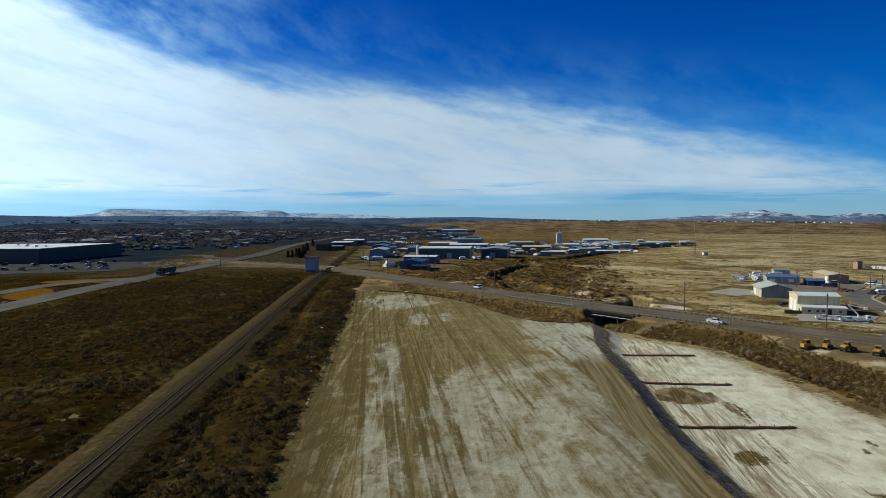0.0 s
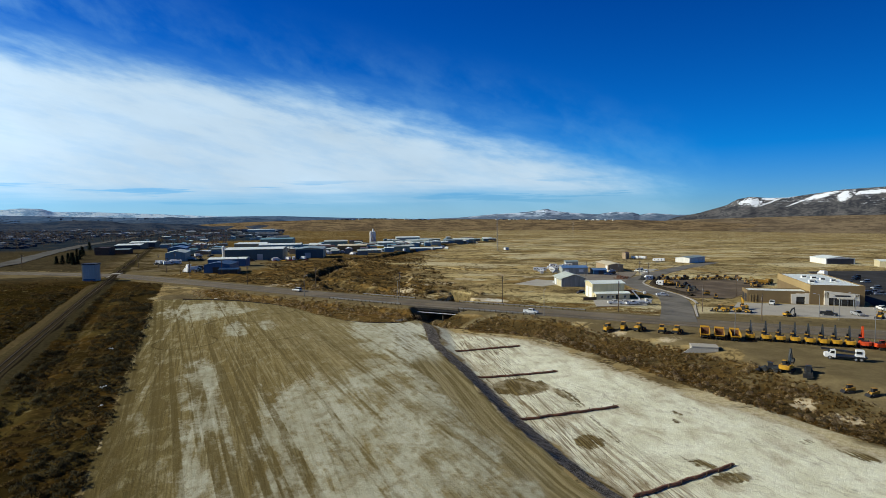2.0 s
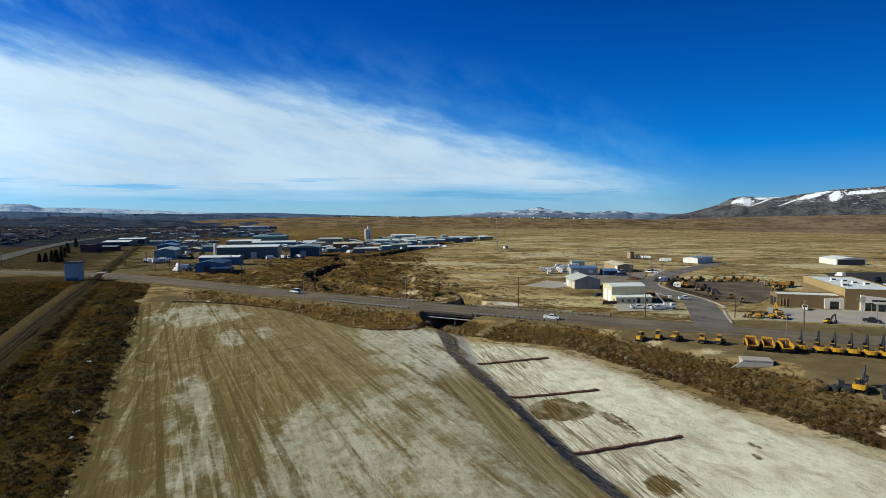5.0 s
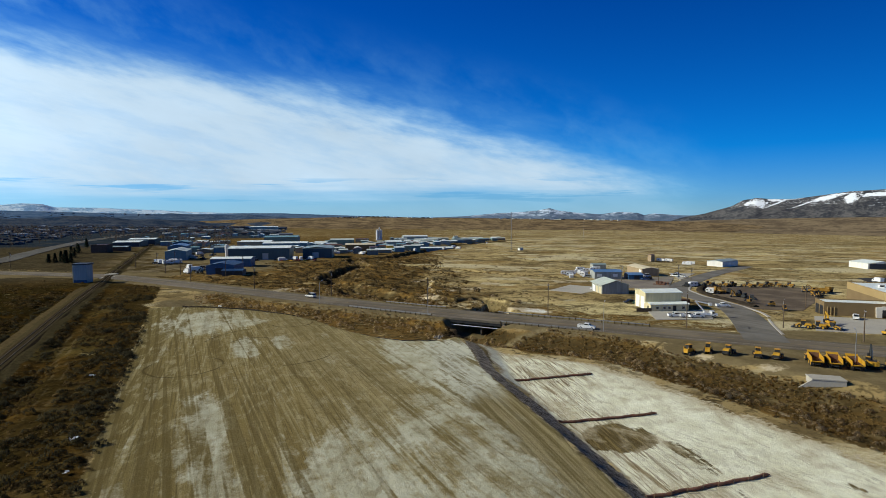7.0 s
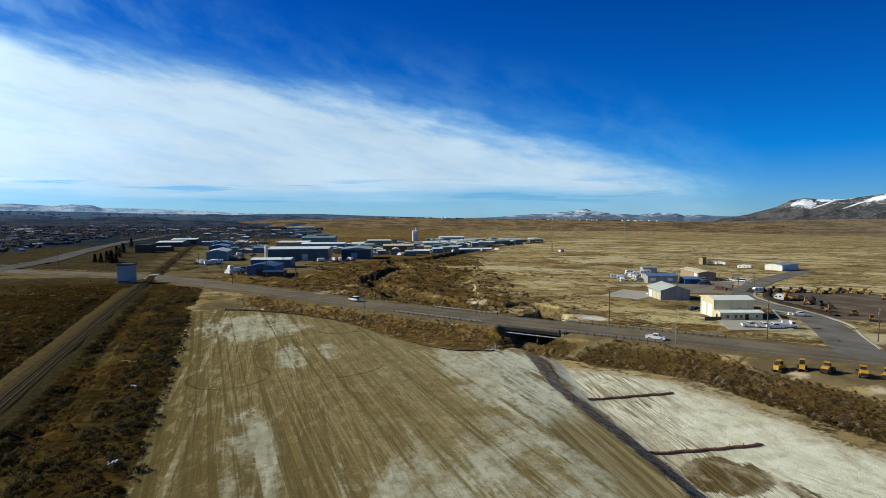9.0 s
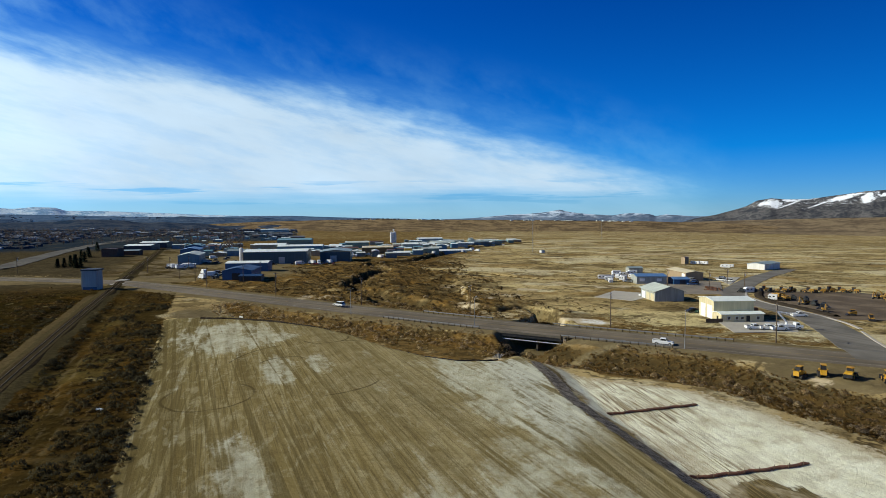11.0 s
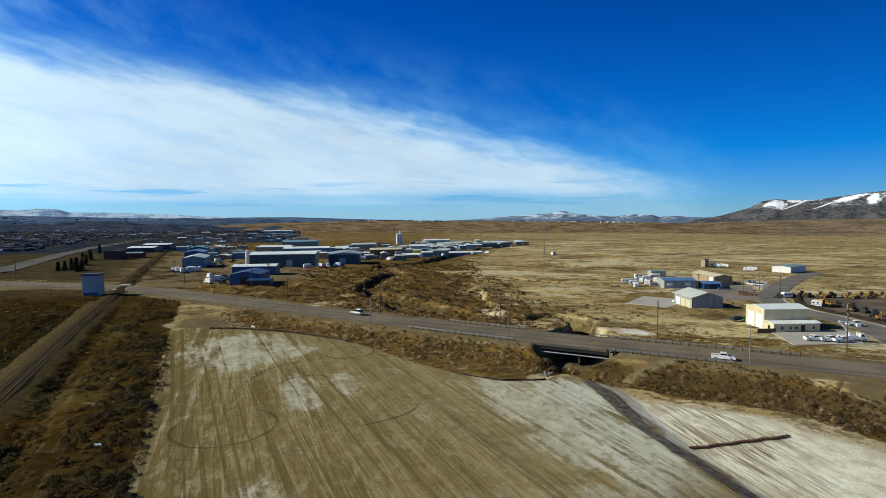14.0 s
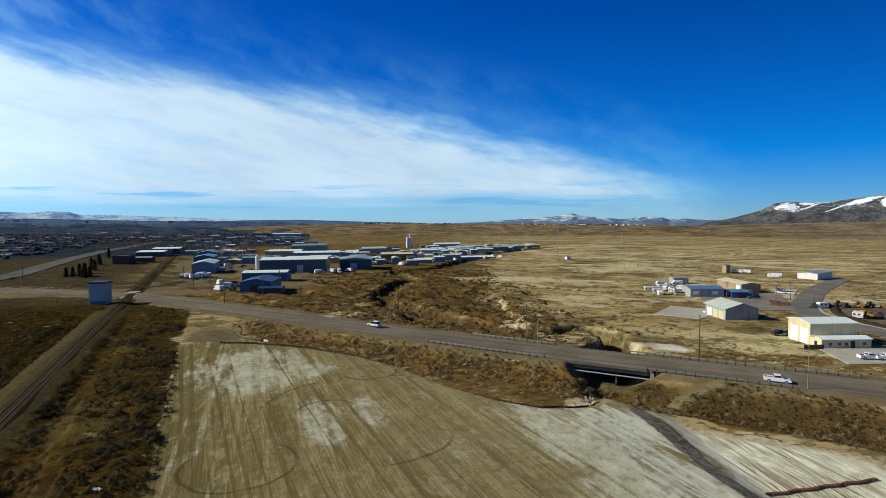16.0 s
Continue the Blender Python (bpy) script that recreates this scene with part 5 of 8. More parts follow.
# bridge
def build_bridge():
    s0 = float(near_line(ROAD, np.array([76.0]), np.array([206.0]))[1][0])
    s1 = float(near_line(ROAD, np.array([91.5]), np.array([186.5]))[1][0])
    mid = (s0 + s1) / 2
    x0, y0 = np.interp(s0, ROAD_RUN, ROAD[:, 0]), np.interp(s0, ROAD_RUN, ROAD[:, 1])
    x1, y1 = np.interp(s1, ROAD_RUN, ROAD[:, 0]), np.interp(s1, ROAD_RUN, ROAD[:, 1])
    turn = math.degrees(math.atan2(y1 - y0, x1 - x0))
    L = math.hypot(x1 - x0, y1 - y0) / 2
    zt = float(road_z(mid)) + 0.08
    br = thing("road_bridge", "short concrete road bridge with steel girders over a gully", "bridge", (x0 + x1) / 2, (y0 + y1) / 2, turn, zt, kind="structure")
    part("deck", Shape().box(-L, -HALF - 0.5, -0.50, L, HALF + 0.5, -0.24), M_DARKCONC, br, "dark blotched concrete deck")
    for y in (-HALF - 0.3, -HALF / 2, 0, HALF / 2, HALF + 0.3):
        s = Shape().box(-L, y - 0.18, -0.66, L, y + 0.18, -0.56).box(-L, y - 0.05, -1.25, L, y + 0.05, -0.66).box(-L, y - 0.18, -1.33, L, y + 0.18, -1.25)
        part("girder", s, M_DARK, br, "dark steel girder")
    for e in (-1, 1):
        part("abutment", Shape().box(e * L - 0.4, -HALF - 0.5, -5.0, e * L + 0.4, HALF + 0.5, -0.60), M_CONC_DARK, br, "concrete abutment")
        part("parapet", Shape().box(-L - 0.3, e * (HALF + 0.4) - 0.10, -0.24, L + 0.3, e * (HALF + 0.4) + 0.10, 0.12), M_DARKCONC, br, "low concrete kerb wall")
        part("pier", Shape().box(e * L / 3 - 0.2, -HALF + 1.2, -6.0, e * L / 3 + 0.2, HALF - 1.2, -1.33), M_DARKCONC, br, "concrete pier")
    part("pipe", Shape().tube((-L - 1, -HALF - 1.1, -1.9), (L + 1, -HALF - 1.1, -1.9), 0.16), M_SILVER, br, "pale pipe hung beside the deck")


build_bridge()


def guardrail(s0, s1, side, label="galvanised steel guardrail on short posts"):
    a = thing("guardrail", label, "guardrail", z=0.0, group="guardrails along the highway")
    pts = []
    for s in np.arange(s0, s1, 2.0):
        x, y = np.interp(s, ROAD_RUN, ROAD[:, 0]), np.interp(s, ROAD_RUN, ROAD[:, 1])
        x2, y2 = np.interp(s + 1, ROAD_RUN, ROAD[:, 0]), np.interp(s + 1, ROAD_RUN, ROAD[:, 1])
        tx, ty = x2 - x, y2 - y
        ln = math.hypot(tx, ty)
        pts.append((x - ty / ln * side, y + tx / ln * side, float(road_z(s)) + 0.08))
    rails = Shape()
    prof = [(-0.05, 0.45), (0.03, 0.50), (-0.05, 0.57), (0.03, 0.66), (-0.05, 0.75), (-0.09, 0.75), (-0.09, 0.45)]
    n = len(prof)
    for i, p in enumerate(pts):
        rails.v += [(p[0] + o, p[1], p[2] + h) for o, h in prof]
        if i:
            rails.f += [((i - 1) * n + k, (i - 1) * n + (k + 1) % n, i * n + (k + 1) % n, i * n + k) for k in range(n)]
    part("beam", rails, M_STEEL, a)
    me = Shape().box(-0.09, -0.09, -0.9, 0.09, 0.09, 0.74).mesh("post", M_TIE)
    for p in pts:
        part("post", me, None, a, "", pose(*p))
    return a


S_BR = float(near_line(ROAD, np.array([82.0]), np.array([196.0]))[1][0])
guardrail(S_BR - 46, S_BR - 10, -HALF - 0.6)
guardrail(S_BR + 12, S_BR + 42, -HALF - 0.6)
guardrail(S_BR + 6, S_BR + 56, HALF + 0.7)
guardrail(S_BR - 40, S_BR - 12, HALF + 0.7)


# ---- hills and mountains far off ----
def hill_material(name, low, high, snow=None, snow_lo=0, snow_hi=0, scale=0.012, bowls=()):
    """Rock, scrub and snow of far slopes; any distance haze is in the colours passed in."""
    n = Nodes(name, 1.0, 0, 0.0)
    a, b, c = n.noise(scale * 0.6, 7, 0.66), n.noise(scale * 4, 6, 0.7), n.noise(scale * 14, 4, 0.7)
    col = n.mix(n.step(n.math("ADD", n.math("MULTIPLY", a, 0.5), n.math("MULTIPLY", b, 0.5)), 0.44, 0.56), low, high)
    col = n.mix(n.math("MULTIPLY", n.step(c, 0.50, 0.60), 0.55), col, tone(low, 0.6))
    if snow:
        x, y, z = n.sep()
        drift = n.noise(1.0, 6, 0.66, n.map((scale * 0.55, scale * 0.55, scale * 1.8)))
        patch = n.noise(1.0, 5, 0.7, n.map((scale * 2.4, scale * 2.4, scale * 7)))
        h = n.math("ADD", z, n.math("MULTIPLY", n.math("SUBTRACT", drift, 0.5), (snow_hi - snow_lo) * 3.2))
        f = n.math("MULTIPLY", n.step(h, snow_lo, snow_hi), n.step(n.math("ADD", drift, n.math("MULTIPLY", n.math("SUBTRACT", patch, 0.5), 0.4)), 0.46, 0.52))
        f = n.math("MULTIPLY", f, n.math("SUBTRACT", 1.0, n.math("MULTIPLY", n.step(c, 0.56, 0.62), 0.7)))
        if bowls:
            # snow lies in bowls and gullies under the rim, thin streaks elsewhere
            f = n.math("MULTIPLY", f, n.math("MULTIPLY", n.step(patch, 0.56, 0.62), 0.75))
            east, north = x, n.math("SUBTRACT", y, 45.0)
            az = n.math("MULTIPLY", n.math("ARCTAN2", east, north), 57.296)
            away = n.math("SQRT", n.math("ADD", n.math("MULTIPLY", east, east), n.math("MULTIPLY", north, north)))
            up = n.math("MULTIPLY", n.math("DIVIDE", n.math("SUBTRACT", z, 36.0), away), 57.296)
            torn = n.math("ADD", n.math("MULTIPLY", n.math("SUBTRACT", b, 0.5), 6.0), n.math("MULTIPLY", n.math("SUBTRACT", drift, 0.5), 4.0))
            for az0, up0, wide, tall, slope in bowls:
                p = n.math("DIVIDE", n.math("SUBTRACT", az, az0), wide)
                q = n.math("DIVIDE", n.math("SUBTRACT", up, n.math("MULTIPLY_ADD", n.math("SUBTRACT", az, az0), slope, up0)), tall)
                d2 = n.math("ADD", n.math("ADD", n.math("MULTIPLY", p, p), n.math("MULTIPLY", q, q)), torn)
                f = n.math("MAXIMUM", f, n.math("SUBTRACT", 1.0, n.step(d2, 0.75, 1.25)))
        col = n.mix(f, col, snow)
    return n.done(col)


def ridge(name, label, R, profile, depth, material, foot=-60.0, rough=6.0, seed=0.0, rows=14, bend=1.6, na=260):
    """A range of hills: (azimuth, elevation) of the skyline seen from the middle of the flight, lifted from its foot."""
    az = np.linspace(profile[0][0], profile[-1][0], na)
    el = np.interp(az, [p[0] for p in profile], [p[1] for p in profile])
    crest = 36 + R * np.tan(np.radians(el))
    v, f = [], []
    for j in range(rows + 1):
        t = j / rows
        r = R - depth * (1 - t)
        for i, a in enumerate(az):
            k = a * R / 57.3
            gully = abs(math.sin(k / 90 + seed + 1.5 * math.sin(k / 170))) * 0.5 + abs(math.sin(k / 37 + 2 * seed + math.sin(k / 61))) * 0.3 + 0.2 * abs(math.sin(k / 15 + seed))
            base = float(plane(r * math.sin(radians(a)), 45 + r * math.cos(radians(a)))) - 3.0
            h = base + max(0.0, crest[i] - base) * t**bend
            h -= rough * gully * math.sin(math.pi * min(1.0, t * 0.98)) * 2.0
            h += rough * 0.25 * math.sin(k / 23 + 3 * seed) * t * (1 - t) * 4
            rr = r - gully * depth * 0.10 * math.sin(math.pi * t)
            v.append((rr * math.sin(radians(a)), 45 + rr * math.cos(radians(a)), h))
    v += v[rows * na:(rows + 1) * na]
    for i, a in enumerate(az):
        v.append(((R + 60) * math.sin(radians(a)), 45 + (R + 60) * math.cos(radians(a)), foot - 60))
    for j in (*range(rows), rows + 1):
        f += [(j * na + i, j * na + i + 1, (j + 1) * na + i + 1, (j + 1) * na + i) for i in range(na - 1)]
    return tagged(new(name, mesh_from(name, v, f, material, True)), label, "hills", kind="structure")


M_MOUNT = hill_material("mountain_rock_snow", (0.040, 0.044, 0.054), (0.130, 0.126, 0.126), (0.80, 0.84, 0.90), 50, 100, 0.016,
                        ((55.0, 0.70, 0.60, 0.33, 0.0), (54.1, 0.62, 0.35, 0.17, 0.3), (56.2, 0.95, 0.50, 0.10, -0.05), (57.3, 1.09, 0.60, 0.13, 0.1), (56.4, 0.68, 1.0, 0.06, 0.42),
                         (60.0, 1.09, 1.2, 0.17, 0.28), (58.4, 0.58, 0.9, 0.05, 0.4), (61.7, 1.08, 0.42, 0.36, 0.25), (63.3, 1.33, 1.4, 0.16, 0.09), (66.6, 1.58, 1.5, 0.2, 0.08), (69.6, 1.85, 1.2, 0.25, 0.1)))
M_FANS = hill_material("mountain_fan", (0.13, 0.098, 0.066), (0.27, 0.205, 0.125), scale=0.008)
# the next five materials have blue distance haze mixed into their base colours
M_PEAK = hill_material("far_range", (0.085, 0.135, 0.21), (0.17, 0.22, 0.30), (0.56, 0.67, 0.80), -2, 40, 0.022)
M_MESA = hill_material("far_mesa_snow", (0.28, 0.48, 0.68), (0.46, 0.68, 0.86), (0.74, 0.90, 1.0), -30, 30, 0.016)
M_TOWNHILL = hill_material("hazed_far_hills", (0.060, 0.115, 0.205), (0.120, 0.180, 0.270), scale=0.012)
M_TOWNRIDGE = hill_material("hazed_ridge", (0.036, 0.070, 0.130), (0.105, 0.145, 0.200), scale=0.016)
M_TOWNRISE = hill_material("hazed_rise", (0.020, 0.040, 0.074), (0.078, 0.090, 0.112), scale=0.02)
M_MIDHILL = hill_material("brown_hills", (0.10, 0.072, 0.044), (0.30, 0.215, 0.115), scale=0.02)
ridge("backdrop_mountain", "rocky mountain flank streaked with snow", 4550,
      [(46.5, -1.3), (48.5, -0.62), (50.6, -0.22), (52.8, 0.45), (53.8, 1.02), (54.8, 1.18), (56.0, 1.06), (57.6, 1.04), (59.4, 1.30), (61.6, 1.62), (65.6, 1.83), (68.5, 2.09), (76, 2.7), (90, 3.2), (110, 2.0)],
      750, M_MOUNT, -75, 13, 0.4, 34, 1.25, 500)
ridge("backdrop_fan", "bare brown slope at the mountain's foot", 3950, [(38, -1.9), (44, -1.2), (48, -0.95), (54, -0.75), (60, -0.6), (70, -0.45), (90, 0.2), (110, 0.0)], 1500, M_FANS, -75, 1.5, 1.0, 10, 1.2)
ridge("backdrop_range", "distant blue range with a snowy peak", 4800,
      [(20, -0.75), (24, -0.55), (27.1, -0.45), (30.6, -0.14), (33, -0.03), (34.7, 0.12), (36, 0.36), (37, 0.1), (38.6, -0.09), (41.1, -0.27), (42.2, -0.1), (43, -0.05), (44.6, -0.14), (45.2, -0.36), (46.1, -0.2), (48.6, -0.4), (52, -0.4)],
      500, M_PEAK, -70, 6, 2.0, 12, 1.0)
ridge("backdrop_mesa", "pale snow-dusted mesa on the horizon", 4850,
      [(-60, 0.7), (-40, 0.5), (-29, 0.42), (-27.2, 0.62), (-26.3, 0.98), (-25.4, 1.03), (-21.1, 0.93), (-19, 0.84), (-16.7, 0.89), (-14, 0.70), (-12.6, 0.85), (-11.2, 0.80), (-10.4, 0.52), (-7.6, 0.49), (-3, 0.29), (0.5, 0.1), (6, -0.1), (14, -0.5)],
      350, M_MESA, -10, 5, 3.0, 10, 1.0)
ridge("backdrop_town_hills", "far hills in a haze-blue tone with scattered houses", 4300,
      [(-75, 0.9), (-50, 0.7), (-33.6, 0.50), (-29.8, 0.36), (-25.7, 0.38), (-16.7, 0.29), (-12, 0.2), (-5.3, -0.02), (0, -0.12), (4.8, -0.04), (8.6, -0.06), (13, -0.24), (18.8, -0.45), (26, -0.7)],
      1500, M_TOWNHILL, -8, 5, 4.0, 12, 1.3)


def waves(az0, az1, n, mean, swing, seed, tilt=0.0):
    """A gentle skyline of rises and dips."""
    out = []
    for i in range(n):
        a = az0 + (az1 - az0) * i / (n - 1)
        k = math.sin(a * 0.31 + seed) + 0.7 * math.sin(a * 0.83 + 2.1 * seed) + 0.45 * math.sin(a * 1.9 + 3.3 * seed)
        out.append((a, mean + swing * k * 0.5 + tilt * (a - az0) - 0.9 * max(0.0, 1 - (az1 - a) / 22.0) ** 1.5))
    return out


# haze tone set per ridge: paler and bluer the farther off
ridge("backdrop_town_ridge", "ridge over the town in a dim haze-blue tone", 3700, waves(-72, 26, 90, 0.12, 0.22, 1.3, -0.0048), 700, M_TOWNRIDGE, -20, 4, 6.0, 10, 1.2, 300)
ridge("backdrop_town_ridge", "ridge over the town in a dim haze-grey tone", 3000, waves(-72, 12, 90, -0.22, 0.20, 4.1, -0.0028), 500, M_TOWNRISE, -20, 3, 7.0, 8, 1.2, 300)
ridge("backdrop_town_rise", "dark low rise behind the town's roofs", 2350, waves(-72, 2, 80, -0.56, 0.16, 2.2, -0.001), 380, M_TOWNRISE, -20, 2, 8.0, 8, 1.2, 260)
ridge("backdrop_brown_hills", "low brown hills behind the works", 3300, [(-2, -0.9), (6, -0.62), (12, -0.52), (18, -0.45), (24, -0.60), (30, -0.66), (36, -0.74), (44, -0.86), (52, -1.1), (60, -1.7)], 900, M_MIDHILL, -52, 4, 5.0, 10, 1.3)


# ---- vehicles and machines ----
def wheel_mesh(r, w, key):
    s = Shape().tube((-w / 2, 0, 0), (w / 2, 0, 0), r, n=12)
    return s.mesh("tyre_" + key, M_RUBBER)


def rim_mesh(r, w, key):
    return Shape().tube((-w / 2 - 0.02, 0, 0), (w / 2 + 0.02, 0, 0), r * 0.55, n=10).mesh("rim_" + key, M_SILVER)


def wheels(parent, spots, r, w, key, rim=None):
    tm, rm = wheel_mesh(r, w, key), rim or rim_mesh(r, w, key)
    for x, y in spots:
        t = part("wheel", tm, None, parent, "", pose(x, y, r))
        part("rim", rm, None, t)


def pickup(label, paint, x, y, turn, group="", bed_load=False, z=None, lift=0.1):
    """Crew-cab pickup, nose along +y of its own."""
    a = thing("pickup_truck", label, "pickup truck", x, y, turn, z, group, lift=lift)
    prof = [(-2.85, 0.45), (-2.85, 1.05), (-2.80, 1.12), (0.95, 1.12), (2.55, 1.02), (2.80, 0.85), (2.85, 0.45), (2.35, 0.40), (-2.3, 0.40)]
    body = part("body", Shape().prism(prof, -0.97, 0.97), paint, a)
    part("bed", Shape().box(-0.80, -2.72, 1.09, 0.80, -0.95, 1.125), M_BLACKP, body, "dark open cargo bed")
    for sx in (-1, 1):
        part("bed_side", Shape().box(sx * 0.90 - 0.07, -2.84, 1.1, sx * 0.90 + 0.07, -0.88, 1.32), paint, body)
        part("headlight", Shape().box(sx * 0.72 - 0.16, 2.78, 0.72, sx * 0.72 + 0.16, 2.87, 0.9), M_SILVER, body)
    part("tailgate", Shape().box(-0.95, -2.88, 0.7, 0.95, -2.80, 1.32), paint, body)
    cab = part("cab", Shape().prism([(-0.92, 1.10), (-0.75, 1.86), (0.72, 1.88), (1.35, 1.12)], -0.88, 0.88), paint, a)
    part("windscreen", Shape().prism([(0.80, 1.80), (0.86, 1.84), (1.42, 1.17), (1.34, 1.17)], -0.76, 0.76), M_GLASS, cab)
    part("rear_window", Shape().prism([(-0.90, 1.32), (-0.94, 1.32), (-0.82, 1.78), (-0.77, 1.78)], -0.70, 0.70), M_GLASS, cab)
    for sx in (-1, 1):
        part("side_window", Shape().prism([(-0.70, 1.30), (-0.62, 1.76), (0.66, 1.78), (1.02, 1.32)], sx * 0.875, sx * 0.895), M_GLASS, cab)
    wheels(a, ((-0.88, -1.75), (0.88, -1.75), (-0.88, 1.85), (0.88, 1.85)), 0.40, 0.26, "pickup")
    a.scale = (0.88, 0.88, 0.88)
    return a


def car(label, paint, x, y, turn, group="", suv=True, lift=0.1):
    a = thing("car", label, "car", x, y, turn, None, group, lift=lift)
    h = 1.72 if suv else 1.45
    body = part("body", Shape().prism([(-2.3, 0.35), (-2.35, 0.95), (-2.2, 1.0), (1.1, 1.0), (2.2, 0.82), (2.3, 0.4)], -0.9, 0.9), paint, a)
    cab = part("cabin", Shape().prism([(-2.15 if suv else -1.7, 0.98), (-1.95 if suv else -1.1, h), (0.35, h), (1.1, 0.98)], -0.78, 0.78), M_GLASS, a)
    part("roof", Shape().prism([(-1.98 if suv else -1.1, h), (-1.95 if suv else -1.05, h + 0.05), (0.32, h + 0.05), (0.38, h)], -0.78, 0.78), paint, cab)
    wheels(a, ((-0.8, -1.4), (0.8, -1.4), (-0.8, 1.45), (0.8, 1.45)), 0.34, 0.22, "car")
    return a


def box_truck(label, paint, x, y, turn, group="", L=6.0, load=None, cabpaint=None):
    a = thing("truck", label, "truck", x, y, turn, None, group, lift=0.1)
    part("chassis", Shape().box(-0.5, -L + 2.2, 0.55, 0.5, 3.6, 0.85), M_DARK, a)
    cab = part("cab", Shape().prism([(2.0, 0.6), (2.0, 2.55), (3.1, 2.55), (3.55, 1.75), (4.4, 1.55), (4.5, 0.6)], -1.1, 1.1), cabpaint or paint, a)
    part("windscreen", Shape().prism([(3.12, 2.45), (3.2, 2.48), (3.6, 1.8), (3.52, 1.8)], -0.95, 0.95), M_GLASS, cab)
    for sx in (-1, 1):
        part("side_window", Shape().prism([(2.3, 1.65), (2.3, 2.3), (3.0, 2.3), (3.3, 1.65)], sx * 1.09, sx * 1.12), M_GLASS, cab)
    if load is None:
        part("box", Shape().box(-1.22, -L + 2.1, 0.9, 1.22, 1.8, 3.4), paint, a, "white cargo box")
    else:
        load(a, L)
    wheels(a, ((-0.95, 3.3), (0.95, 3.3), (-0.9, -L + 3.4), (0.9, -L + 3.4), (-0.9, -L + 4.6), (0.9, -L + 4.6)), 0.5, 0.34, "truck")
    a.scale = (0.85, 0.85, 0.85)
    return a


def boom_load(a, L):
    part("flat_bed", Shape().box(-1.2, -L + 2.0, 0.9, 1.2, 1.8, 1.15), M_WHITE, a)
    for sx in (-1, 1):
        part("tool_box", Shape().box(sx * 0.95 - 0.22, -L + 2.4, 1.15, sx * 0.95 + 0.22, 1.6, 1.75), M_WHITE, a)
    part("turret", Shape().tube((0, -0.6, 1.15), (0, -0.6, 2.6), 0.35), M_WHITE, a)
    part("boom", Shape().beam((0, -0.6, 2.6), (0.1, -4.0, 6.4), 0.4, 0.5).beam((0.1, -4.0, 6.4), (0.2, 1.2, 5.4), 0.32, 0.38), M_WHITE, a, "folded white lifting boom")
    part("bucket", Shape().box(-0.4, 1.1, 4.7, 0.8, 2.2, 5.7), M_WHITE, a)


def crane_load(a, L):
    part("flat_bed", Shape().box(-1.25, -L + 2.0, 0.9, 1.25, 1.8, 1.15), M_DARK, a)
    part("crane_cab", Shape().box(-0.9, -L + 2.6, 1.2, 0.9, -L + 4.6, 2.9, 0.12), M_WHITE, a, "white crane cab")
    part("cab_glass", Shape().box(-0.95, -L + 3.3, 1.95, 0.95, -L + 4.5, 2.6), M_GLASS, a)
    part("jib", Shape().beam((0.2, -L + 4.0, 2.0), (0.4, 5.2, 2.6), 0.4, 0.5), M_DARK, a, "dark folded jib")


def rv_trailer(label, x, y, turn, L=7.0, group="", paint=None):
    a = thing("travel_trailer", label, "trailer", x, y, turn, None, group, lift=0.1)
    prof = [(-L / 2, 0.5), (-L / 2, 2.9), (L / 2 - 0.7, 2.95), (L / 2, 2.2), (L / 2 - 0.3, 0.5)]
    body = part("body", Shape().prism(prof, -1.2, 1.2), paint or M_WHITE, a)
    for yy in (-L / 4, L / 6):
        for sx in (-1, 1):
            part("window", Shape().box(sx * 1.20 - 0.015, yy, 1.6, sx * 1.20 + 0.015, yy + 0.9, 2.2), M_GLASS, body)
    part("stripe", Shape().box(-1.215, -L / 2 + 0.2, 1.05, 1.215, L / 2 - 0.6, 1.25), M_SILVER, body, "grey stripe")
    part("hitch", Shape().beam((0, L / 2 - 0.3, 0.55), (0, L / 2 + 1.1, 0.5), 0.3, 0.12), M_DARK, a)
    wheels(a, ((-1.0, -0.5), (1.0, -0.5), (-1.0, 0.4), (1.0, 0.4)), 0.35, 0.22, "trailer")
    a.scale = (0.85, 0.85, 0.85)
    return a


def semi_truck(label, x, y, turn, paint):
    a = thing("semi_truck", label, "truck", x, y, turn, None, lift=0.15)
    cab = part("cab", Shape().prism([(5.2, 0.7), (5.2, 3.6), (6.6, 3.7), (7.1, 2.4), (8.6, 2.0), (8.7, 0.6)], -1.2, 1.2), paint, a)
    part("windscreen", Shape().prism([(6.65, 3.2), (6.75, 3.2), (7.15, 2.45), (7.05, 2.45)], -1.05, 1.05), M_GLASS, cab)
    part("trailer_box", Shape().box(-1.28, -9.5, 1.1, 1.28, 4.6, 3.9), M_DARK, a, "dark trailer")
    part("chassis", Shape().box(-0.5, -9.0, 0.7, 0.5, 7.5, 1.1), M_DARK, a)
    wheels(a, [(sx * 1.0, yy) for sx in (-1, 1) for yy in (7.4, 4.6, 3.4, -7.0, -8.2)], 0.52, 0.36, "semi")
    return a


def track_pair(parent, L, half, w, h):
    prof = [(-L / 2, h * 0.45), (-L / 2 + h * 0.35, 0.0), (L / 2 - h * 0.35, 0.0), (L / 2, h * 0.45), (L / 2 - h * 0.4, h), (-L / 2 + h * 0.4, h)]
    me = Shape().prism(prof, -w / 2, w / 2).mesh("crawler_track", M_RUBBER)
    for sx in (-1, 1):
        part("crawler_track", me, None, parent, "", pose(sx * half, 0, 0))


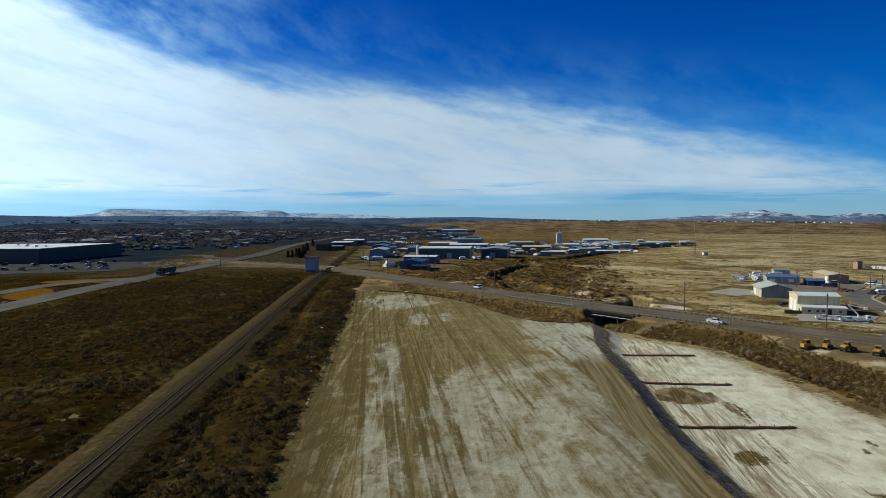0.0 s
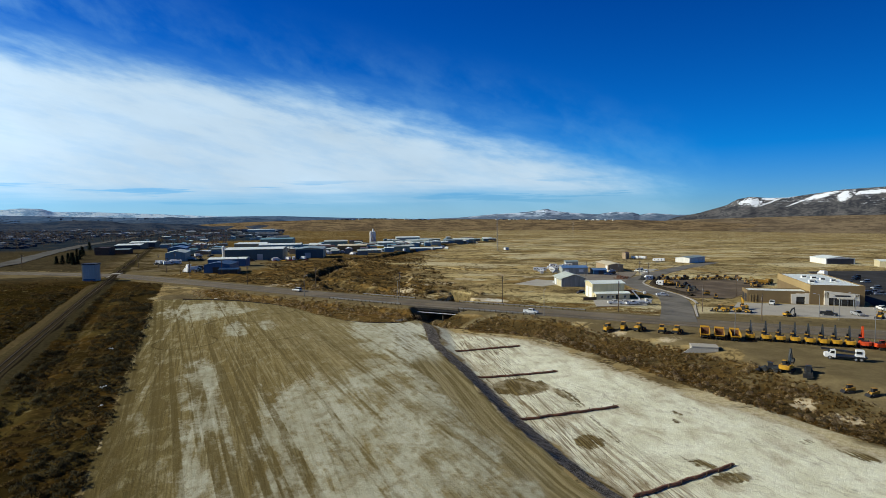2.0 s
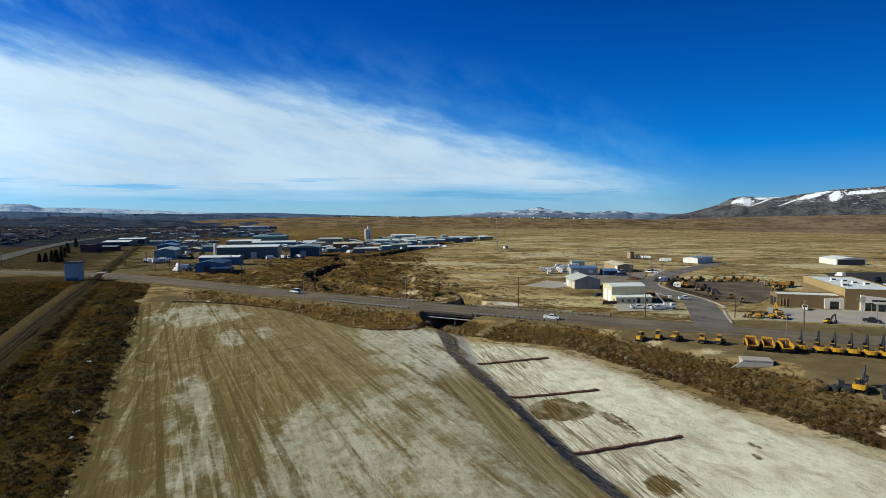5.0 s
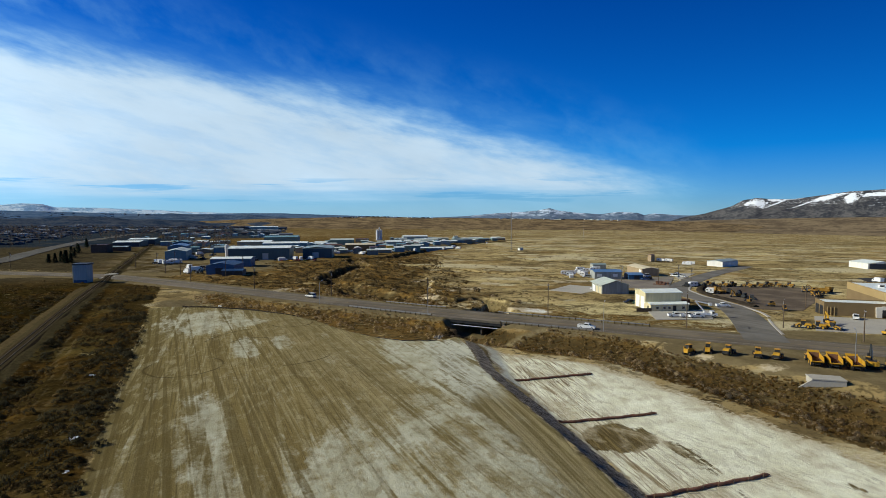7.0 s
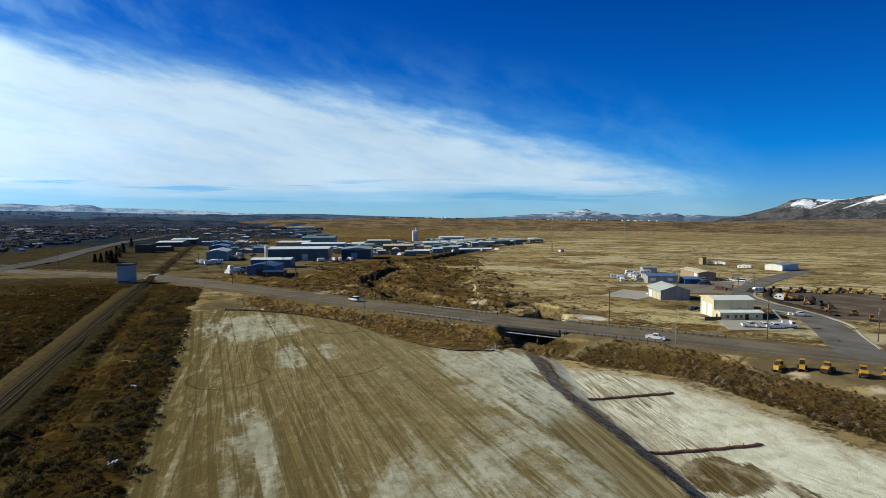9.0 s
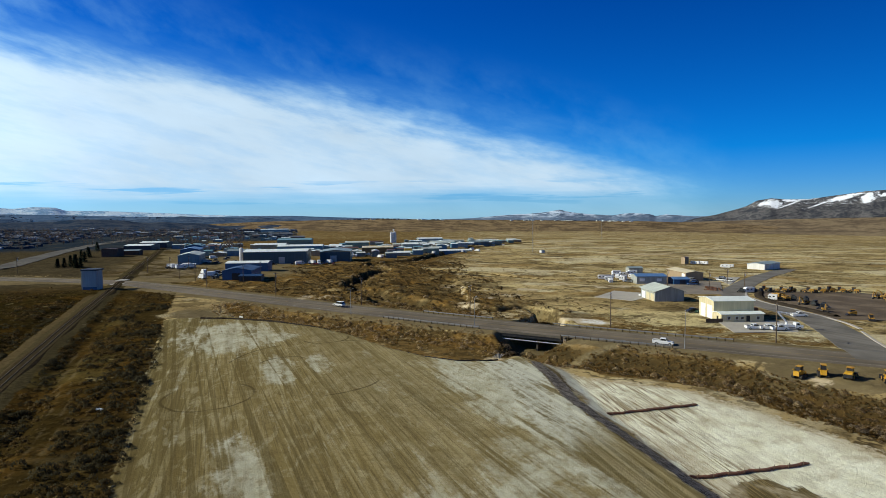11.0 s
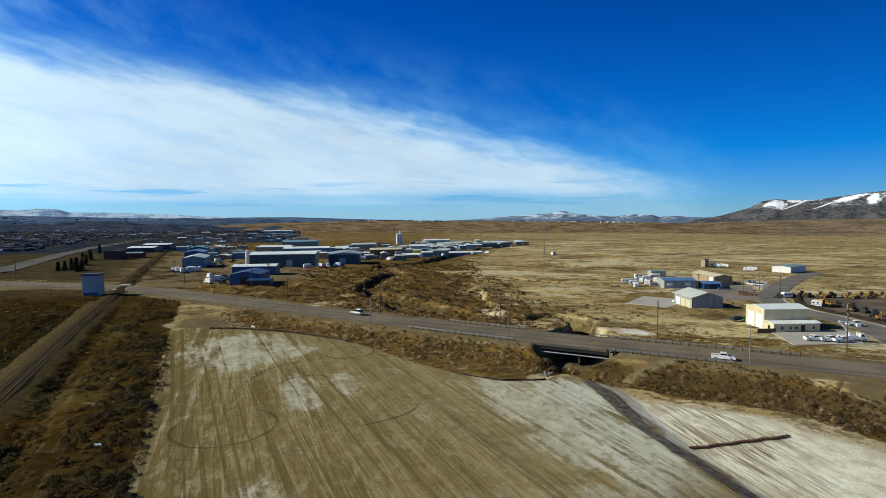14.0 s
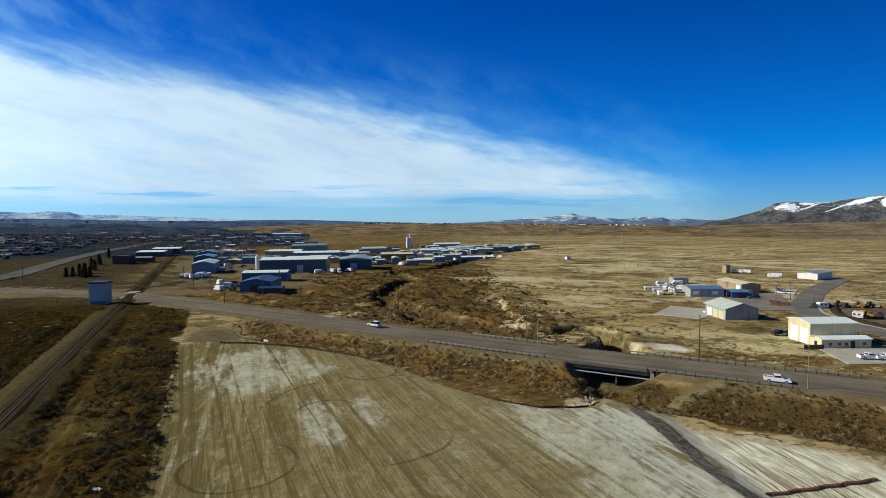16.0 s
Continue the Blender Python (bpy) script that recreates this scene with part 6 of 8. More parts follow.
def build_excavator(label, paint, boom_paint, k=1.0, folded=True, group=""):
    """Crawler excavator, boom along +y of its own; k scales it."""
    a = thing("excavator", label, "excavator", 0, 0, 0, 0.0, group)
    track_pair(a, 4.2 * k, 1.25 * k, 0.6 * k, 0.95 * k)
    part("undercarriage", Shape().box(-0.9 * k, -1.0 * k, 0.45 * k, 0.9 * k, 1.0 * k, 1.05 * k), M_DARK, a)
    house = [(-2.6, 1.25), (-2.75, 1.9), (-2.5, 2.25), (-0.4, 2.3), (0.2, 1.9), (1.3, 1.85), (1.35, 1.1), (-2.3, 1.1)]
    body = part("house", Shape().prism([(y * k, z * k) for y, z in house], -1.35 * k, 1.35 * k), paint, a)
    part("counterweight", Shape().prism([(x * k, y * k) for x, y in ((-1.38, -2.2), (-1.2, -2.75), (-0.5, -3.0), (0.5, -3.0), (1.2, -2.75), (1.38, -2.2))], 1.15 * k, 2.2 * k, "z"), paint, body)
    part("engine_grille", Shape().box(-1.0 * k, -2.0 * k, 2.24 * k, 0.9 * k, -0.6 * k, 2.36 * k), M_DARK, body, "dark engine cover")
    part("exhaust", Shape().tube((0.7 * k, -1.5 * k, 2.3 * k), (0.7 * k, -1.5 * k, 2.9 * k), 0.08 * k), M_DARK, body)
    cab = part("cab", Shape().prism([(y * k, z * k) for y, z in ((-0.35, 1.85), (-0.35, 3.0), (0.9, 3.05), (1.5, 2.3), (1.45, 1.3), (-0.3, 1.3))], -1.33 * k, -0.35 * k), M_DARK, a, "dark glazed cab")
    part("cab_glass", Shape().prism([(y * k, z * k) for y, z in ((-0.2, 2.0), (-0.2, 2.9), (0.85, 2.93), (1.38, 2.3), (1.3, 1.9))], -1.36 * k, -0.33 * k), M_GLASS, cab)
    part("cab_roof", Shape().box(-1.36 * k, -0.4 * k, 3.02 * k, -0.32 * k, 0.95 * k, 3.1 * k), paint, cab)
    if folded:
        boom, stick = [(1.1, 1.7), (0.95, 2.0), (1.3, 4.4), (2.3, 6.25), (2.7, 6.05), (1.95, 4.2), (1.5, 1.7)], [(2.2, 6.4), (2.7, 6.2), (3.9, 2.9), (3.6, 2.75)]
        bucket = [(3.7, 3.2), (4.4, 3.3), (4.6, 2.3), (3.7, 1.7), (3.0, 2.2), (3.2, 2.5)]
    else:
        boom, stick = [(1.1, 1.7), (0.9, 2.0), (2.6, 4.6), (4.6, 5.2), (4.8, 4.8), (3.0, 4.0), (1.7, 1.7)], [(4.4, 5.5), (5.0, 5.2), (5.6, 1.6), (5.2, 1.4)]
        bucket = [(5.1, 1.6), (5.8, 1.7), (6.0, 0.8), (5.1, 0.05), (4.4, 0.5), (4.7, 0.9)]
    sc = lambda pr: [(y * k, z * k) for y, z in pr]
    bo = part("boom", Shape().prism(sc(boom), -0.22 * k, 0.22 * k), boom_paint, a)
    part("stick", Shape().prism(sc(stick), -0.2 * k, 0.2 * k), boom_paint, bo)
    part("bucket", Shape().prism(sc(bucket), -0.55 * k, 0.55 * k), M_DARK, bo)
    part("ram", Shape().beam((0.3 * k, 1.6 * k, 1.8 * k), (0.3 * k, boom[3][0] * 0.8 * k, boom[3][1] * 0.78 * k), 0.14 * k, 0.14 * k), M_SILVER, bo)
    return a


def build_dump_truck(label, paint, group=""):
    """Articulated dump truck, tail along -y of its own."""
    a = thing("dump_truck", label, "dump truck", 0, 0, 0, 0.0, group)
    part("frame", Shape().box(-0.6, -4.5, 0.9, 0.6, 4.0, 1.35), M_DARK, a)
    bed = Shape()
    bed.prism([(-5.0, 1.9), (-4.2, 1.45), (0.9, 1.5), (1.3, 2.2), (1.2, 2.35), (0.8, 1.72), (-4.2, 1.68), (-4.9, 2.05)], -1.5, 1.5)
    for sx in (-1, 1):
        bed.prism([(-4.9, 1.9), (-4.2, 1.5), (0.9, 1.5), (1.35, 3.3), (-4.4, 3.05)], sx * 1.5, sx * 1.38)
    bed.prism([(0.9, 1.5), (1.35, 3.3), (1.9, 3.55), (1.9, 3.68), (1.2, 3.45), (0.75, 1.6)], -1.5, 1.5)
    body = part("dump_body", bed, paint, a)
    part("bed_floor", Shape().prism([(-4.85, 2.06), (-4.2, 1.70), (0.8, 1.74), (1.2, 3.2), (1.1, 3.2), (0.7, 1.78), (-4.2, 1.74)], -1.37, 1.37), M_RUSTY, body, "rust-stained bed floor")
    cab = part("cab", Shape().prism([(2.0, 1.4), (2.0, 3.3), (3.2, 3.3), (3.6, 2.4), (3.6, 1.4)], -0.85, 0.85), paint, a)
    part("cab_glass", Shape().prism([(2.2, 2.4), (2.2, 3.15), (3.1, 3.15), (3.5, 2.4)], -0.88, 0.88), M_GLASS, cab)
    part("bonnet", Shape().prism([(3.6, 1.3), (3.6, 2.3), (5.2, 2.0), (5.4, 1.3)], -0.95, 0.95), paint, a)
    for sx in (-1, 1):
        part("mudguard", Shape().box(sx * 1.15 - 0.35, 3.2, 1.75, sx * 1.15 + 0.35, 5.0, 1.85), paint, a)
    wheels(a, [(sx * 1.15, yy) for sx in (-1, 1) for yy in (4.1, -1.2, -3.1)], 0.92, 0.62, "dump", Shape().tube((-0.34, 0, 0), (0.34, 0, 0), 0.5, n=10).mesh("rim_dump", paint))
    return a


def build_loader(label, paint, group=""):
    """Wheel loader, bucket along +y of its own."""
    a = thing("wheel_loader", label, "wheel loader", 0, 0, 0, 0.0, group)
    part("rear_body", Shape().prism([(-2.9, 1.0), (-2.9, 2.0), (-2.6, 2.2), (-0.6, 2.3), (-0.2, 1.0)], -0.95, 0.95), paint, a)
    part("counterweight", Shape().box(-1.0, -3.15, 0.8, 1.0, -2.85, 1.7), M_DARK, a)
    cab = part("cab", Shape().box(-0.75, -0.8, 1.4, 0.75, 0.8, 3.2, 0.08), M_DARK, a, "dark glazed cab")
    part("cab_roof", Shape().box(-0.85, -0.9, 3.2, 0.85, 0.95, 3.34), paint, cab)
    part("front_frame", Shape().box(-0.6, 0.4, 0.8, 0.6, 2.2, 1.5), paint, a)
    for sx in (-1, 1):
        part("arm", Shape().prism([(1.2, 1.7), (1.4, 2.0), (3.2, 1.0), (3.5, 0.6), (3.2, 0.5)], sx * 0.55 - 0.12, sx * 0.55 + 0.12), paint, a)
        part("fender", Shape().box(sx * 1.0 - 0.3, -2.6, 1.45, sx * 1.0 + 0.3, -0.9, 1.55), paint, a)
    part("bucket", Shape().prism([(3.1, 0.15), (3.2, 1.2), (3.5, 1.3), (3.5, 0.5), (4.5, 0.1), (4.4, 0.05)], -1.4, 1.4), M_DARK, a, "dark steel bucket")
    part("beacon", Shape().tube((0.4, -0.5, 3.34), (0.4, -0.5, 3.5), 0.08), M_ORANGE, a)
    wheels(a, ((-1.0, -1.7), (1.0, -1.7), (-1.0, 1.5), (1.0, 1.5)), 0.78, 0.52, "loader", Shape().tube((-0.28, 0, 0), (0.28, 0, 0), 0.42, n=10).mesh("rim_loader", paint))
    return a


def build_skid(label, paint, group=""):
    """Small tracked loader with a canopy."""
    a = thing("skid_loader", label, "loader", 0, 0, 0, 0.0, group)
    track_pair(a, 2.6, 0.75, 0.45, 0.8)
    part("body", Shape().prism([(-1.4, 0.6), (-1.4, 1.6), (0.4, 1.5), (1.1, 0.9), (1.1, 0.6)], -0.55, 0.55), paint, a)
    cab = part("cab", Shape().box(-0.5, -0.7, 1.3, 0.5, 0.8, 2.5, 0.05), M_DARK, a, "dark cage cab")
    part("cab_roof", Shape().box(-0.52, -0.75, 2.48, 0.52, 0.85, 2.56), paint, cab)
    for sx in (-1, 1):
        part("arm", Shape().prism([(-1.2, 1.7), (-1.2, 2.0), (1.2, 1.4), (1.8, 0.5), (1.6, 0.4), (1.0, 1.2)], sx * 0.68 - 0.08, sx * 0.68 + 0.08), paint, a)
    part("bucket", Shape().prism([(1.5, 0.1), (1.5, 0.8), (1.7, 0.85), (2.4, 0.1)], -1.0, 1.0), M_DARK, a)
    return a


def stand(ob, spots, group_z=0.0, size=1.0):
    """Moves the first of a kind to its place and copies it to the others."""
    out = []
    for i, (x, y, turn) in enumerate(spots):
        m = pose(x, y, ground_z(x, y) + group_z, 0, 0, turn)
        if i == 0:
            ob.matrix_basis = m @ Matrix.Diagonal((size, size, size, 1))
            out.append(ob)
        else:
            out.append(copy_thing(ob, m))
    return out



# ---- buildings ----
def hall(name, label, cx, cy, turn, L, W, eave, rise, wall, roof, doors=(), windows=(), ridge_along="x", over=0.35, z=None, category="building", group="", flat=False, vents=0):
    """A clad hall: its corner at (cx, cy), L along its own x, W along its own y. doors and windows: (side, from, width, sill, height, material)
    where side is "f" (y = 0), "l" (x = 0), "r" (x = L) or "b" (y = W)."""
    c, s = math.cos(radians(turn)), math.sin(radians(turn))
    zz = ground_z(cx + c * L / 2 - s * W / 2, cy + s * L / 2 + c * W / 2) if z is None else z
    a = thing(name, label, category, cx, cy, turn, zz, group)
    if flat:
        s_ = Shape().box(0, 0, -1.5, L, W, eave)
        part("wall", s_, wall, a)
        rf = part("roof", Shape().box(0.35, 0.35, eave - 0.25, L - 0.35, W - 0.35, eave + 0.004), roof, a)
        for (x0, y0, x1, y1) in ((0, 0, L, 0.35), (0, W - 0.35, L, W), (0, 0.35, 0.35, W - 0.35), (L - 0.35, 0.35, L, W - 0.35)):
            part("parapet", Shape().box(x0, y0, eave + 0.002, x1, y1, eave + 0.35), wall, rf)
    else:
        if ridge_along == "x":
            part("wall", Shape().prism([(0, -1.5), (W, -1.5), (W, eave), (W / 2, eave + rise), (0, eave)], 0, L, "x"), wall, a)
            t = 0.14
            for y0, y1 in ((-over, W / 2), (W + over, W / 2)):
                zl = eave - rise * over / (W / 2) + 0.02
                part("roof", Shape().prism([(y0, zl), (y1, eave + rise + 0.02), (y1, eave + rise + 0.02 + t), (y0, zl + t)], -over, L + over, "x"), roof, a)
        else:
            part("wall", Shape().prism([(0, -1.5), (L, -1.5), (L, eave), (L / 2, eave + rise), (0, eave)], 0, W, "y"), wall, a)
            t = 0.14
            for x0, x1 in ((-over, L / 2), (L + over, L / 2)):
                zl = eave - rise * over / (L / 2) + 0.02
                part("roof", Shape().prism([(x0, zl), (x1, eave + rise + 0.02), (x1, eave + rise + 0.02 + t), (x0, zl + t)], -over, W + over, "y"), roof, a)
        rf = None
    for i in range(vents):
        vx, vy = L * (0.2 + 0.6 * ((i * 0.618) % 1)), W * (0.25 + 0.5 * ((i * 0.414) % 1))
        v = part("roof_unit", Shape().box(vx - 0.9, vy - 0.7, eave, vx + 0.9, vy + 0.7, eave + 1.0), M_WHITE, a, "pale air-conditioning unit")
        part("grille", Shape().box(vx - 0.7, vy - 0.72, eave + 0.3, vx + 0.7, vy - 0.69, eave + 0.9), M_DARK, v)

    def place(side, u, w, z0, h, proud, shp):
        if side == "f":
            return shp.box(u, -proud, z0, u + w, 0.02, z0 + h)
        if side == "b":
            return shp.box(u, W - 0.02, z0, u + w, W + proud, z0 + h)
        if side == "l":
            return shp.box(-proud, u, z0, 0.02, u + w, z0 + h)
        return shp.box(L - 0.02, u, z0, L + proud, u + w, z0 + h)

    for side, u, w, z0, h, m_ in doors:
        part("door", place(side, u, w, z0, h, 0.06, Shape()), m_, a)
    for side, u, w, z0, h, m_ in windows:
        f_ = part("window", place(side, u - 0.08, w + 0.16, z0 - 0.08, h + 0.16, 0.05, Shape()), M_WHITE, a, "white window frame")
        part("pane", place(side, u, w, z0, h, 0.08, Shape()), m_, f_)
    return a


def utility_pole(x, y, h=11.0, arm=True, turn=0.0, material=None, label="weathered timber utility pole with a cross-arm", group="utility poles", z=None):
    a = thing("utility_pole", label, "utility pole", x, y, turn, z, group)
    part("pole", Shape().tube((0, 0, -0.5), (0, 0, h), 0.17, 0.11, 8), material or M_WOOD, a)
    if arm:
        c_ = part("cross_arm", Shape().box(-1.2, -0.06, h - 0.75, 1.2, 0.06, h - 0.6), M_WOOD, a)
        for xx in (-1.1, -0.5, 0.5, 1.1):
            part("insulator", Shape().tube((xx, 0, h - 0.6), (xx, 0, h - 0.4), 0.05, 0.03, 6), M_SILVER, c_)
        part("transformer", Shape().tube((0.34, 0, h - 2.2), (0.34, 0, h - 1.3), 0.2, n=8), M_STEEL, a, "grey can")
    return a


def street_lamp(x, y, h=9.0, turn=0.0, group="street lamps"):
    a = thing("street_lamp", "slim galvanised street lamp", "street lamp", x, y, turn, None, group)
    part("pole", Shape().tube((0, 0, -0.3), (0, 0, h), 0.11, 0.06, 8), M_STEEL, a)
    part("arm", Shape().beam((0, 0, h), (1.5, 0, h + 0.3), 0.07, 0.07), M_STEEL, a)
    part("lantern", Shape().box(1.2, -0.14, h + 0.22, 1.9, 0.14, h + 0.36), M_SILVER, a)
    return a



# ---- the shops beyond the highway ----
T = -22.0
hall("metal_shed", "cream metal shed with white roof and tall doors", 151.0 + 0.375 * 4.7, 186.0 + 0.927 * 4.7, T, 13.6, 9.6, 6.2, 0.75, W_CREAM, R_WHITE,
            doors=[("l", 0.9, 3.2, 0.0, 4.6, M_WHITE), ("l", 5.2, 3.2, 0.0, 4.6, M_WHITE)])
hall("lean_to", "low cream annex with white roof against the shed", 151.0, 186.0, T, 14.0, 4.65, 2.6, 0.45, W_CREAM, R_WHITE,
     doors=[("f", 8.2, 1.2, 0, 2.1, M_DARK), ("l", 1.8, 1.0, 0.6, 1.2, M_GLASS)],
     windows=[("f", 2.0, 0.9, 0.9, 0.9, M_GLASS), ("f", 4.6, 0.9, 0.9, 0.9, M_GLASS), ("f", 6.4, 0.9, 0.9, 0.9, M_GLASS), ("f", 11.6, 0.9, 0.9, 0.9, M_GLASS)])
hall("gable_shop", "grey ribbed gabled shop with a pale green roof", 167.2, 230.0, T, 12.0, 14.5, 4.4, 1.9, W_GREY, R_PALE, ridge_along="y", over=0.7,
     doors=[("l", 1.2, 3.2, 0, 3.2, W_CREAM), ("l", 5.4, 3.2, 0, 3.2, W_CREAM), ("l", 9.8, 3.2, 0, 3.2, M_WHITE)])
hall("blue_roof_shop", "pale walled workshop under a blue metal roof", 209.0, 284.0, -27, 15.5, 11.0, 4.2, 0.9, W_GREY, R_BLUE,
     doors=[("r", 0.3, 10.4, 0.2, 3.9, W_BLUE)], windows=[("f", 1.6, 2.4, 1.7, 1.4, M_WHITE), ("f", 10.4, 2.4, 1.7, 1.4, M_WHITE)])
hall("blue_annex", "low blue metal workshop annex", 225.2, 274.4, -27, 8.0, 9.0, 3.0, 0.8, W_BLUE, R_BLUE, doors=[("f", 3, 3.0, 0, 2.6, W_DARK)])
hall("tan_shop", "tan metal shop with a cream roof and white door", 249.0, 288.0, T, 10.0, 24.0, 4.4, 0.9, W_TAN, R_CREAM, ridge_along="y", over=0.5,
     doors=[("l", 1.5, 3.6, 0, 3.8, M_WHITE)], windows=[])
single("fence_panel", Shape().box(0, -0.06, -0.3, 5.5, 0.06, 1.3), M_WOOD, "brown timber fence panel beside the shed", "fence", pose(145.2, 187.0, ground_z(146, 187), 0, 0, T))
single("storage_container", Shape().box(0, 0, -0.2, 9.0, 2.4, 1.3), M_RUSTY, "low rusty steel container behind the shed", "container", pose(173.5, 199.0, ground_z(176, 198), 0, 0, T))
for x, y, t, w in ((148.6, 172.8, -118, 0), (151.6, 170.6, -118, 0), (153.6, 168.6, -112, 0), (183.5, 182.0, -120, 0)):
    pickup("white crew-cab pickup parked on the concrete apron", M_WHITE, x, y, t, "parked pickups", lift=0.18)
box_truck("white boom truck with a raised folded boom", M_WHITE, 158.0, 168.8, -120, load=boom_load, L=6.0)
pickup("white pickup with a yellow rack on the concrete drive", M_WHITE, 174.5, 243.0, 70, lift=0.18)
pickup("dark pickup beside the shed", M_BLACKP, 157.8, 203.2, 80, lift=0.1)
pickup("dark green utility truck beside the shed", M_GREENP, 160.2, 201.2, 80, lift=0.1)
for x, y, t, p_, la in ((236, 271, 60, M_BLACKP, "black"), (240, 275, 65, M_BLACKP, "black"), (231, 268, 60, M_BLUEP, "dark blue"), (247, 283, 70, M_WHITE, "white"), (266, 279, 20, M_WHITE, "white"),
                        (270, 282, 20, M_SILVER, "silver"), (273, 285, 20, M_SILVER, "silver"), (217, 284.5, 100, M_SILVER, "silver"), (210, 292, 70, M_SILVER, "silver"), (268, 276, 25, M_WHITE, "white")):
    car(la + " car parked by the shops", p_, x, y, t, "cars by the shops", lift=0.2)
for i, (x, y, t, l) in enumerate(((209.5, 312.2, 58, 5.2), (213.6, 310.7, 64, 5.6), (225.5, 318.3, 60, 6.0), (202.8, 297.0, 150, 4.6), (218.9, 305.0, 66, 4.4), (236, 330, 70, 6.4), (230.7, 310.4, 20, 4.8),
                                   (250.6, 331.4, 62, 6.2), (234.6, 322.5, 58, 5.0), (206.0, 302.6, 54, 4.8), (221.0, 311.8, 120, 4.2), (243.0, 325.5, 64, 5.4), (214.5, 301.0, 30, 3.8))):
    rv_trailer("white travel trailer parked among others", x, y, t, l, "travel trailers")
hall("storage_hut", "small grey hut with a dark roof among trailers", 252.0, 336.0, T, 9, 6, 3.4, 0.7, W_GREY, R_GREY)
rng = random.Random(11)
scrap = Shape()
for _ in range(46):
    x, y = rng.uniform(-6, 6), rng.uniform(-3.5, 3.5)
    w, h = rng.uniform(0.4, 1.6), rng.uniform(0.2, 0.9)
    scrap.box(x - w, y - w * 0.5, -0.2, x + w, y + w * 0.5, h, 0.1)
single("scrap_pile", scrap, M_RUSTY, "heap of dark rusty scrap in the yard", "scrap", pose(226, 251, ground_z(226, 251) + 0.15, 0, 0, 35))

# ---- machine dealer ----
D = -42.0
dc, ds = math.cos(radians(D)), math.sin(radians(D))


def dealer_xy(u, v):
    return 202.0 + dc * u - ds * v, 156.0 + ds * u + dc * v


x, y = dealer_xy(21.5, 0)
zd = ground_z(*dealer_xy(24, 6)) + 0.1
dealer = hall("dealer_showroom", "brown stucco machine showroom with a white flat roof", x, y, D, 18.0, 43.0, 7.4, 0, W_BROWN, R_WHITE, z=zd, flat=True, vents=6,
              windows=[])
portal = part("entrance_portal", Shape().box(4.6, -0.9, -0.5, 6.0, 0.02, 5.2).box(14.6, -0.9, -0.5, 16.0, 0.02, 4.5).prism([(4.6, 3.0), (16.0, 3.0), (16.0, 4.5), (4.6, 5.6)], -0.9, 0.02, "y"), W_PORTAL, dealer, "pale sloped entrance portal")
part("glazing", Shape().box(6.0, -0.3, 0, 14.6, 0.03, 3.0), M_GLASS, portal, "dark shop glazing")
for i in range(5):
    part("mullion", Shape().box(6.0 + i * 2.15 - 0.05, -0.36, 0, 6.0 + i * 2.15 + 0.05, -0.29, 3.0), M_SILVER, portal)
part("canopy", Shape().box(8.6, -2.4, 2.75, 14.0, -0.88, 3.0), M_CONC, portal, "pale entrance canopy")
for u in (9.0, 13.6):
    part("canopy_post", Shape().box(u - 0.1, -2.3, 0, u + 0.1, -2.1, 2.75), M_SILVER, portal)
part("sign_board", Shape().box(8.0, -0.96, 3.5, 13.0, -0.91, 4.1), M_DARK, portal, "dark sign board")
part("band", Shape().box(-0.03, -0.03, 4.9, 0.02, 43.0, 7.78), W_OCHRE, dealer, "lighter upper band")
part("wall_sign", Shape().box(-0.08, 1.4, 4.2, -0.03, 3.6, 5.0), M_DARK, dealer, "dark wall sign")
x, y = dealer_xy(0, 1.0)
# the left-hand doors are dark panels added for the shade of open bays
wing = hall("service_wing", "low brown service wing with a white roof", x, y, D, 21.45, 9.0, 4.6, 0, W_BROWN, R_WHITE, z=zd, flat=True,
            doors=[("l", 1 + 4.0 * i, 3.2, 0, 3.4, M_DARK) for i in range(2)])
side_p = part("side_portal", Shape().prism([(15.4, -0.5), (17.0, -0.5), (17.0, 3.9), (15.2, 3.8)], -0.6, 0.02, "y").box(20.0, -0.6, -0.5, 21.4, 0.02, 4.3).box(17.0, -0.6, 2.9, 20.0, 0.02, 4.1), W_PORTAL, wing, "pale side door surround")
part("door", Shape().box(17.0, -0.2, 0, 20.0, 0.03, 2.9), M_GLASS, side_p)
for u in (0.9, 1.9, 3.0):
    part("bay_post", Shape().box(u, -0.25, 0, u + 0.25, 0.02, 3.3), W_OCHRE, wing)
for x, y, t, p_, la in ((203.5, 147.0, 120, M_WHITE, "white"), (196.5, 122.5, 210, M_BLACKP, "black"), (205.5, 118.5, 150, M_SILVER, "silver"), (226.5, 121.5, 140, M_WHITE, "white"), (224.0, 118.0, 140, M_SILVER, "silver")):
    pickup(la + " pickup parked on the dealer's forecourt", p_, x, y, t, "dealer's parked pickups", lift=0.18)

EXC = build_excavator("yellow crawler excavator with a dark raised boom", M_YELLOW, M_GREYBOOM, 0.78, True, "excavators in a row")
EXC_SPOTS = [(137.1, 108.6), (139.4, 105.7), (141.6, 103.3), (143.8, 100.8), (145.7, 98.3), (147.7, 96.0), (149.7, 94.1), (151.7, 91.9)]
stand(EXC, [(x, y, -52 + (i * 5 % 7 - 3)) for i, (x, y) in enumerate(EXC_SPOTS)])
RED = build_excavator("orange-red crawler excavator with a raised boom", M_ORANGE, M_ORANGE, 0.80, True, "excavators in a row")
stand(RED, [(153.6, 89.7, -50)])
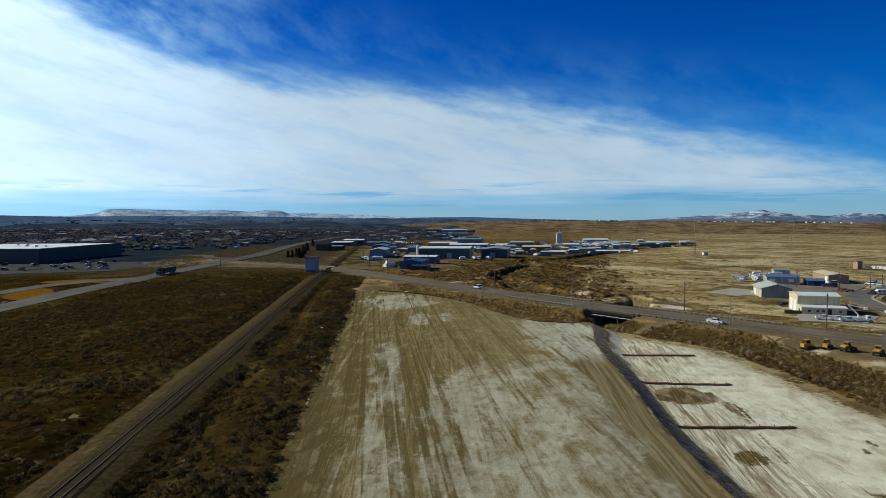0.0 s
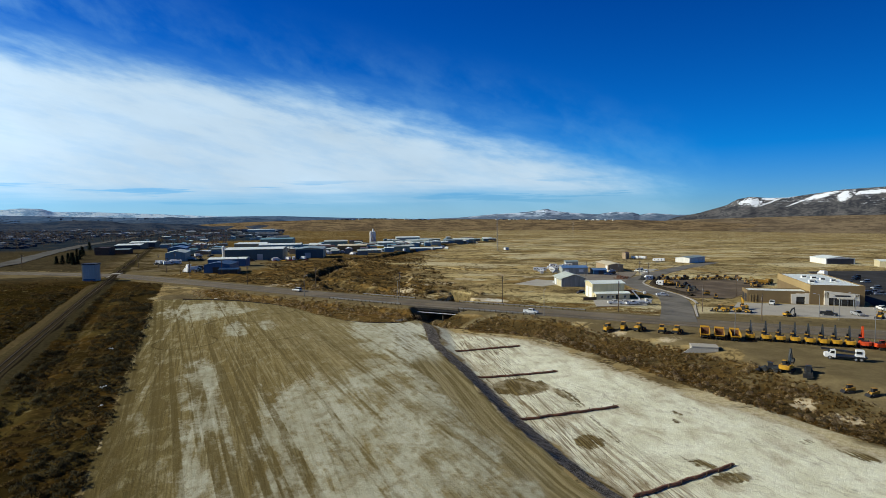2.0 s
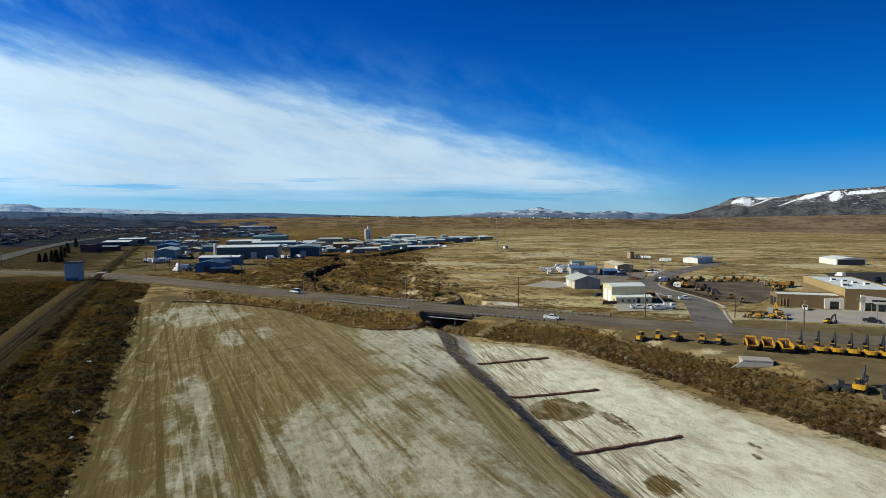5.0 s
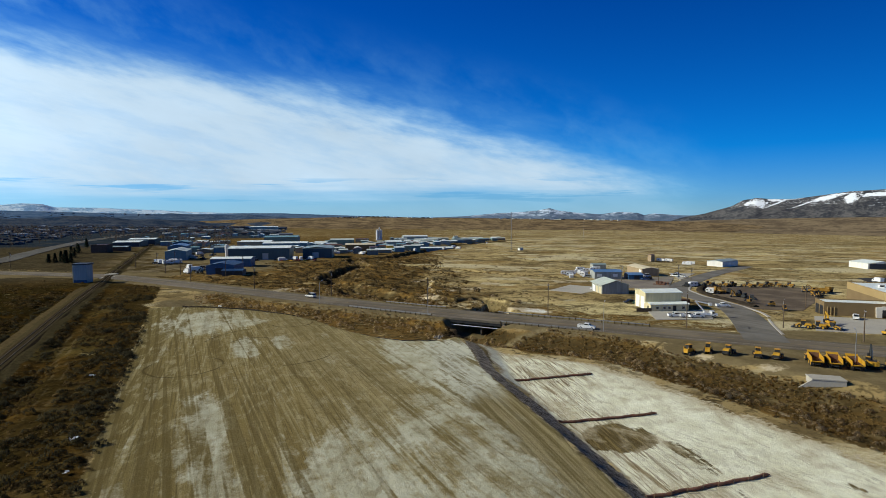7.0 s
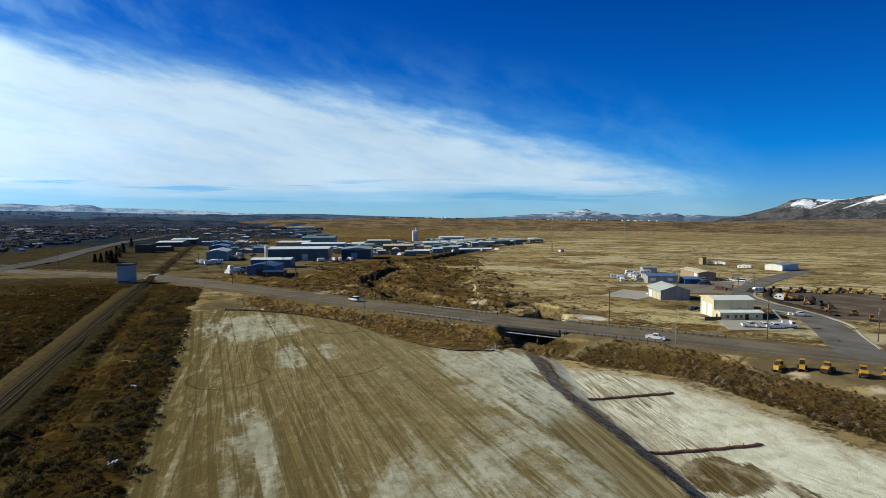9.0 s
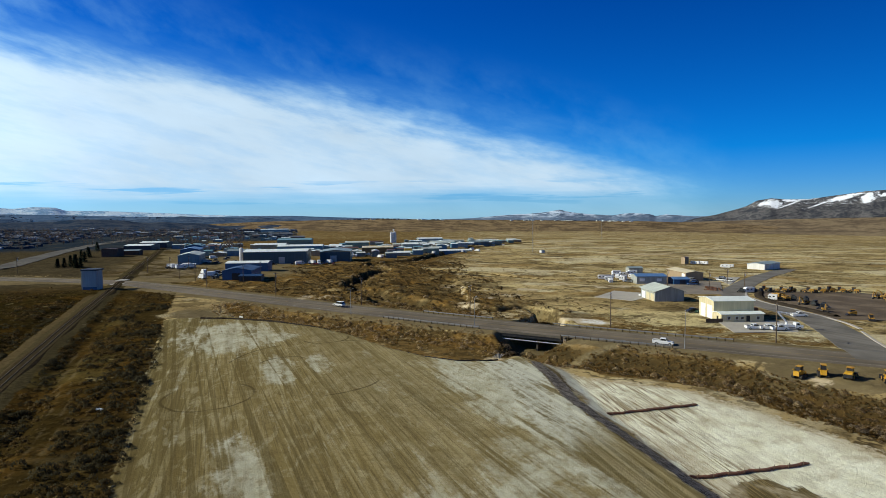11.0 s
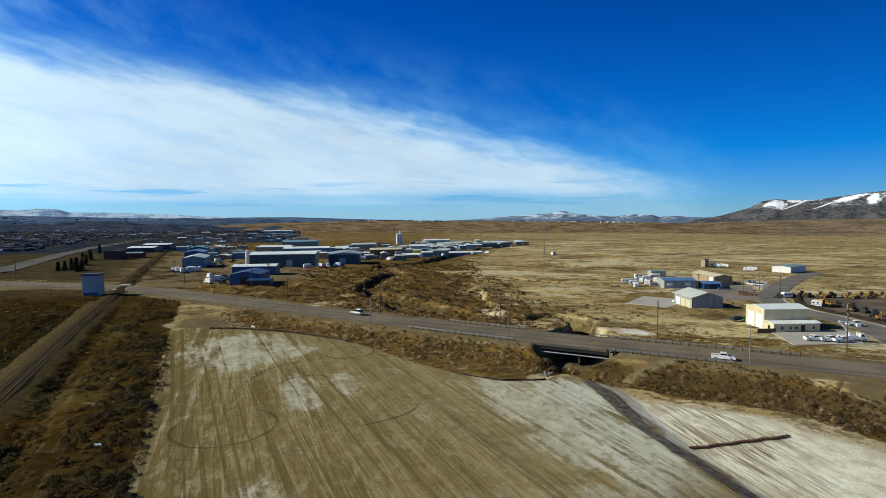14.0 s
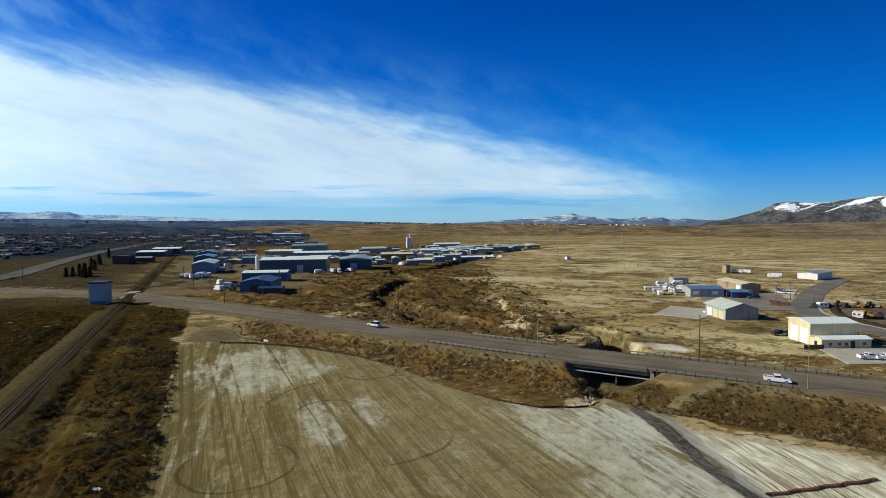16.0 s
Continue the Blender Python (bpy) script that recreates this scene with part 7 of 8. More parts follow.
RED2 = build_excavator("orange-red crawler excavator with its boom lowered", M_ORANGE, M_ORANGE, 0.72, False, "excavators in a row")
stand(RED2, [(155.2, 86.4, -120), (154.6, 83.0, -128)])
MINI = build_excavator("small yellow excavator with its boom lowered", M_YELLOW, M_GREYBOOM, 0.55, False, "small excavators")
stand(MINI, [(151.8, 81.0, -70), (182.9, 127.7, -100), (205.7, 106.9, -60)])
MINIY = build_excavator("yellow excavator with an arched yellow boom", M_YELLOW, M_YELLOW, 0.7, False, "small excavators")
stand(MINIY, [(182.0, 143.0, -40)], 0.15)
DUMP = build_dump_truck("yellow articulated dump truck parked tail out", M_YELLOW, "dump trucks in a row")
stand(DUMP, [(128.3, 115.7, -48), (130.6, 113.0, -50), (133.0, 110.2, -46)], 0.0, 0.78)
LOAD = build_loader("yellow wheel loader with a dark cab", M_YELLOW, "wheel loaders in a row")
stand(LOAD, [(118.2, 129.6, -70), (122.2, 124.9, -52), (124.7, 121.8, -64)], 0.05, 0.70)
LOADF = build_loader("yellow wheel loader on the forecourt", M_YELLOW, "loaders on the forecourt")
stand(LOADF, [(170.8, 144.2, 30), (173.2, 141.4, 35), (176.0, 139.0, 200)], 0.1, 0.72)
SKID = build_skid("yellow compact loader on tracks", M_YELLOW, "compact loaders")
stand(SKID, [(112.6, 136.3, -80), (115.8, 133.4, -55), (206.0, 112.0, 100), (216.5, 104.5, 60)])
SMALLM = build_skid("dusty yellow compact tracked machine", M_DULLYELLOW, "small machines in the yard")
stand(SMALLM, [(114.2, 71.8, 60), (115.6, 68.4, 70)], 0.0, 0.62)
DARKEXC = build_excavator("yellow excavator with its dark boom half raised", M_YELLOW, M_GREYBOOM, 0.75, True, "machines in the yard")
stand(DARKEXC, [(116.0, 85.0, -75)])
DOZER = build_loader("grey tractor loader beside the excavator", M_GREYBOOM, "machines in the yard")
stand(DOZER, [(114.0, 87.4, 30), (117.0, 81.2, 120)], 0.0, 0.62)
box_truck("white crane truck with a dark flat bed", M_WHITE, 135.4, 84.4, 38, load=crane_load, L=7.0)

# stored machines behind the fence
jit = random.Random(4)


def loose(spots, far=1.6):
    """Parked without much care."""
    return [(x + jit.uniform(-far, far), y + jit.uniform(-far, far), t + jit.uniform(-50, 50)) for x, y, t in spots]


YARD_L = build_loader("dusty yellow wheel loader in the storage yard", M_DULLYELLOW, "stored wheel loaders")
stand(YARD_L, loose([(258 + 5.2 * i, 226.5 - 2.0 * i, 30 + (i * 37 % 23)) for i in range(5)] + [(241.4 + 4.9 * i, 235.9 - 3.4 * i, 20 + (i * 29 % 31)) for i in range(3)] + [(252 + 5.6 * i, 191 + 0.7 * i, 140 + i * 9) for i in range(2)]), 0.1, 0.82)
YARD_D = build_dump_truck("dusty yellow dump truck in the storage yard", M_DULLYELLOW, "stored dump trucks")
stand(YARD_D, loose([(220.8, 215.5, 120), (264, 195, 60), (272, 195.5, 70)]), 0.1, 0.8)
YARD_E = build_excavator("dusty yellow excavator in the storage yard", M_DULLYELLOW, M_DULLYELLOW, 0.6, False, "stored excavators")
stand(YARD_E, loose([(264, 201, 100), (272, 202, 80), (217.2, 200.0, 130), (206, 186, 150)]), 0.1)
YARD_S = build_skid("dark compact machine in the storage yard", M_GREYBOOM, "stored compact machines")
stand(YARD_S, loose([(226 - 2.6 * i, 212 - 5.0 * i, 40 + i * 50) for i in range(5)] + [(229 + 4.2 * i, 238 - 2.0 * i, i * 70) for i in range(4)] + [(216, 196, 30), (211, 189, 10)]), 0.1, 0.85)
YARD_Y = build_skid("yellow compact machine in the storage yard", M_DULLYELLOW, "stored compact machines")
stand(YARD_Y, loose([(221.2, 209.5, 20), (204, 178, 80), (200, 170, 140), (226, 221, 70)]), 0.1, 0.85)
rv_trailer("white tank trailer in the storage yard", 231, 236, 70, 5.0)
rv_trailer("white tank trailer in the storage yard", 216, 214, 30, 4.0)

# concrete vault by the brush
v_ = thing("concrete_vault", "low lidded concrete vault with a dark panel in its open end", "vault", 113.2, 107.0, -40)
part("side_wall", Shape().box(0, 0, -0.6, 6.0, 0.3, 1.55), M_CONC, v_)
part("side_wall", Shape().box(0, 3.0, -0.6, 6.0, 3.3, 1.55), M_CONC, v_)
part("end_wall", Shape().box(0, 0.3, -0.6, 0.3, 3.0, 1.55), M_CONC, v_)
part("lid", Shape().box(-0.1, -0.1, 1.55, 6.1, 3.4, 1.78), M_CONC, v_, "pale concrete lid")
# shade inside the open end, put in as a solid dark panel
part("grate", Shape().box(5.7, 0.3, -0.4, 5.8, 3.0, 1.5), M_DARK, v_, "dark panel for the shade of the open end")
part("ramp_wall", Shape().prism([(0, -0.5), (-2.6, -0.4), (0, 1.5)], 0.02, 0.32, "y"), M_CONC, v_, "tapering wing wall")

# ---- fibre rolls across the basin ----
def fibre_roll(x0, y0, x1, y1):
    a = thing("erosion_roll", "rust-brown fibre erosion roll staked across the basin", "erosion roll", z=0.0, group="erosion rolls")
    n = 40
    s = Shape()
    rr = random.Random(int(y0))
    k = 9
    ang = math.atan2(y1 - y0, x1 - x0)
    for i in range(n + 1):
        t = i / n
        x, y = x0 + (x1 - x0) * t, y0 + (y1 - y0) * t
        o = 0.10 * math.sin(i * 0.7) + rr.uniform(-0.04, 0.04)
        x, y = x - math.sin(ang) * o, y + math.cos(ang) * o
        r = (0.23 + rr.uniform(-0.025, 0.025)) * (0.35 if i in (0, n) else 1.0)
        z = ground_z(x, y) + 0.20
        for j in range(k):
            b = 2 * math.pi * j / k
            s.v.append((x - math.sin(ang) * math.cos(b) * r, y + math.cos(ang) * math.cos(b) * r, z + math.sin(b) * r))
        if i:
            s.f += [((i - 1) * k + j, (i - 1) * k + (j + 1) % k, i * k + (j + 1) % k, i * k + j) for j in range(k)]
    s.f += [tuple(range(k)), tuple(n * k + j for j in range(k))]
    part("roll", s, M_RUST, a)
    me = Shape().box(-0.03, -0.03, -0.3, 0.03, 0.03, 0.95).mesh("stake", M_WOOD)
    for i in range(2, n, 5):
        x, y = x0 + (x1 - x0) * i / n, y0 + (y1 - y0) * i / n
        part("stake", me, None, a, "", pose(x + 0.35 * math.sin(ang), y - 0.35 * math.cos(ang), ground_z(x, y), 8, 0, 0))


fibre_roll(62.4, 137.4, 80.2, 133.8)
fibre_roll(56.5, 114.5, 75.0, 110.6)
fibre_roll(51.4, 89.8, 71.1, 87.2)
fibre_roll(50.0, 62.0, 69.3, 62.4)

# silt fence along the field's far edge
def silt_fence(pts, label):
    a = thing("silt_fence", label, "fence", z=0.0, kind="structure")
    s = Shape()
    line = np.array(pts, float)
    run = np.concatenate([[0], np.cumsum(np.hypot(*np.diff(line, axis=0).T))])
    me = Shape().box(-0.03, -0.03, -0.3, 0.03, 0.03, 0.9).mesh("stake", M_WOOD)
    prev = None
    for i, t in enumerate(np.arange(0, run[-1], 1.5)):
        x, y = float(np.interp(t, run, line[:, 0])), float(np.interp(t, run, line[:, 1]))
        z = ground_z(x, y)
        if i % 2 == 0:
            part("stake", me, None, a, "", pose(x, y, z))
        p = (x, y, z)
        if prev:
            sag = 0.05 * math.sin(i * 1.9)
            s.beam((prev[0], prev[1], prev[2] + 0.16 + sag), (x, y, z + 0.16 + sag), 0.03, 0.36)
        prev = p
    part("fabric", s, M_DARK, a, "sagging black fabric")


silt_fence([(7, 252.5), (18.7, 237), (30.0, 221), (35.2, 209), (40.2, 190.6), (45.2, 178.4), (50.2, 171.8), (56.5, 169.2), (59.5, 169.6)], "sagging black silt fence on short stakes")
pl = thing("plastic_sheet", "crumpled dull grey fabric sheet on the field edge", "sheet", 59.5, 169.5, 40)
sh = Shape()
rr = random.Random(3)
g = 8
sh.v = [(i * 0.55 + rr.uniform(-.1, .1), j * 0.28 + rr.uniform(-.1, .1), 0.25 + rr.uniform(0, 0.35)) for j in range(g) for i in range(g)]
sh.f = [(j * g + i, j * g + i + 1, (j + 1) * g + i + 1, (j + 1) * g + i) for j in range(g - 1) for i in range(g - 1)]
part("sheet", sh, M_CONC_DARK, pl)
sg = thing("notice_board", "small white notice board on two posts", "sign", 10.3, 253.0, -55)
for xx in (-0.8, 0.8):
    part("post", Shape().box(xx - 0.05, -0.05, -0.3, xx + 0.05, 0.05, 1.8), M_WOOD, sg)
part("board", Shape().box(-0.9, -0.1, 0.7, 0.9, -0.05, 1.9), M_WHITE, sg, "blank white board")

# ---- poles ----
for x, y, h in ((79.8, 224.1, 10.5), (108.1, 188.8, 11), (136.8, 158.0, 11), (52.5, 259.1, 10.5), (26.6, 295.7, 10), (1.0, 331.7, 10), (165.2, 146.8, 9.5), (165.1, 124.7, 9), (193.4, 95.8, 10)):
    utility_pole(x, y, h, True, 38)
for x, y in ((72.9, 207.7), (107.6, 161.4), (43.9, 241.2), (131.5, 109.0), (163.0, 92.0)):
    street_lamp(x, y, 8.5, 40)
for x, y in ((191.4, 122.6), (197.4, 121.5), (190.6, 116.0), (205.0, 119.0), (232, 146)):
    street_lamp(x, y, 7.5, 120, "forecourt lamps")
for x, y in ((214, 170), (240, 245), (252, 264), (214, 268), (222, 250)):
    utility_pole(x, y, 9.0, True, -40, group="poles by the shops")
for x, y in ((-99, 455), (-115, 395), (-30, 430), (-18, 428), (-8, 440), (30, 392), (18, 352), (-4, 372), (-12, 392)):
    utility_pole(x, y, 9.5, True, 10, group="poles near the crossing")
for x, y, h in ((335.6, 574.5, 44), (704, 896, 44)):
    a = thing("radio_mast", "slender lattice radio mast standing in rangeland", "mast", x, y, 20, group="radio masts")
    r = 0.45
    c3 = [(r * math.cos(2.094 * i), r * math.sin(2.094 * i)) for i in range(3)]
    for cx_, cy_ in c3:
        part("leg", Shape().tube((cx_, cy_, -0.5), (cx_, cy_, h), 0.10, 0.08, 5), M_STEEL, a)
    for i in range(0, int(h), 4):
        for (ax, ay), (bx, by) in zip(c3, c3[1:] + c3[:1]):
            part("brace", Shape().beam((ax, ay, i), (bx, by, i + 4), 0.05, 0.05), M_STEEL, a)
hall("mast_hut", "small pale hut beside the radio mast", 345, 571, 10, 5, 3.5, 2.6, 0.5, W_WHITE, R_GREY)
utility_pole(342, 583, 10, False, 0, group="poles in the range")

# ---- tower by the crossing ----
tw = hall("grain_tower", "tall weathered blue-grey metal clad tower", -50.0, 353.0, -20, 6.0, 5.2, 9.0, 0, W_TOWER, R_GREY, flat=True, category="tower", z=ground_z(-47, 356))
part("eave", Shape().box(-0.5, -0.5, 8.7, 6.5, 5.7, 9.4), W_DARK, tw, "dark overhanging roof edge")
part("lower_band", Shape().box(-0.05, -0.05, -0.5, 6.05, 0.0, 1.4), W_BLUE, tw, "darker blue lower band")
part("leg_shaft", Shape().box(-1.4, 1.5, -0.5, -0.02, 4.0, 8.4), W_GREY, tw, "grey side shaft")

# ---- rangeland buildings far right ----
hall("ranch_store", "long low white store with a blue end", 363, 322, 12, 24, 12, 4.2, 0.8, W_WHITE, R_GREY, doors=[("r", 2, 8, 0, 3.8, W_BLUE), ("f", 9, 4, 0, 3, M_WHITE), ("f", 16, 4, 0, 3, M_WHITE)])
hall("ranch_barn", "white barn with a long blue shed", 462, 276, -30, 22, 22, 4.6, 1.4, W_WHITE, R_WHITE, ridge_along="y", doors=[("f", 1, 20, 0, 4.3, W_DARK)])
hall("ranch_shed", "cream shed with a white roof", 461, 238, -50, 16, 14, 4.4, 1.0, W_CREAM, R_WHITE, doors=[("f", 8, 7, 0, 4.0, W_GREY)])
rb = hall("red_barn_store", "barn-red store with a steep roof", 352, 166, -48, 15, 14, 4.6, 3.2, W_RED, R_RUST, ridge_along="y")
part("round_sign", Shape().tube((11, -0.05, 6.0), (11, -0.14, 6.0), 1.3, n=16), M_YELLOW, rb, "yellow round sign")
for x, y, t in ((272, 150, 60), (276, 147, 60), (282, 152, 62), (292, 148, 60), (300, 160, 70), (330, 180, 70), (340, 190, 70), (352, 196, 70), (310, 178, 60), (290, 135, 70), (300, 132, 70)):
    car("dark car stored on the asphalt lot", M_BLACKP if (x % 3) else M_SILVER, x, y, t, "cars on the lot")
box_truck("white tank truck on the asphalt lot", M_WHITE, 268, 158, -60, L=7)
box_truck("white box truck on the asphalt lot", M_WHITE, 351, 214, -30, L=6)
for x, y, t in ((352, 345, 30), (358, 347, 30), (372, 381, 20), (366, 384, 20)):
    rv_trailer("white trailer parked on the range", x, y, t, 8.0, "trailers on the range")
hall("water_stack", "small dark tank house on the range", 357, 386, 0, 4, 4, 5.5, 0.5, W_TAN, R_RUST)

# ---- vehicles on the roads ----
pickup("white crew-cab pickup on the highway", M_WHITE, 88.5 + 17.5, 146.3 + 20.5, -141, z=float(road_z(near_line(ROAD, np.array([106.0]), np.array([167.0]))[1][0])), lift=0.11)
car("white car on the highway", M_WHITE, 44.0, 258.5, 32, lift=0.35)
semi_truck("dark semi truck on the bypass", -132.6, 347, 172, M_BLACKP)



# scraps of plastic caught in the brush
LITTER = [(-17.5, 167.5, 1.0), (-15.0, 132.6, 1.2), (-14.0, 121.0, 0.7)]


def litter(x, y, size, seed):
    a = thing("plastic_litter", "torn white plastic litter caught in dry brush", "litter", x, y, seed * 50, None, "plastic litter")
    r_ = random.Random(seed)
    s = Shape()
    k = 6
    s.v = [((i - 2.5) * 0.22 * size + r_.uniform(-.06, .06), (j - 2.5) * 0.13 * size + r_.uniform(-.05, .05), 0.2 + r_.uniform(0, 0.35) * size) for j in range(k) for i in range(k)]
    s.f = [(j * k + i, j * k + i + 1, (j + 1) * k + i + 1, (j + 1) * k + i) for j in range(k - 1) for i in range(k - 1)]
    part("sheet", s, M_WHITE, a)


for i, (x, y, size) in enumerate(LITTER):
    litter(x, y, size, i + 3)

# ---- works and sheds beyond the crossing ----
wh = hall("warehouse", "long cream warehouse with a white roof, front in shade", 28.0, 497.0, -17, 47, 26, 9.0, 1.2, W_WARE, R_WHITE,
     doors=[("f", 26, 4.5, 0, 5, M_SILVER), ("l", 3, 3, 0, 4, M_WHITE)])
# thin sheet over the cream wall; the front's shade is in its colour
part("front_shade_sheet", Shape().box(0.4, -0.035, 0.2, 46.6, 0.0, 8.7), W_FRONT_SHADE, wh, "dark blue-grey sheet in the front's shade tone")
wing_ = hall("warehouse_wing", "grey metal wing behind a cream end wall", 86.0, 500.0, -17, 24, 34, 8.0, 1.4, W_WARE, R_GREY, ridge_along="y", doors=[("f", 8, 5, 0, 5, M_SILVER)])
# same shade-toned sheet over the wing's front
part("front_shade_sheet", Shape().box(0.3, -0.035, 0.2, 23.7, 0.0, 7.7), W_FRONT_SHADE, wing_, "dark blue-grey sheet in the front's shade tone")
hall("blue_works", "dark blue metal workshop with an open porch", 9.0, 372.0, -20, 15, 20, 5.4, 1.4, W_BLUE, R_NAVY, ridge_along="y", doors=[("f", 5, 4, 0, 4, M_BLACKP)])
hall("blue_porch", "dark blue porch with a pale roof edge", 16.5, 361.0, -20, 11, 7, 3.0, 0.6, W_DARK, R_NAVY, doors=[("f", 1, 4.5, 0, 2.6, M_BLACKP), ("f", 6.5, 4.5, 0, 2.6, M_BLACKP)])
hall("store_shed", "long store shed with a white roof", 13.0, 433.0, -18, 26, 14, 5.2, 0.9, W_BLUE, R_WHITE, doors=[("f", 12, 5, 0, 4, M_SILVER)])
hall("pale_blue_hall", "pale blue metal hall with a pale roof", -16.0, 500.0, -8, 14.5, 30, 7.0, 1.6, W_DULLBLUE, R_PALE, ridge_along="y")
hall("blue_hall", "blue metal hall with a blue roof", -16.5, 575.0, -8, 15, 26, 7.5, 1.6, W_BLUE, R_BLUE, ridge_along="y")
hall("blue_hall", "blue metal hall with a blue roof", -14, 650.0, -8, 15, 26, 8.0, 1.6, W_BLUE, R_TEAL, ridge_along="y")
hall("white_roof_hall", "long low hall with a bright white roof", -76, 742, -14, 27, 30, 5.0, 1.2, W_DARK, R_WHITE)
hall("white_roof_hall", "low dark hall behind with a white roof", -66, 800, -14, 30, 24, 6.5, 1.2, W_DARK, R_WHITE)
hall("brick_store", "dark brick store with a flat roof", -80, 622, -14, 13, 14, 7.0, 0, W_BRICK, R_RUST, flat=True)
hall("brick_annex", "low brick annex beside the store", -66, 640, -14, 14, 10, 4.0, 0.8, W_BRICK, R_GREY)
hall("works_hall", "long works hall with a white roof", 52, 690, -16, 34, 24, 7.0, 1.2, W_WARE, R_WHITE)
hall("works_hall", "long works hall with a pale roof and columns", 72, 650, -16, 46, 24, 7.0, 1.2, W_DULLBLUE, R_WHITE)
hall("works_hall", "teal roofed works hall", 96, 840, -16, 46, 30, 8, 1.6, W_GREEN, R_TEAL)
hall("works_hall", "green works hall with a pale roof", 166, 740, -16, 30, 22, 7, 1.4, W_GREEN, R_PALE)
hall("works_hall", "brown works hall with a white roof", 152, 612, -16, 32, 22, 6.4, 1.2, W_BROWN, R_CREAM)
hall("orange_kiosk", "small orange and white hopper shed", 190, 588, -16, 7, 6, 6.2, 0.5, M_YELLOW, R_WHITE)
hall("works_hall", "plain white metal works hall", 228, 700, -16, 20, 18, 6, 1.2, W_OFFWHITE, R_WHITE)
hall("works_hall", "cream works hall with a pale roof", 300, 780, -16, 34, 20, 6, 1.2, W_WARE, R_PALE)
hall("works_hall", "long works hall with a pale roof", 236, 634, -16, 50, 14, 4.6, 1.0, W_DULLBLUE, R_WHITE)
hall("works_hall", "plain grey metal works hall", 372, 800, -16, 30, 18, 5.5, 1.2, W_DULLGREY, R_GREY)
hall("works_hall", "pale works hall with a white roof", 320, 880, -16, 40, 22, 8.0, 1.4, W_OFFWHITE, R_WHITE)
hall("far_hall", "long far hall with a white roof", 178, 1880, -10, 85, 30, 9, 1.5, W_OFFWHITE, R_WHITE)
for i in range(6):
    rv_trailer("white cargo trailer backed in a row", 113 + 2.6 * i + 4, 560 - 1.0 * i, -12, 9.0, "cargo trailers at the works")
sl = thing("cement_silo", "pale twin cement silo tower", "silo", 292, 922, 0, group="")
for xx in (-3.0, 3.0):
    part("drum", Shape().tube((xx, 0, -1), (xx, 0, 17.0), 2.4, n=16).tube((xx, 0, 17.0), (xx, 0, 18.4), 2.4, 0.6, 16), M_WHITE, sl)
part("elevator_leg", Shape().box(-0.9, -3.4, -1, 0.9, -1.8, 22.5), M_WHITE, sl)
part("catwalk", Shape().box(-6.0, -1.2, 17.2, 6.0, 1.2, 17.5), M_STEEL, sl)
st2 = thing("storage_tank", "tall pale storage tank beside the warehouse", "tank", 29, 527, 0)
part("drum", Shape().tube((0, 0, -1), (0, 0, 10.0), 1.5, n=16), M_WHITE, st2)
part("cap", Shape().tube((0, 0, 10.0), (0, 0, 10.8), 1.5, 0.3, 16), M_WHITE, st2)

# small sheds, containers and vehicles about the works
rng = random.Random(21)
WALLS, ROOFS = [W_OFFWHITE, W_DULLGREY, W_TAN, W_WARE, W_DULLBLUE, W_GREEN], [R_WHITE, R_GREY, R_TEAL, R_PALE, R_RUST, R_WHITE]
zones_w = [(-30, 30, 700, 860, 10), (40, 150, 600, 760, 12), (-10, 60, 560, 660, 8), (-60, 150, 900, 1300, 22)]
shed_spots = [(rng.uniform(x0, x1), rng.uniform(y0, y1)) for x0, x1, y0, y1, n in zones_w for _ in range(n)]
# a crowd of sheds follows the far bank of the creek
for _ in range(120):
    s_ = rng.uniform(float(CREEK_RUN[18]) + 60, float(CREEK_RUN[22]) - 20)
    cx_, cy_ = float(np.interp(s_, CREEK_RUN, CREEK[:, 0])), float(np.interp(s_, CREEK_RUN, CREEK[:, 1]))
    off = rng.uniform(16, 60 + 130 * rng.random())
    shed_spots.append((cx_ - 0.72 * off, cy_ + 0.69 * off))
for x, y in shed_spots:
    k = rng.randrange(6)
    hall("small_shed", "small metal shed at the works", x, y, -16 + rng.choice((0, 0, 90)), rng.uniform(8, 20), rng.uniform(6, 12), rng.uniform(2.8, 5.2), rng.uniform(0.5, 1.2), WALLS[k], ROOFS[rng.randrange(6)], group="small sheds at the works")
TRUCK = box_truck("white truck parked at the works", M_WHITE, 20, 470, 30, "trucks at the works", 5.5)
DTRUCK = pickup("dark pickup parked at the works", M_BLACKP, 20, 478, 30, "pickups at the works")
for i in range(150):
    near_creek = rng.choice(shed_spots[52:])
    x, y = (near_creek[0] + rng.uniform(-18, 18), near_creek[1] - rng.uniform(4, 16)) if i > 80 else rng.choice(((rng.uniform(-2, 24), rng.uniform(505, 590)), (rng.uniform(-22, -4), rng.uniform(455, 492)), (rng.uniform(30, 90), rng.uniform(464, 482)), (rng.uniform(120, 300), rng.uniform(560, 640)), (rng.uniform(-4, 10), rng.uniform(372, 420)), (rng.uniform(60, 140), rng.uniform(585, 680))))
    copy_thing(rng.choice((TRUCK, DTRUCK)), pose(x, y, ground_z(x, y) + 0.1, 0, 0, rng.uniform(0, 360)))
for i in range(5):
    single("pipe_rack", Shape().box(-0.2, -3, 0, 0.2, 3, 1.0).box(-1.5, -0.2, 0.8, 1.5, 0.2, 1.0), M_YELLOW if i % 2 else M_REDP, "painted steel rack outside the warehouse", "rack",
           pose(64 + 6 * i, 470 - 2 * i, ground_z(64 + 6 * i, 470 - 2 * i), 0, 0, 40 * i), "racks at the works")

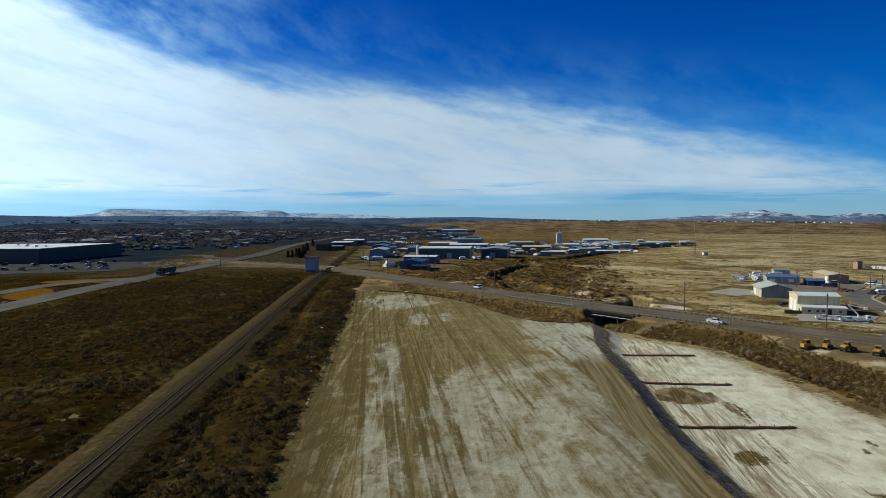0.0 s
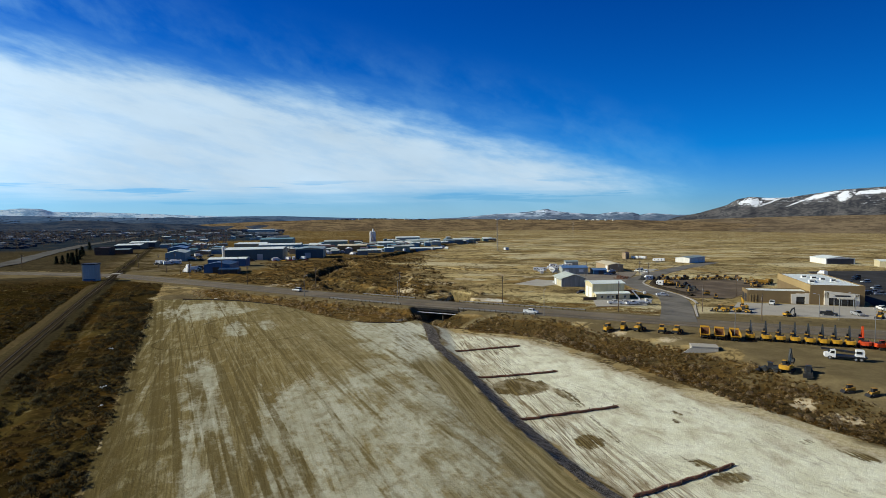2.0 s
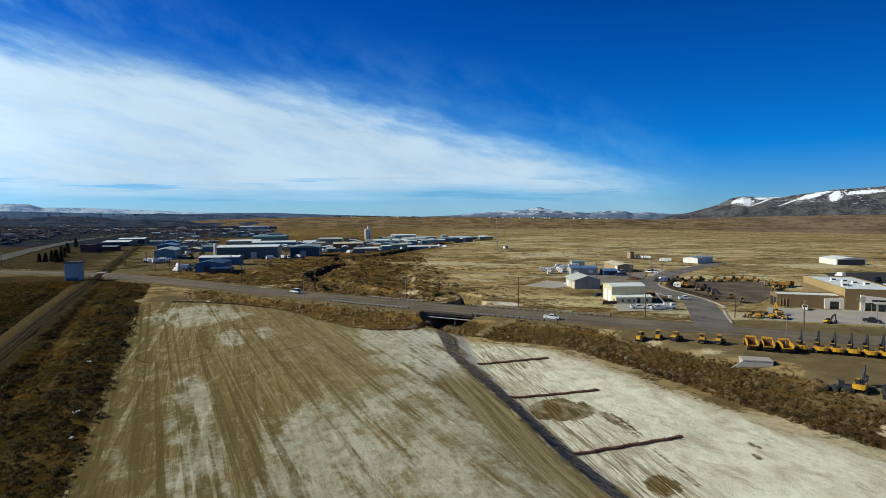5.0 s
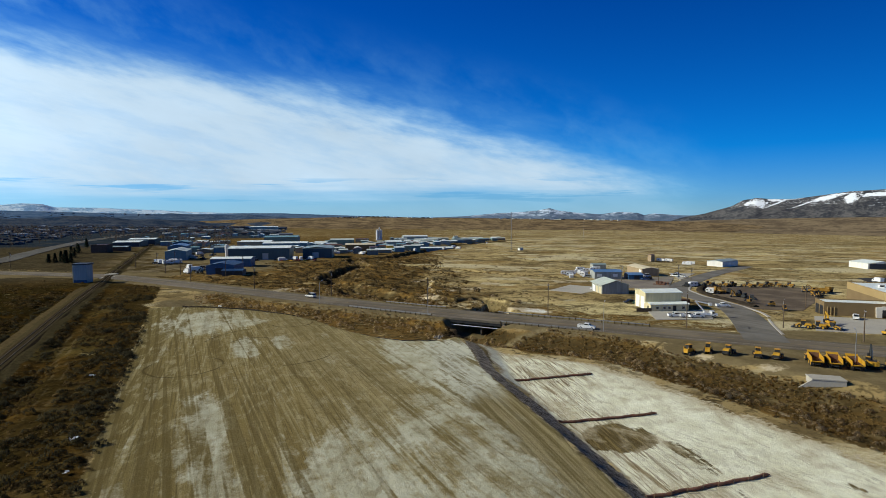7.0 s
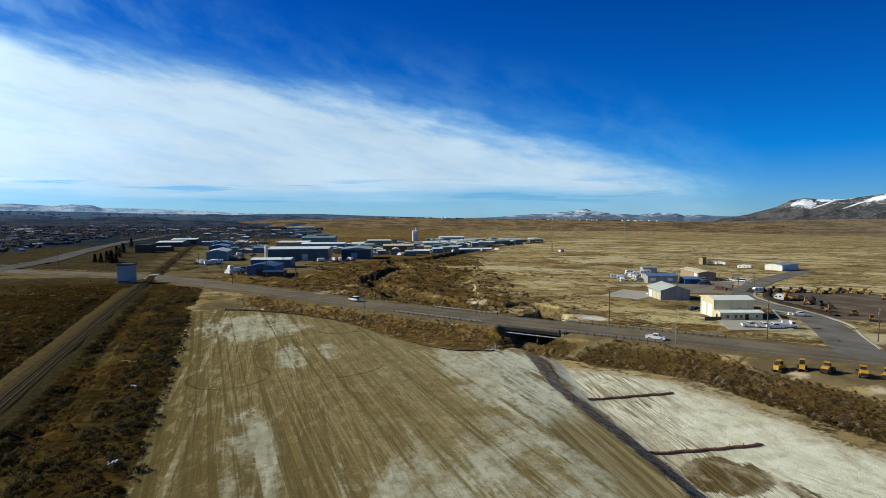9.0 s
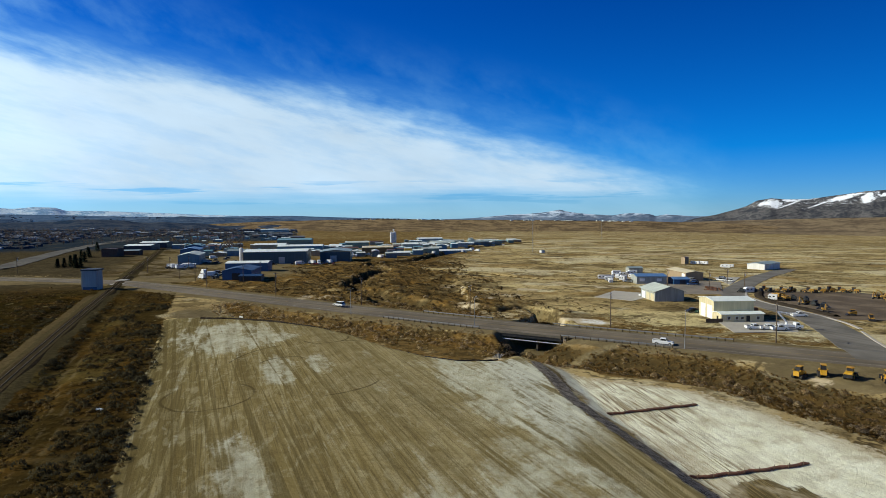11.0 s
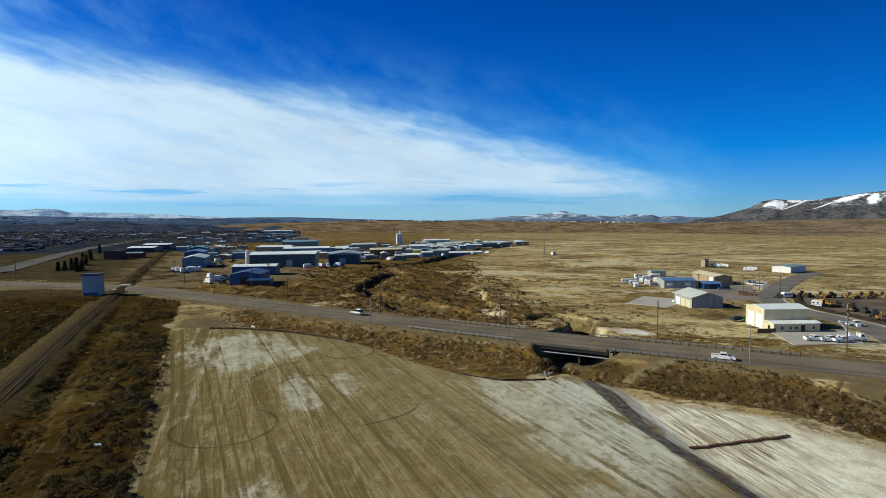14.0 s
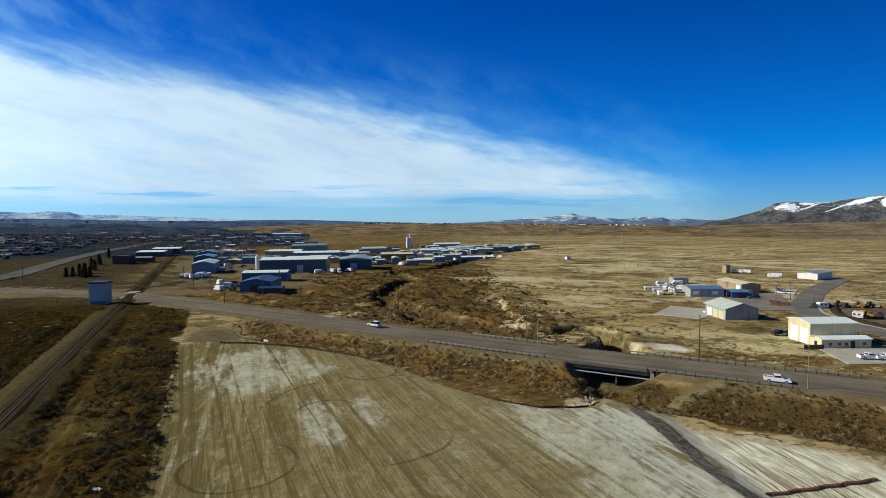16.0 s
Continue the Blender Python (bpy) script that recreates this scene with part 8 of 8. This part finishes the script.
# ---- big store beside the bypass ----
big = hall("superstore", "huge dark blue store with a white flat roof", -384, 478, -11, 116, 95, 11.0, 0, W_DARK, R_WHITE, flat=True, vents=9,
           doors=[("f", 30, 7, 0, 6, W_BLUE), ("f", 46, 4, 0, 4.5, M_GLASS)], windows=[("f", 8, 6, 5, 4, W_BLUE), ("f", 20, 6, 5, 4, W_BLUE)])
polygon_pad("pavement_store", [(-384, 350), (-180, 375), (-165, 450), (-390, 474)], M_LOT, "dark asphalt parking lot of the store", 0.1)
LOTCAR = car("white car in the store's parking lot", M_WHITE, -240, 420, 20, "cars in the store lot")
LOTCAR2 = car("dark car in the store's parking lot", M_BLACKP, -236, 418, 20, "cars in the store lot")
rng = random.Random(8)
for _ in range(60):
    x, y = rng.uniform(-360, -190), rng.choice((395, 405, 425, 437, 452, 460)) + rng.uniform(-2, 2)
    copy_thing(rng.choice((LOTCAR, LOTCAR2, LOTCAR2)), pose(x, y, ground_z(x, y) + 0.25, 0, 0, rng.choice((0, 180)) + rng.uniform(-6, 6)))

# ---- the town: a crowd of far roofs ----
def town():
    rr = random.Random(77)
    # all but the brown have the blue of far haze mixed in
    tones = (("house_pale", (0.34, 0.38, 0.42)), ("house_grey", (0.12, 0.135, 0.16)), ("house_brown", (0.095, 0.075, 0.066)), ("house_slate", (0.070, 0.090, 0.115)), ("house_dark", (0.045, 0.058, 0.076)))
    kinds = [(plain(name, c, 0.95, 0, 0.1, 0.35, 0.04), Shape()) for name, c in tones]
    for _ in range(6500):
        az, r = rr.uniform(-62, 9), rr.uniform(620, 2600) if rr.random() < 0.75 else rr.uniform(2600, 3900)
        x, y = r * math.sin(radians(az)), 45 + r * math.cos(radians(az))
        if -175 < x < -20 and y < 1400:
            continue
        if x > -150 and y < 1250:
            continue
        m_, s = rr.choice(kinds[1:] + [kinds[4]] * 2 + [kinds[3]] * 3 + ([kinds[0]] if rr.random() < 0.5 else []))
        w, d, h = rr.uniform(4, 10), rr.uniform(4, 8), rr.uniform(1.2, 2.6)
        if rr.random() < 0.07:
            w, d, h = w * 3.5, d * 2.2, h * 1.2
            m_, s = rr.choice((kinds[0], kinds[1], kinds[1]))
        z = float(plane(x, y)) + 8 * max(0, (r - 2800) / 1100) + (0 if r < 2000 else 2)
        t = radians(rr.choice((-12, 78)) + rr.uniform(-8, 8))
        c, sn = math.cos(t), math.sin(t)
        pts = [(-w / 2, -d / 2), (w / 2, -d / 2), (w / 2, d / 2), (-w / 2, d / 2)]
        q = [(x + c * a - sn * b, y + sn * a + c * b) for a, b in pts]
        top = [(x + c * a, y + sn * a) for a in (-w / 2, w / 2)]
        verts = [(a, b, z - 3) for a, b in q] + [(a, b, z + h) for a, b in q] + [(a, b, z + h + d * 0.14) for a, b in top]
        s.add(verts, [(0, 1, 5, 4), (1, 2, 6, 9, 5), (2, 3, 7, 6), (3, 0, 4, 8, 7), (4, 5, 9, 8), (6, 7, 8, 9)])
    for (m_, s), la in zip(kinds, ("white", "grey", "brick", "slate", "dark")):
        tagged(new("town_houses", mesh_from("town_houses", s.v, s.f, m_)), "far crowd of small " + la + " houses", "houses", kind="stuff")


town()


def hill_houses():
    """Specks of houses on the slopes over the town and along the far skyline."""
    rr = random.Random(31)
    pale, dim = Shape(), Shape()
    for i in range(2200):
        az, r = rr.uniform(-62, 10), rr.uniform(2900, 4260)
        t = (r - 2800) / 1500
        el = float(np.interp(az, [-75, -50, -30, -16, -5, 13, 26], [0.9, 0.7, 0.36, 0.29, -0.02, -0.24, -0.7]))
        base = float(plane(r * math.sin(radians(az)), 45 + r * math.cos(radians(az)))) - 3.0
        z = base + max(0.0, 36 + 4300 * math.tan(radians(el)) - base) * t**1.3
        x, y = r * math.sin(radians(az)), 45 + r * math.cos(radians(az))
        w, h = rr.uniform(3, 9), rr.uniform(1.2, 2.6)
        if math.sin(az * 1.7) + math.sin(r / 170 + az) < -0.2:
            continue
        (pale if rr.random() < 0.16 else dim).box(x - w, y - 5, z - 12, x + w, y + 5, z + h)
    for i in range(90):
        az = rr.choice((rr.uniform(14, 24), rr.uniform(30, 43)))
        r = 3270
        el = float(np.interp(az, [-2, 6, 12, 18, 24, 30, 36, 44], [-0.9, -0.62, -0.52, -0.45, -0.60, -0.66, -0.74, -0.86]))
        x, y, z = r * math.sin(radians(az)), 45 + r * math.cos(radians(az)), 36 + 3300 * math.tan(radians(el)) - 2
        w = rr.uniform(4, 11)
        (pale if rr.random() < 0.5 else dim).box(x - w, y - 4, z - 10, x + w, y + 4, z + rr.uniform(2, 5))
    tagged(new("hill_houses", mesh_from("hill_houses", pale.v, pale.f, R_WHITE)), "far specks of white houses on the slopes", "houses", kind="stuff")
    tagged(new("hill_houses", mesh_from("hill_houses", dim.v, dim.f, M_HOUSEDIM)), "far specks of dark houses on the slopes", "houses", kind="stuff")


hill_houses()

# ---- brush, grass and trees ----
def shrub_template(seed, blades, width, height, size, droop=0.0):
    """Loose triangles that fill a low dome, wider than high."""
    r = np.random.RandomState(seed)
    n = blades
    a = r.uniform(0, 2 * np.pi, n)
    e = np.arcsin(r.uniform(0.02, 1.0, n) ** 0.8)
    rad = r.uniform(0.55, 1.0, n) ** 0.5
    c = np.stack([np.cos(a) * np.cos(e) * width * rad, np.sin(a) * np.cos(e) * width * rad, np.sin(e) * height * rad + 0.02], 1)
    out = np.stack([np.cos(a) * np.cos(e) * 0.55, np.sin(a) * np.cos(e) * 0.55, np.sin(e) * 0.6 + 0.5], 1) + r.normal(size=(n, 3)) * 0.35
    out /= np.linalg.norm(out, axis=1, keepdims=True)
    s1 = r.normal(size=(n, 3))
    s1 /= np.linalg.norm(s1, axis=1, keepdims=True)
    k = size * r.uniform(0.6, 1.4, (n, 1))
    c = c + r.normal(size=(n, 3)) * size * 0.25
    c[:, 2] = np.maximum(c[:, 2], 0.03)
    tri = np.stack([c - s1 * k * 0.55 - out * k * 0.5, c + s1 * k * 0.55 - out * k * 0.5, c + out * k * 0.9], 1)
    return tri


def scatter(name, label, category, material, places, templates, seed):
    """One mesh of many plants. places: rows of x, y, scale."""
    r = np.random.RandomState(seed)
    p = np.asarray(places, float)
    if not len(p):
        return
    z = zones(p[:, 0], p[:, 1])[0]
    blocks, normals = [], []
    pick = r.randint(0, len(templates), len(p))
    turn = r.uniform(0, 2 * np.pi, len(p))
    tall = r.uniform(0.75, 1.3, len(p))
    for k, t in enumerate(templates):
        i = np.where(pick == k)[0]
        if not len(i):
            continue
        c, s = np.cos(turn[i])[:, None, None], np.sin(turn[i])[:, None, None]
        q = np.broadcast_to(t, (len(i), *t.shape))
        x = (q[..., 0] * c - q[..., 1] * s) * p[i, 2][:, None, None] + p[i, 0][:, None, None]
        y = (q[..., 0] * s + q[..., 1] * c) * p[i, 2][:, None, None] + p[i, 1][:, None, None]
        zz = q[..., 2] * (p[i, 2] * tall[i])[:, None, None] + z[i][:, None, None]
        blocks.append(np.stack([x, y, zz], -1).reshape(-1, 3))
        # round shading: each leaf faces out of its plant
        o = np.stack([x - p[i, 0][:, None, None], y - p[i, 1][:, None, None], zz - z[i][:, None, None] + 0.25 * p[i, 2][:, None, None]], -1).reshape(-1, 3)
        normals.append(o / np.maximum(np.linalg.norm(o, axis=1, keepdims=True), 1e-6))
    co = np.concatenate(blocks)
    n = len(co) // 3
    me = bpy.data.meshes.new(name)
    me.vertices.add(len(co))
    me.vertices.foreach_set("co", co.ravel())
    me.loops.add(3 * n)
    me.loops.foreach_set("vertex_index", np.arange(3 * n))
    me.polygons.add(n)
    me.polygons.foreach_set("loop_start", np.arange(0, 3 * n, 3))
    me.polygons.foreach_set("use_smooth", np.ones(n, bool))
    me.update(calc_edges=True)
    me.normals_split_custom_set_from_vertices(np.concatenate(normals).tolist())
    me.materials.append(material)
    return tagged(new(name, me), label, category, kind="stuff")


def seeds(n, x0, x1, y0, y1, test, lo, hi, seed, clump=6.0):
    r = np.random.RandomState(seed)
    x, y = r.uniform(x0, x1, n), r.uniform(y0, y1, n)
    keep = test(x, y) * (0.45 + 0.55 * (wobble(x, y, clump, seed * 0.37) > -0.15)) > r.uniform(0, 1, n)
    s = lo + (hi - lo) * r.uniform(0, 1, n) ** 2.2
    return np.stack([x, y, s], 1)[keep]


SAGE_T = [shrub_template(i, 84, 0.70, 0.55, 0.14) for i in range(6)]
GRASS_T = [shrub_template(20 + i, 26, 0.45, 0.36, 0.18) for i in range(5)]
RUST_T = [shrub_template(80 + i, 44, 0.70, 0.46, 0.20) for i in range(5)]
WILLOW_T = [shrub_template(40 + i, 200, 0.95, 0.85, 0.115) for i in range(6)]
MID_T = [shrub_template(100 + i, 26, 0.85, 0.6, 0.30) for i in range(6)]
FAR_T = [shrub_template(60 + i, 30, 0.8, 0.45, 0.22) for i in range(5)]


def west(x, y):
    """Thick beside the track bed and along the field, thin between."""
    rd = np.abs(x + 36.3 + 0.0068 * (y - 70))
    lane = np.maximum(smooth(np.abs(x - lane_x(y)), 1.3, 2.4), smooth(150 - y, 0, 20))
    side = np.maximum(smooth(11 - rd, 0, 3), smooth(x, -23, -17) * smooth(-x, 11.5, 12.5))
    side = side * smooth(wobble(x, y, 9, 0.7), -0.75, 0.1)
    return ((x < -11.3) & (rd > 4.6) & ((x > -36) | (rd > 6.6)) & (((x + 8) / 13) ** 2 + ((y - 262) / 16) ** 2 > 1.0)) * lane * 0.75 * np.maximum(side, 0.12 + 0.30 * (wobble(x, y, 15, 2.2) > 0.15)) * smooth(320 - y, 0, 60)


def west_grass(x, y):
    rd = np.abs(x + 36.3 + 0.0068 * (y - 70))
    return ((x < -11.6) & (rd > 4.6) & (((x + 8) / 13) ** 2 + ((y - 262) / 16) ** 2 > 1.0)) * np.maximum(smooth(np.abs(x - lane_x(y)), 0.9, 1.6), smooth(150 - y, 0, 20)) * (0.25 + 0.75 * (wobble(x, y, 11, 5.1) > 0.0))


def west_rust(x, y):
    rd = np.abs(x + 36.3 + 0.0068 * (y - 70))
    return (rd > 6.8) * (0.10 + 0.90 * (wobble(x, y, 19, 4.4) + 0.3 * wobble(x, y, 5, 0.4) > -0.12)) * smooth(380 - y, 0, 80)


def strip_zone(x, y):
    return ((x > at_y(EAST, y) + 0.8) & (x < at_y(BRUSH_N, y) + 1.0) & (y < 172)).astype(float)


def ditch_zone(x, y):
    d = near_line(ROAD, x, y)[0]
    pn = np.interp(x, PAD_N[:, 0], PAD_N[:, 1])
    return ((y > pn + 1.0) & (d > 9.5) & (x > 2) & (x < 86) & (y < 285)) * smooth(d, 9, 12) * smooth(20 - d, -14, 2)


def open_range(x, y):
    road = near_line(ROAD, x, y)[0]
    side = near_line(SIDE, x, y)[0]
    built = ((x > 135) & (x < 300) & (y < 330) & (y > 95)) | ((x > -25) & (x < 110) & (y > 355) & (y < 560)) | ((x > 225) & (x < 480) & (y < 252))
    beyond = y > np.interp(x, ROAD[:, 0], ROAD[:, 1])
    creek = near_line(CREEK, x, y)[0]
    dense = 0.25 + 0.75 * smooth(45 - creek, 0, 30)
    return (beyond & (road > 11) & (side > 7) & ~built & (np.hypot(x - 112, y - 203) > 12)) * dense


def rough_zone(x, y):
    """Brush country between the highway, the creek and the works."""
    road = near_line(ROAD, x, y)[0]
    beyond = y > np.interp(x, ROAD[:, 0], ROAD[:, 1])
    edge = np.interp(y, [200, 250, 290, 333, 372, 415, 465, 560], [105, 112, 125, 140, 150, 165, 185, 250])
    yards = ((x < 50) & (y > 352) & (y < 560)) | ((x < 112) & (y > 455))
    return (beyond & (road > 12) & (x < edge + 8) & ~yards & (np.hypot(x - 112, y - 203) > 12)) * (0.25 + 0.75 * (wobble(x, y, 8, 1.1) + 0.5 * wobble(x, y, 3.1, 2.3) > -0.1))


def creek_zone(x, y):
    d = near_line(CREEK, x, y)[0]
    road = near_line(ROAD, x, y)[0]
    return ((d < 9) & (road > 10) & (y > 190) & (np.hypot(x - 112, y - 203) > 11)) * 1.0


scatter("sagebrush", "grey-brown sagebrush beside the railway", "sagebrush", M_SAGE,
        np.concatenate([seeds(6500, -33, -11, 50, 325, west, 0.45, 1.7, 1, 4.0), seeds(20000, -125, -40, 70, 325, west, 0.45, 1.5, 2, 7.0)]), SAGE_T, 1)
scatter("rabbitbrush", "rust-brown dead rabbitbrush beside the railway", "brush", M_WESTGRASS,
        np.concatenate([seeds(4500, -33, -11, 50, 330, west_grass, 0.35, 0.95, 3, 8.0), seeds(14000, -135, -42.5, 70, 400, west_rust, 0.4, 1.25, 4, 6.0)]), RUST_T, 2)
scatter("willow_brush", "bare grey-brown willow brush along the creek", "brush", M_WILLOW, seeds(1900, 75, 118, 30, 172, strip_zone, 0.3, 1.05, 5, 4.0), WILLOW_T, 3)
scatter("dry_grass", "tawny dead grass along the creek", "grass", M_RUSTGRASS, seeds(11000, 75, 118, 30, 176, strip_zone, 0.4, 1.0, 6), GRASS_T, 4)
scatter("willow_brush", "bare brush in the roadside ditch", "brush", M_WILLOW, seeds(3600, 0, 88, 160, 290, ditch_zone, 0.35, 1.0, 7, 3.0), WILLOW_T, 5)
scatter("dry_grass", "rusty dead grass in the roadside ditch", "grass", M_RUSTGRASS, seeds(14000, 0, 88, 160, 290, ditch_zone, 0.4, 1.0, 8, 4.0), GRASS_T, 6)
scatter("sagebrush", "scattered dark sagebrush over the open range", "sagebrush", M_RANGE_SAGE, seeds(9000, -20, 420, 150, 560, open_range, 0.35, 1.1, 9, 14.0), FAR_T, 7)
scatter("dry_grass", "straw-coloured grass tufts over the open range", "grass", M_STRAW, seeds(6000, 0, 330, 150, 460, open_range, 0.35, 0.9, 10, 11.0), FAR_T, 8)
scatter("willow_brush", "dark brush in the eroded creek", "brush", M_WILLOW, seeds(3200, 50, 260, 190, 620, creek_zone, 0.7, 1.6, 11), WILLOW_T, 9)

scatter("sagebrush", "dark sagebrush over the broken creek country", "sagebrush", M_ROUGHSAGE, seeds(15000, 10, 260, 200, 500, rough_zone, 0.4, 1.3, 12, 5.0), MID_T, 10)
scatter("dry_grass", "rusty dead grass over the broken creek country", "grass", M_RUSTGRASS, seeds(11000, 10, 260, 200, 480, rough_zone, 0.4, 1.0, 13, 9.0), FAR_T, 11)


def conifer(x, y, h):
    a = thing("conifer_tree", "dark green conifer with a ragged narrow crown", "tree", x, y, random.uniform(0, 360), None, "conifers by the crossing")
    part("trunk", Shape().tube((0, 0, -0.3), (0, 0, h * 0.9), 0.2, 0.04, 7), M_WOOD, a)
    r = np.random.RandomState(int(abs(x * 7 + y)))
    s = Shape()
    for _ in range(420):
        t = r.uniform(0.06, 1.0)
        rad = h * 0.27 * (1.04 - t) * r.uniform(0.35, 1.05)
        b = r.uniform(0, 2 * math.pi)
        c = Vector((math.cos(b) * rad, math.sin(b) * rad, t * h))
        o = Vector((math.cos(b), math.sin(b), -0.35)) * r.uniform(0.35, 0.8)
        w = Vector((-math.sin(b), math.cos(b), 0)) * r.uniform(0.12, 0.3)
        s.add([c - w * 2.2, c + w * 2.2, c + o * 1.6], [(0, 1, 2)])
    part("crown", s, M_CONIFER, a)


for x, y, h in ((-87, 494, 9), (-83.5, 495, 10), (-80.5, 498, 12), (-77.5, 498, 13), (-75, 484, 8), (-82, 520, 11), (-84, 556, 13), (-80, 545, 12), (-91, 628, 13), (-88, 615, 12), (-98, 728, 14), (-101, 745, 14), (-74, 492, 10)):
    conifer(x, y, h * 0.68)


def bare_trees():
    """Leafless street trees of the town: thin limbs and twigs."""
    r = random.Random(9)
    s = Shape()
    for _ in range(2600):
        az, d = r.uniform(-58, 4), r.uniform(560, 2600)
        x, y = d * math.sin(radians(az)), 45 + d * math.cos(radians(az))
        if (-165 < x < -20 and y < 900) or (-345 < x < -160 and 340 < y < 580):
            continue
        z, h = float(plane(x, y)), r.uniform(6, 12)
        for _ in range(16):
            b, t = r.uniform(0, 6.28), r.uniform(0.25, 1.0)
            q = h * 0.42 * math.sin(t * 2.6) * r.uniform(0.3, 1)
            c = Vector((x + math.cos(b) * q, y + math.sin(b) * q, z + h * t))
            o = Vector((math.cos(b) * 0.6, math.sin(b) * 0.6, 0.9)) * r.uniform(0.7, 1.5)
            w = Vector((-math.sin(b), math.cos(b), 0)) * 0.9
            s.add([c - w, c + w, c + o], [(0, 1, 2)])
        s.tube((x, y, z - 0.5), (x, y, z + h * 0.6), 0.3, 0.1, 4)
    tagged(new("town_trees", mesh_from("town_trees", s.v, s.f, M_BARETREE)), "leafless grey-brown trees among the town's houses", "trees", kind="stuff")


bare_trees()
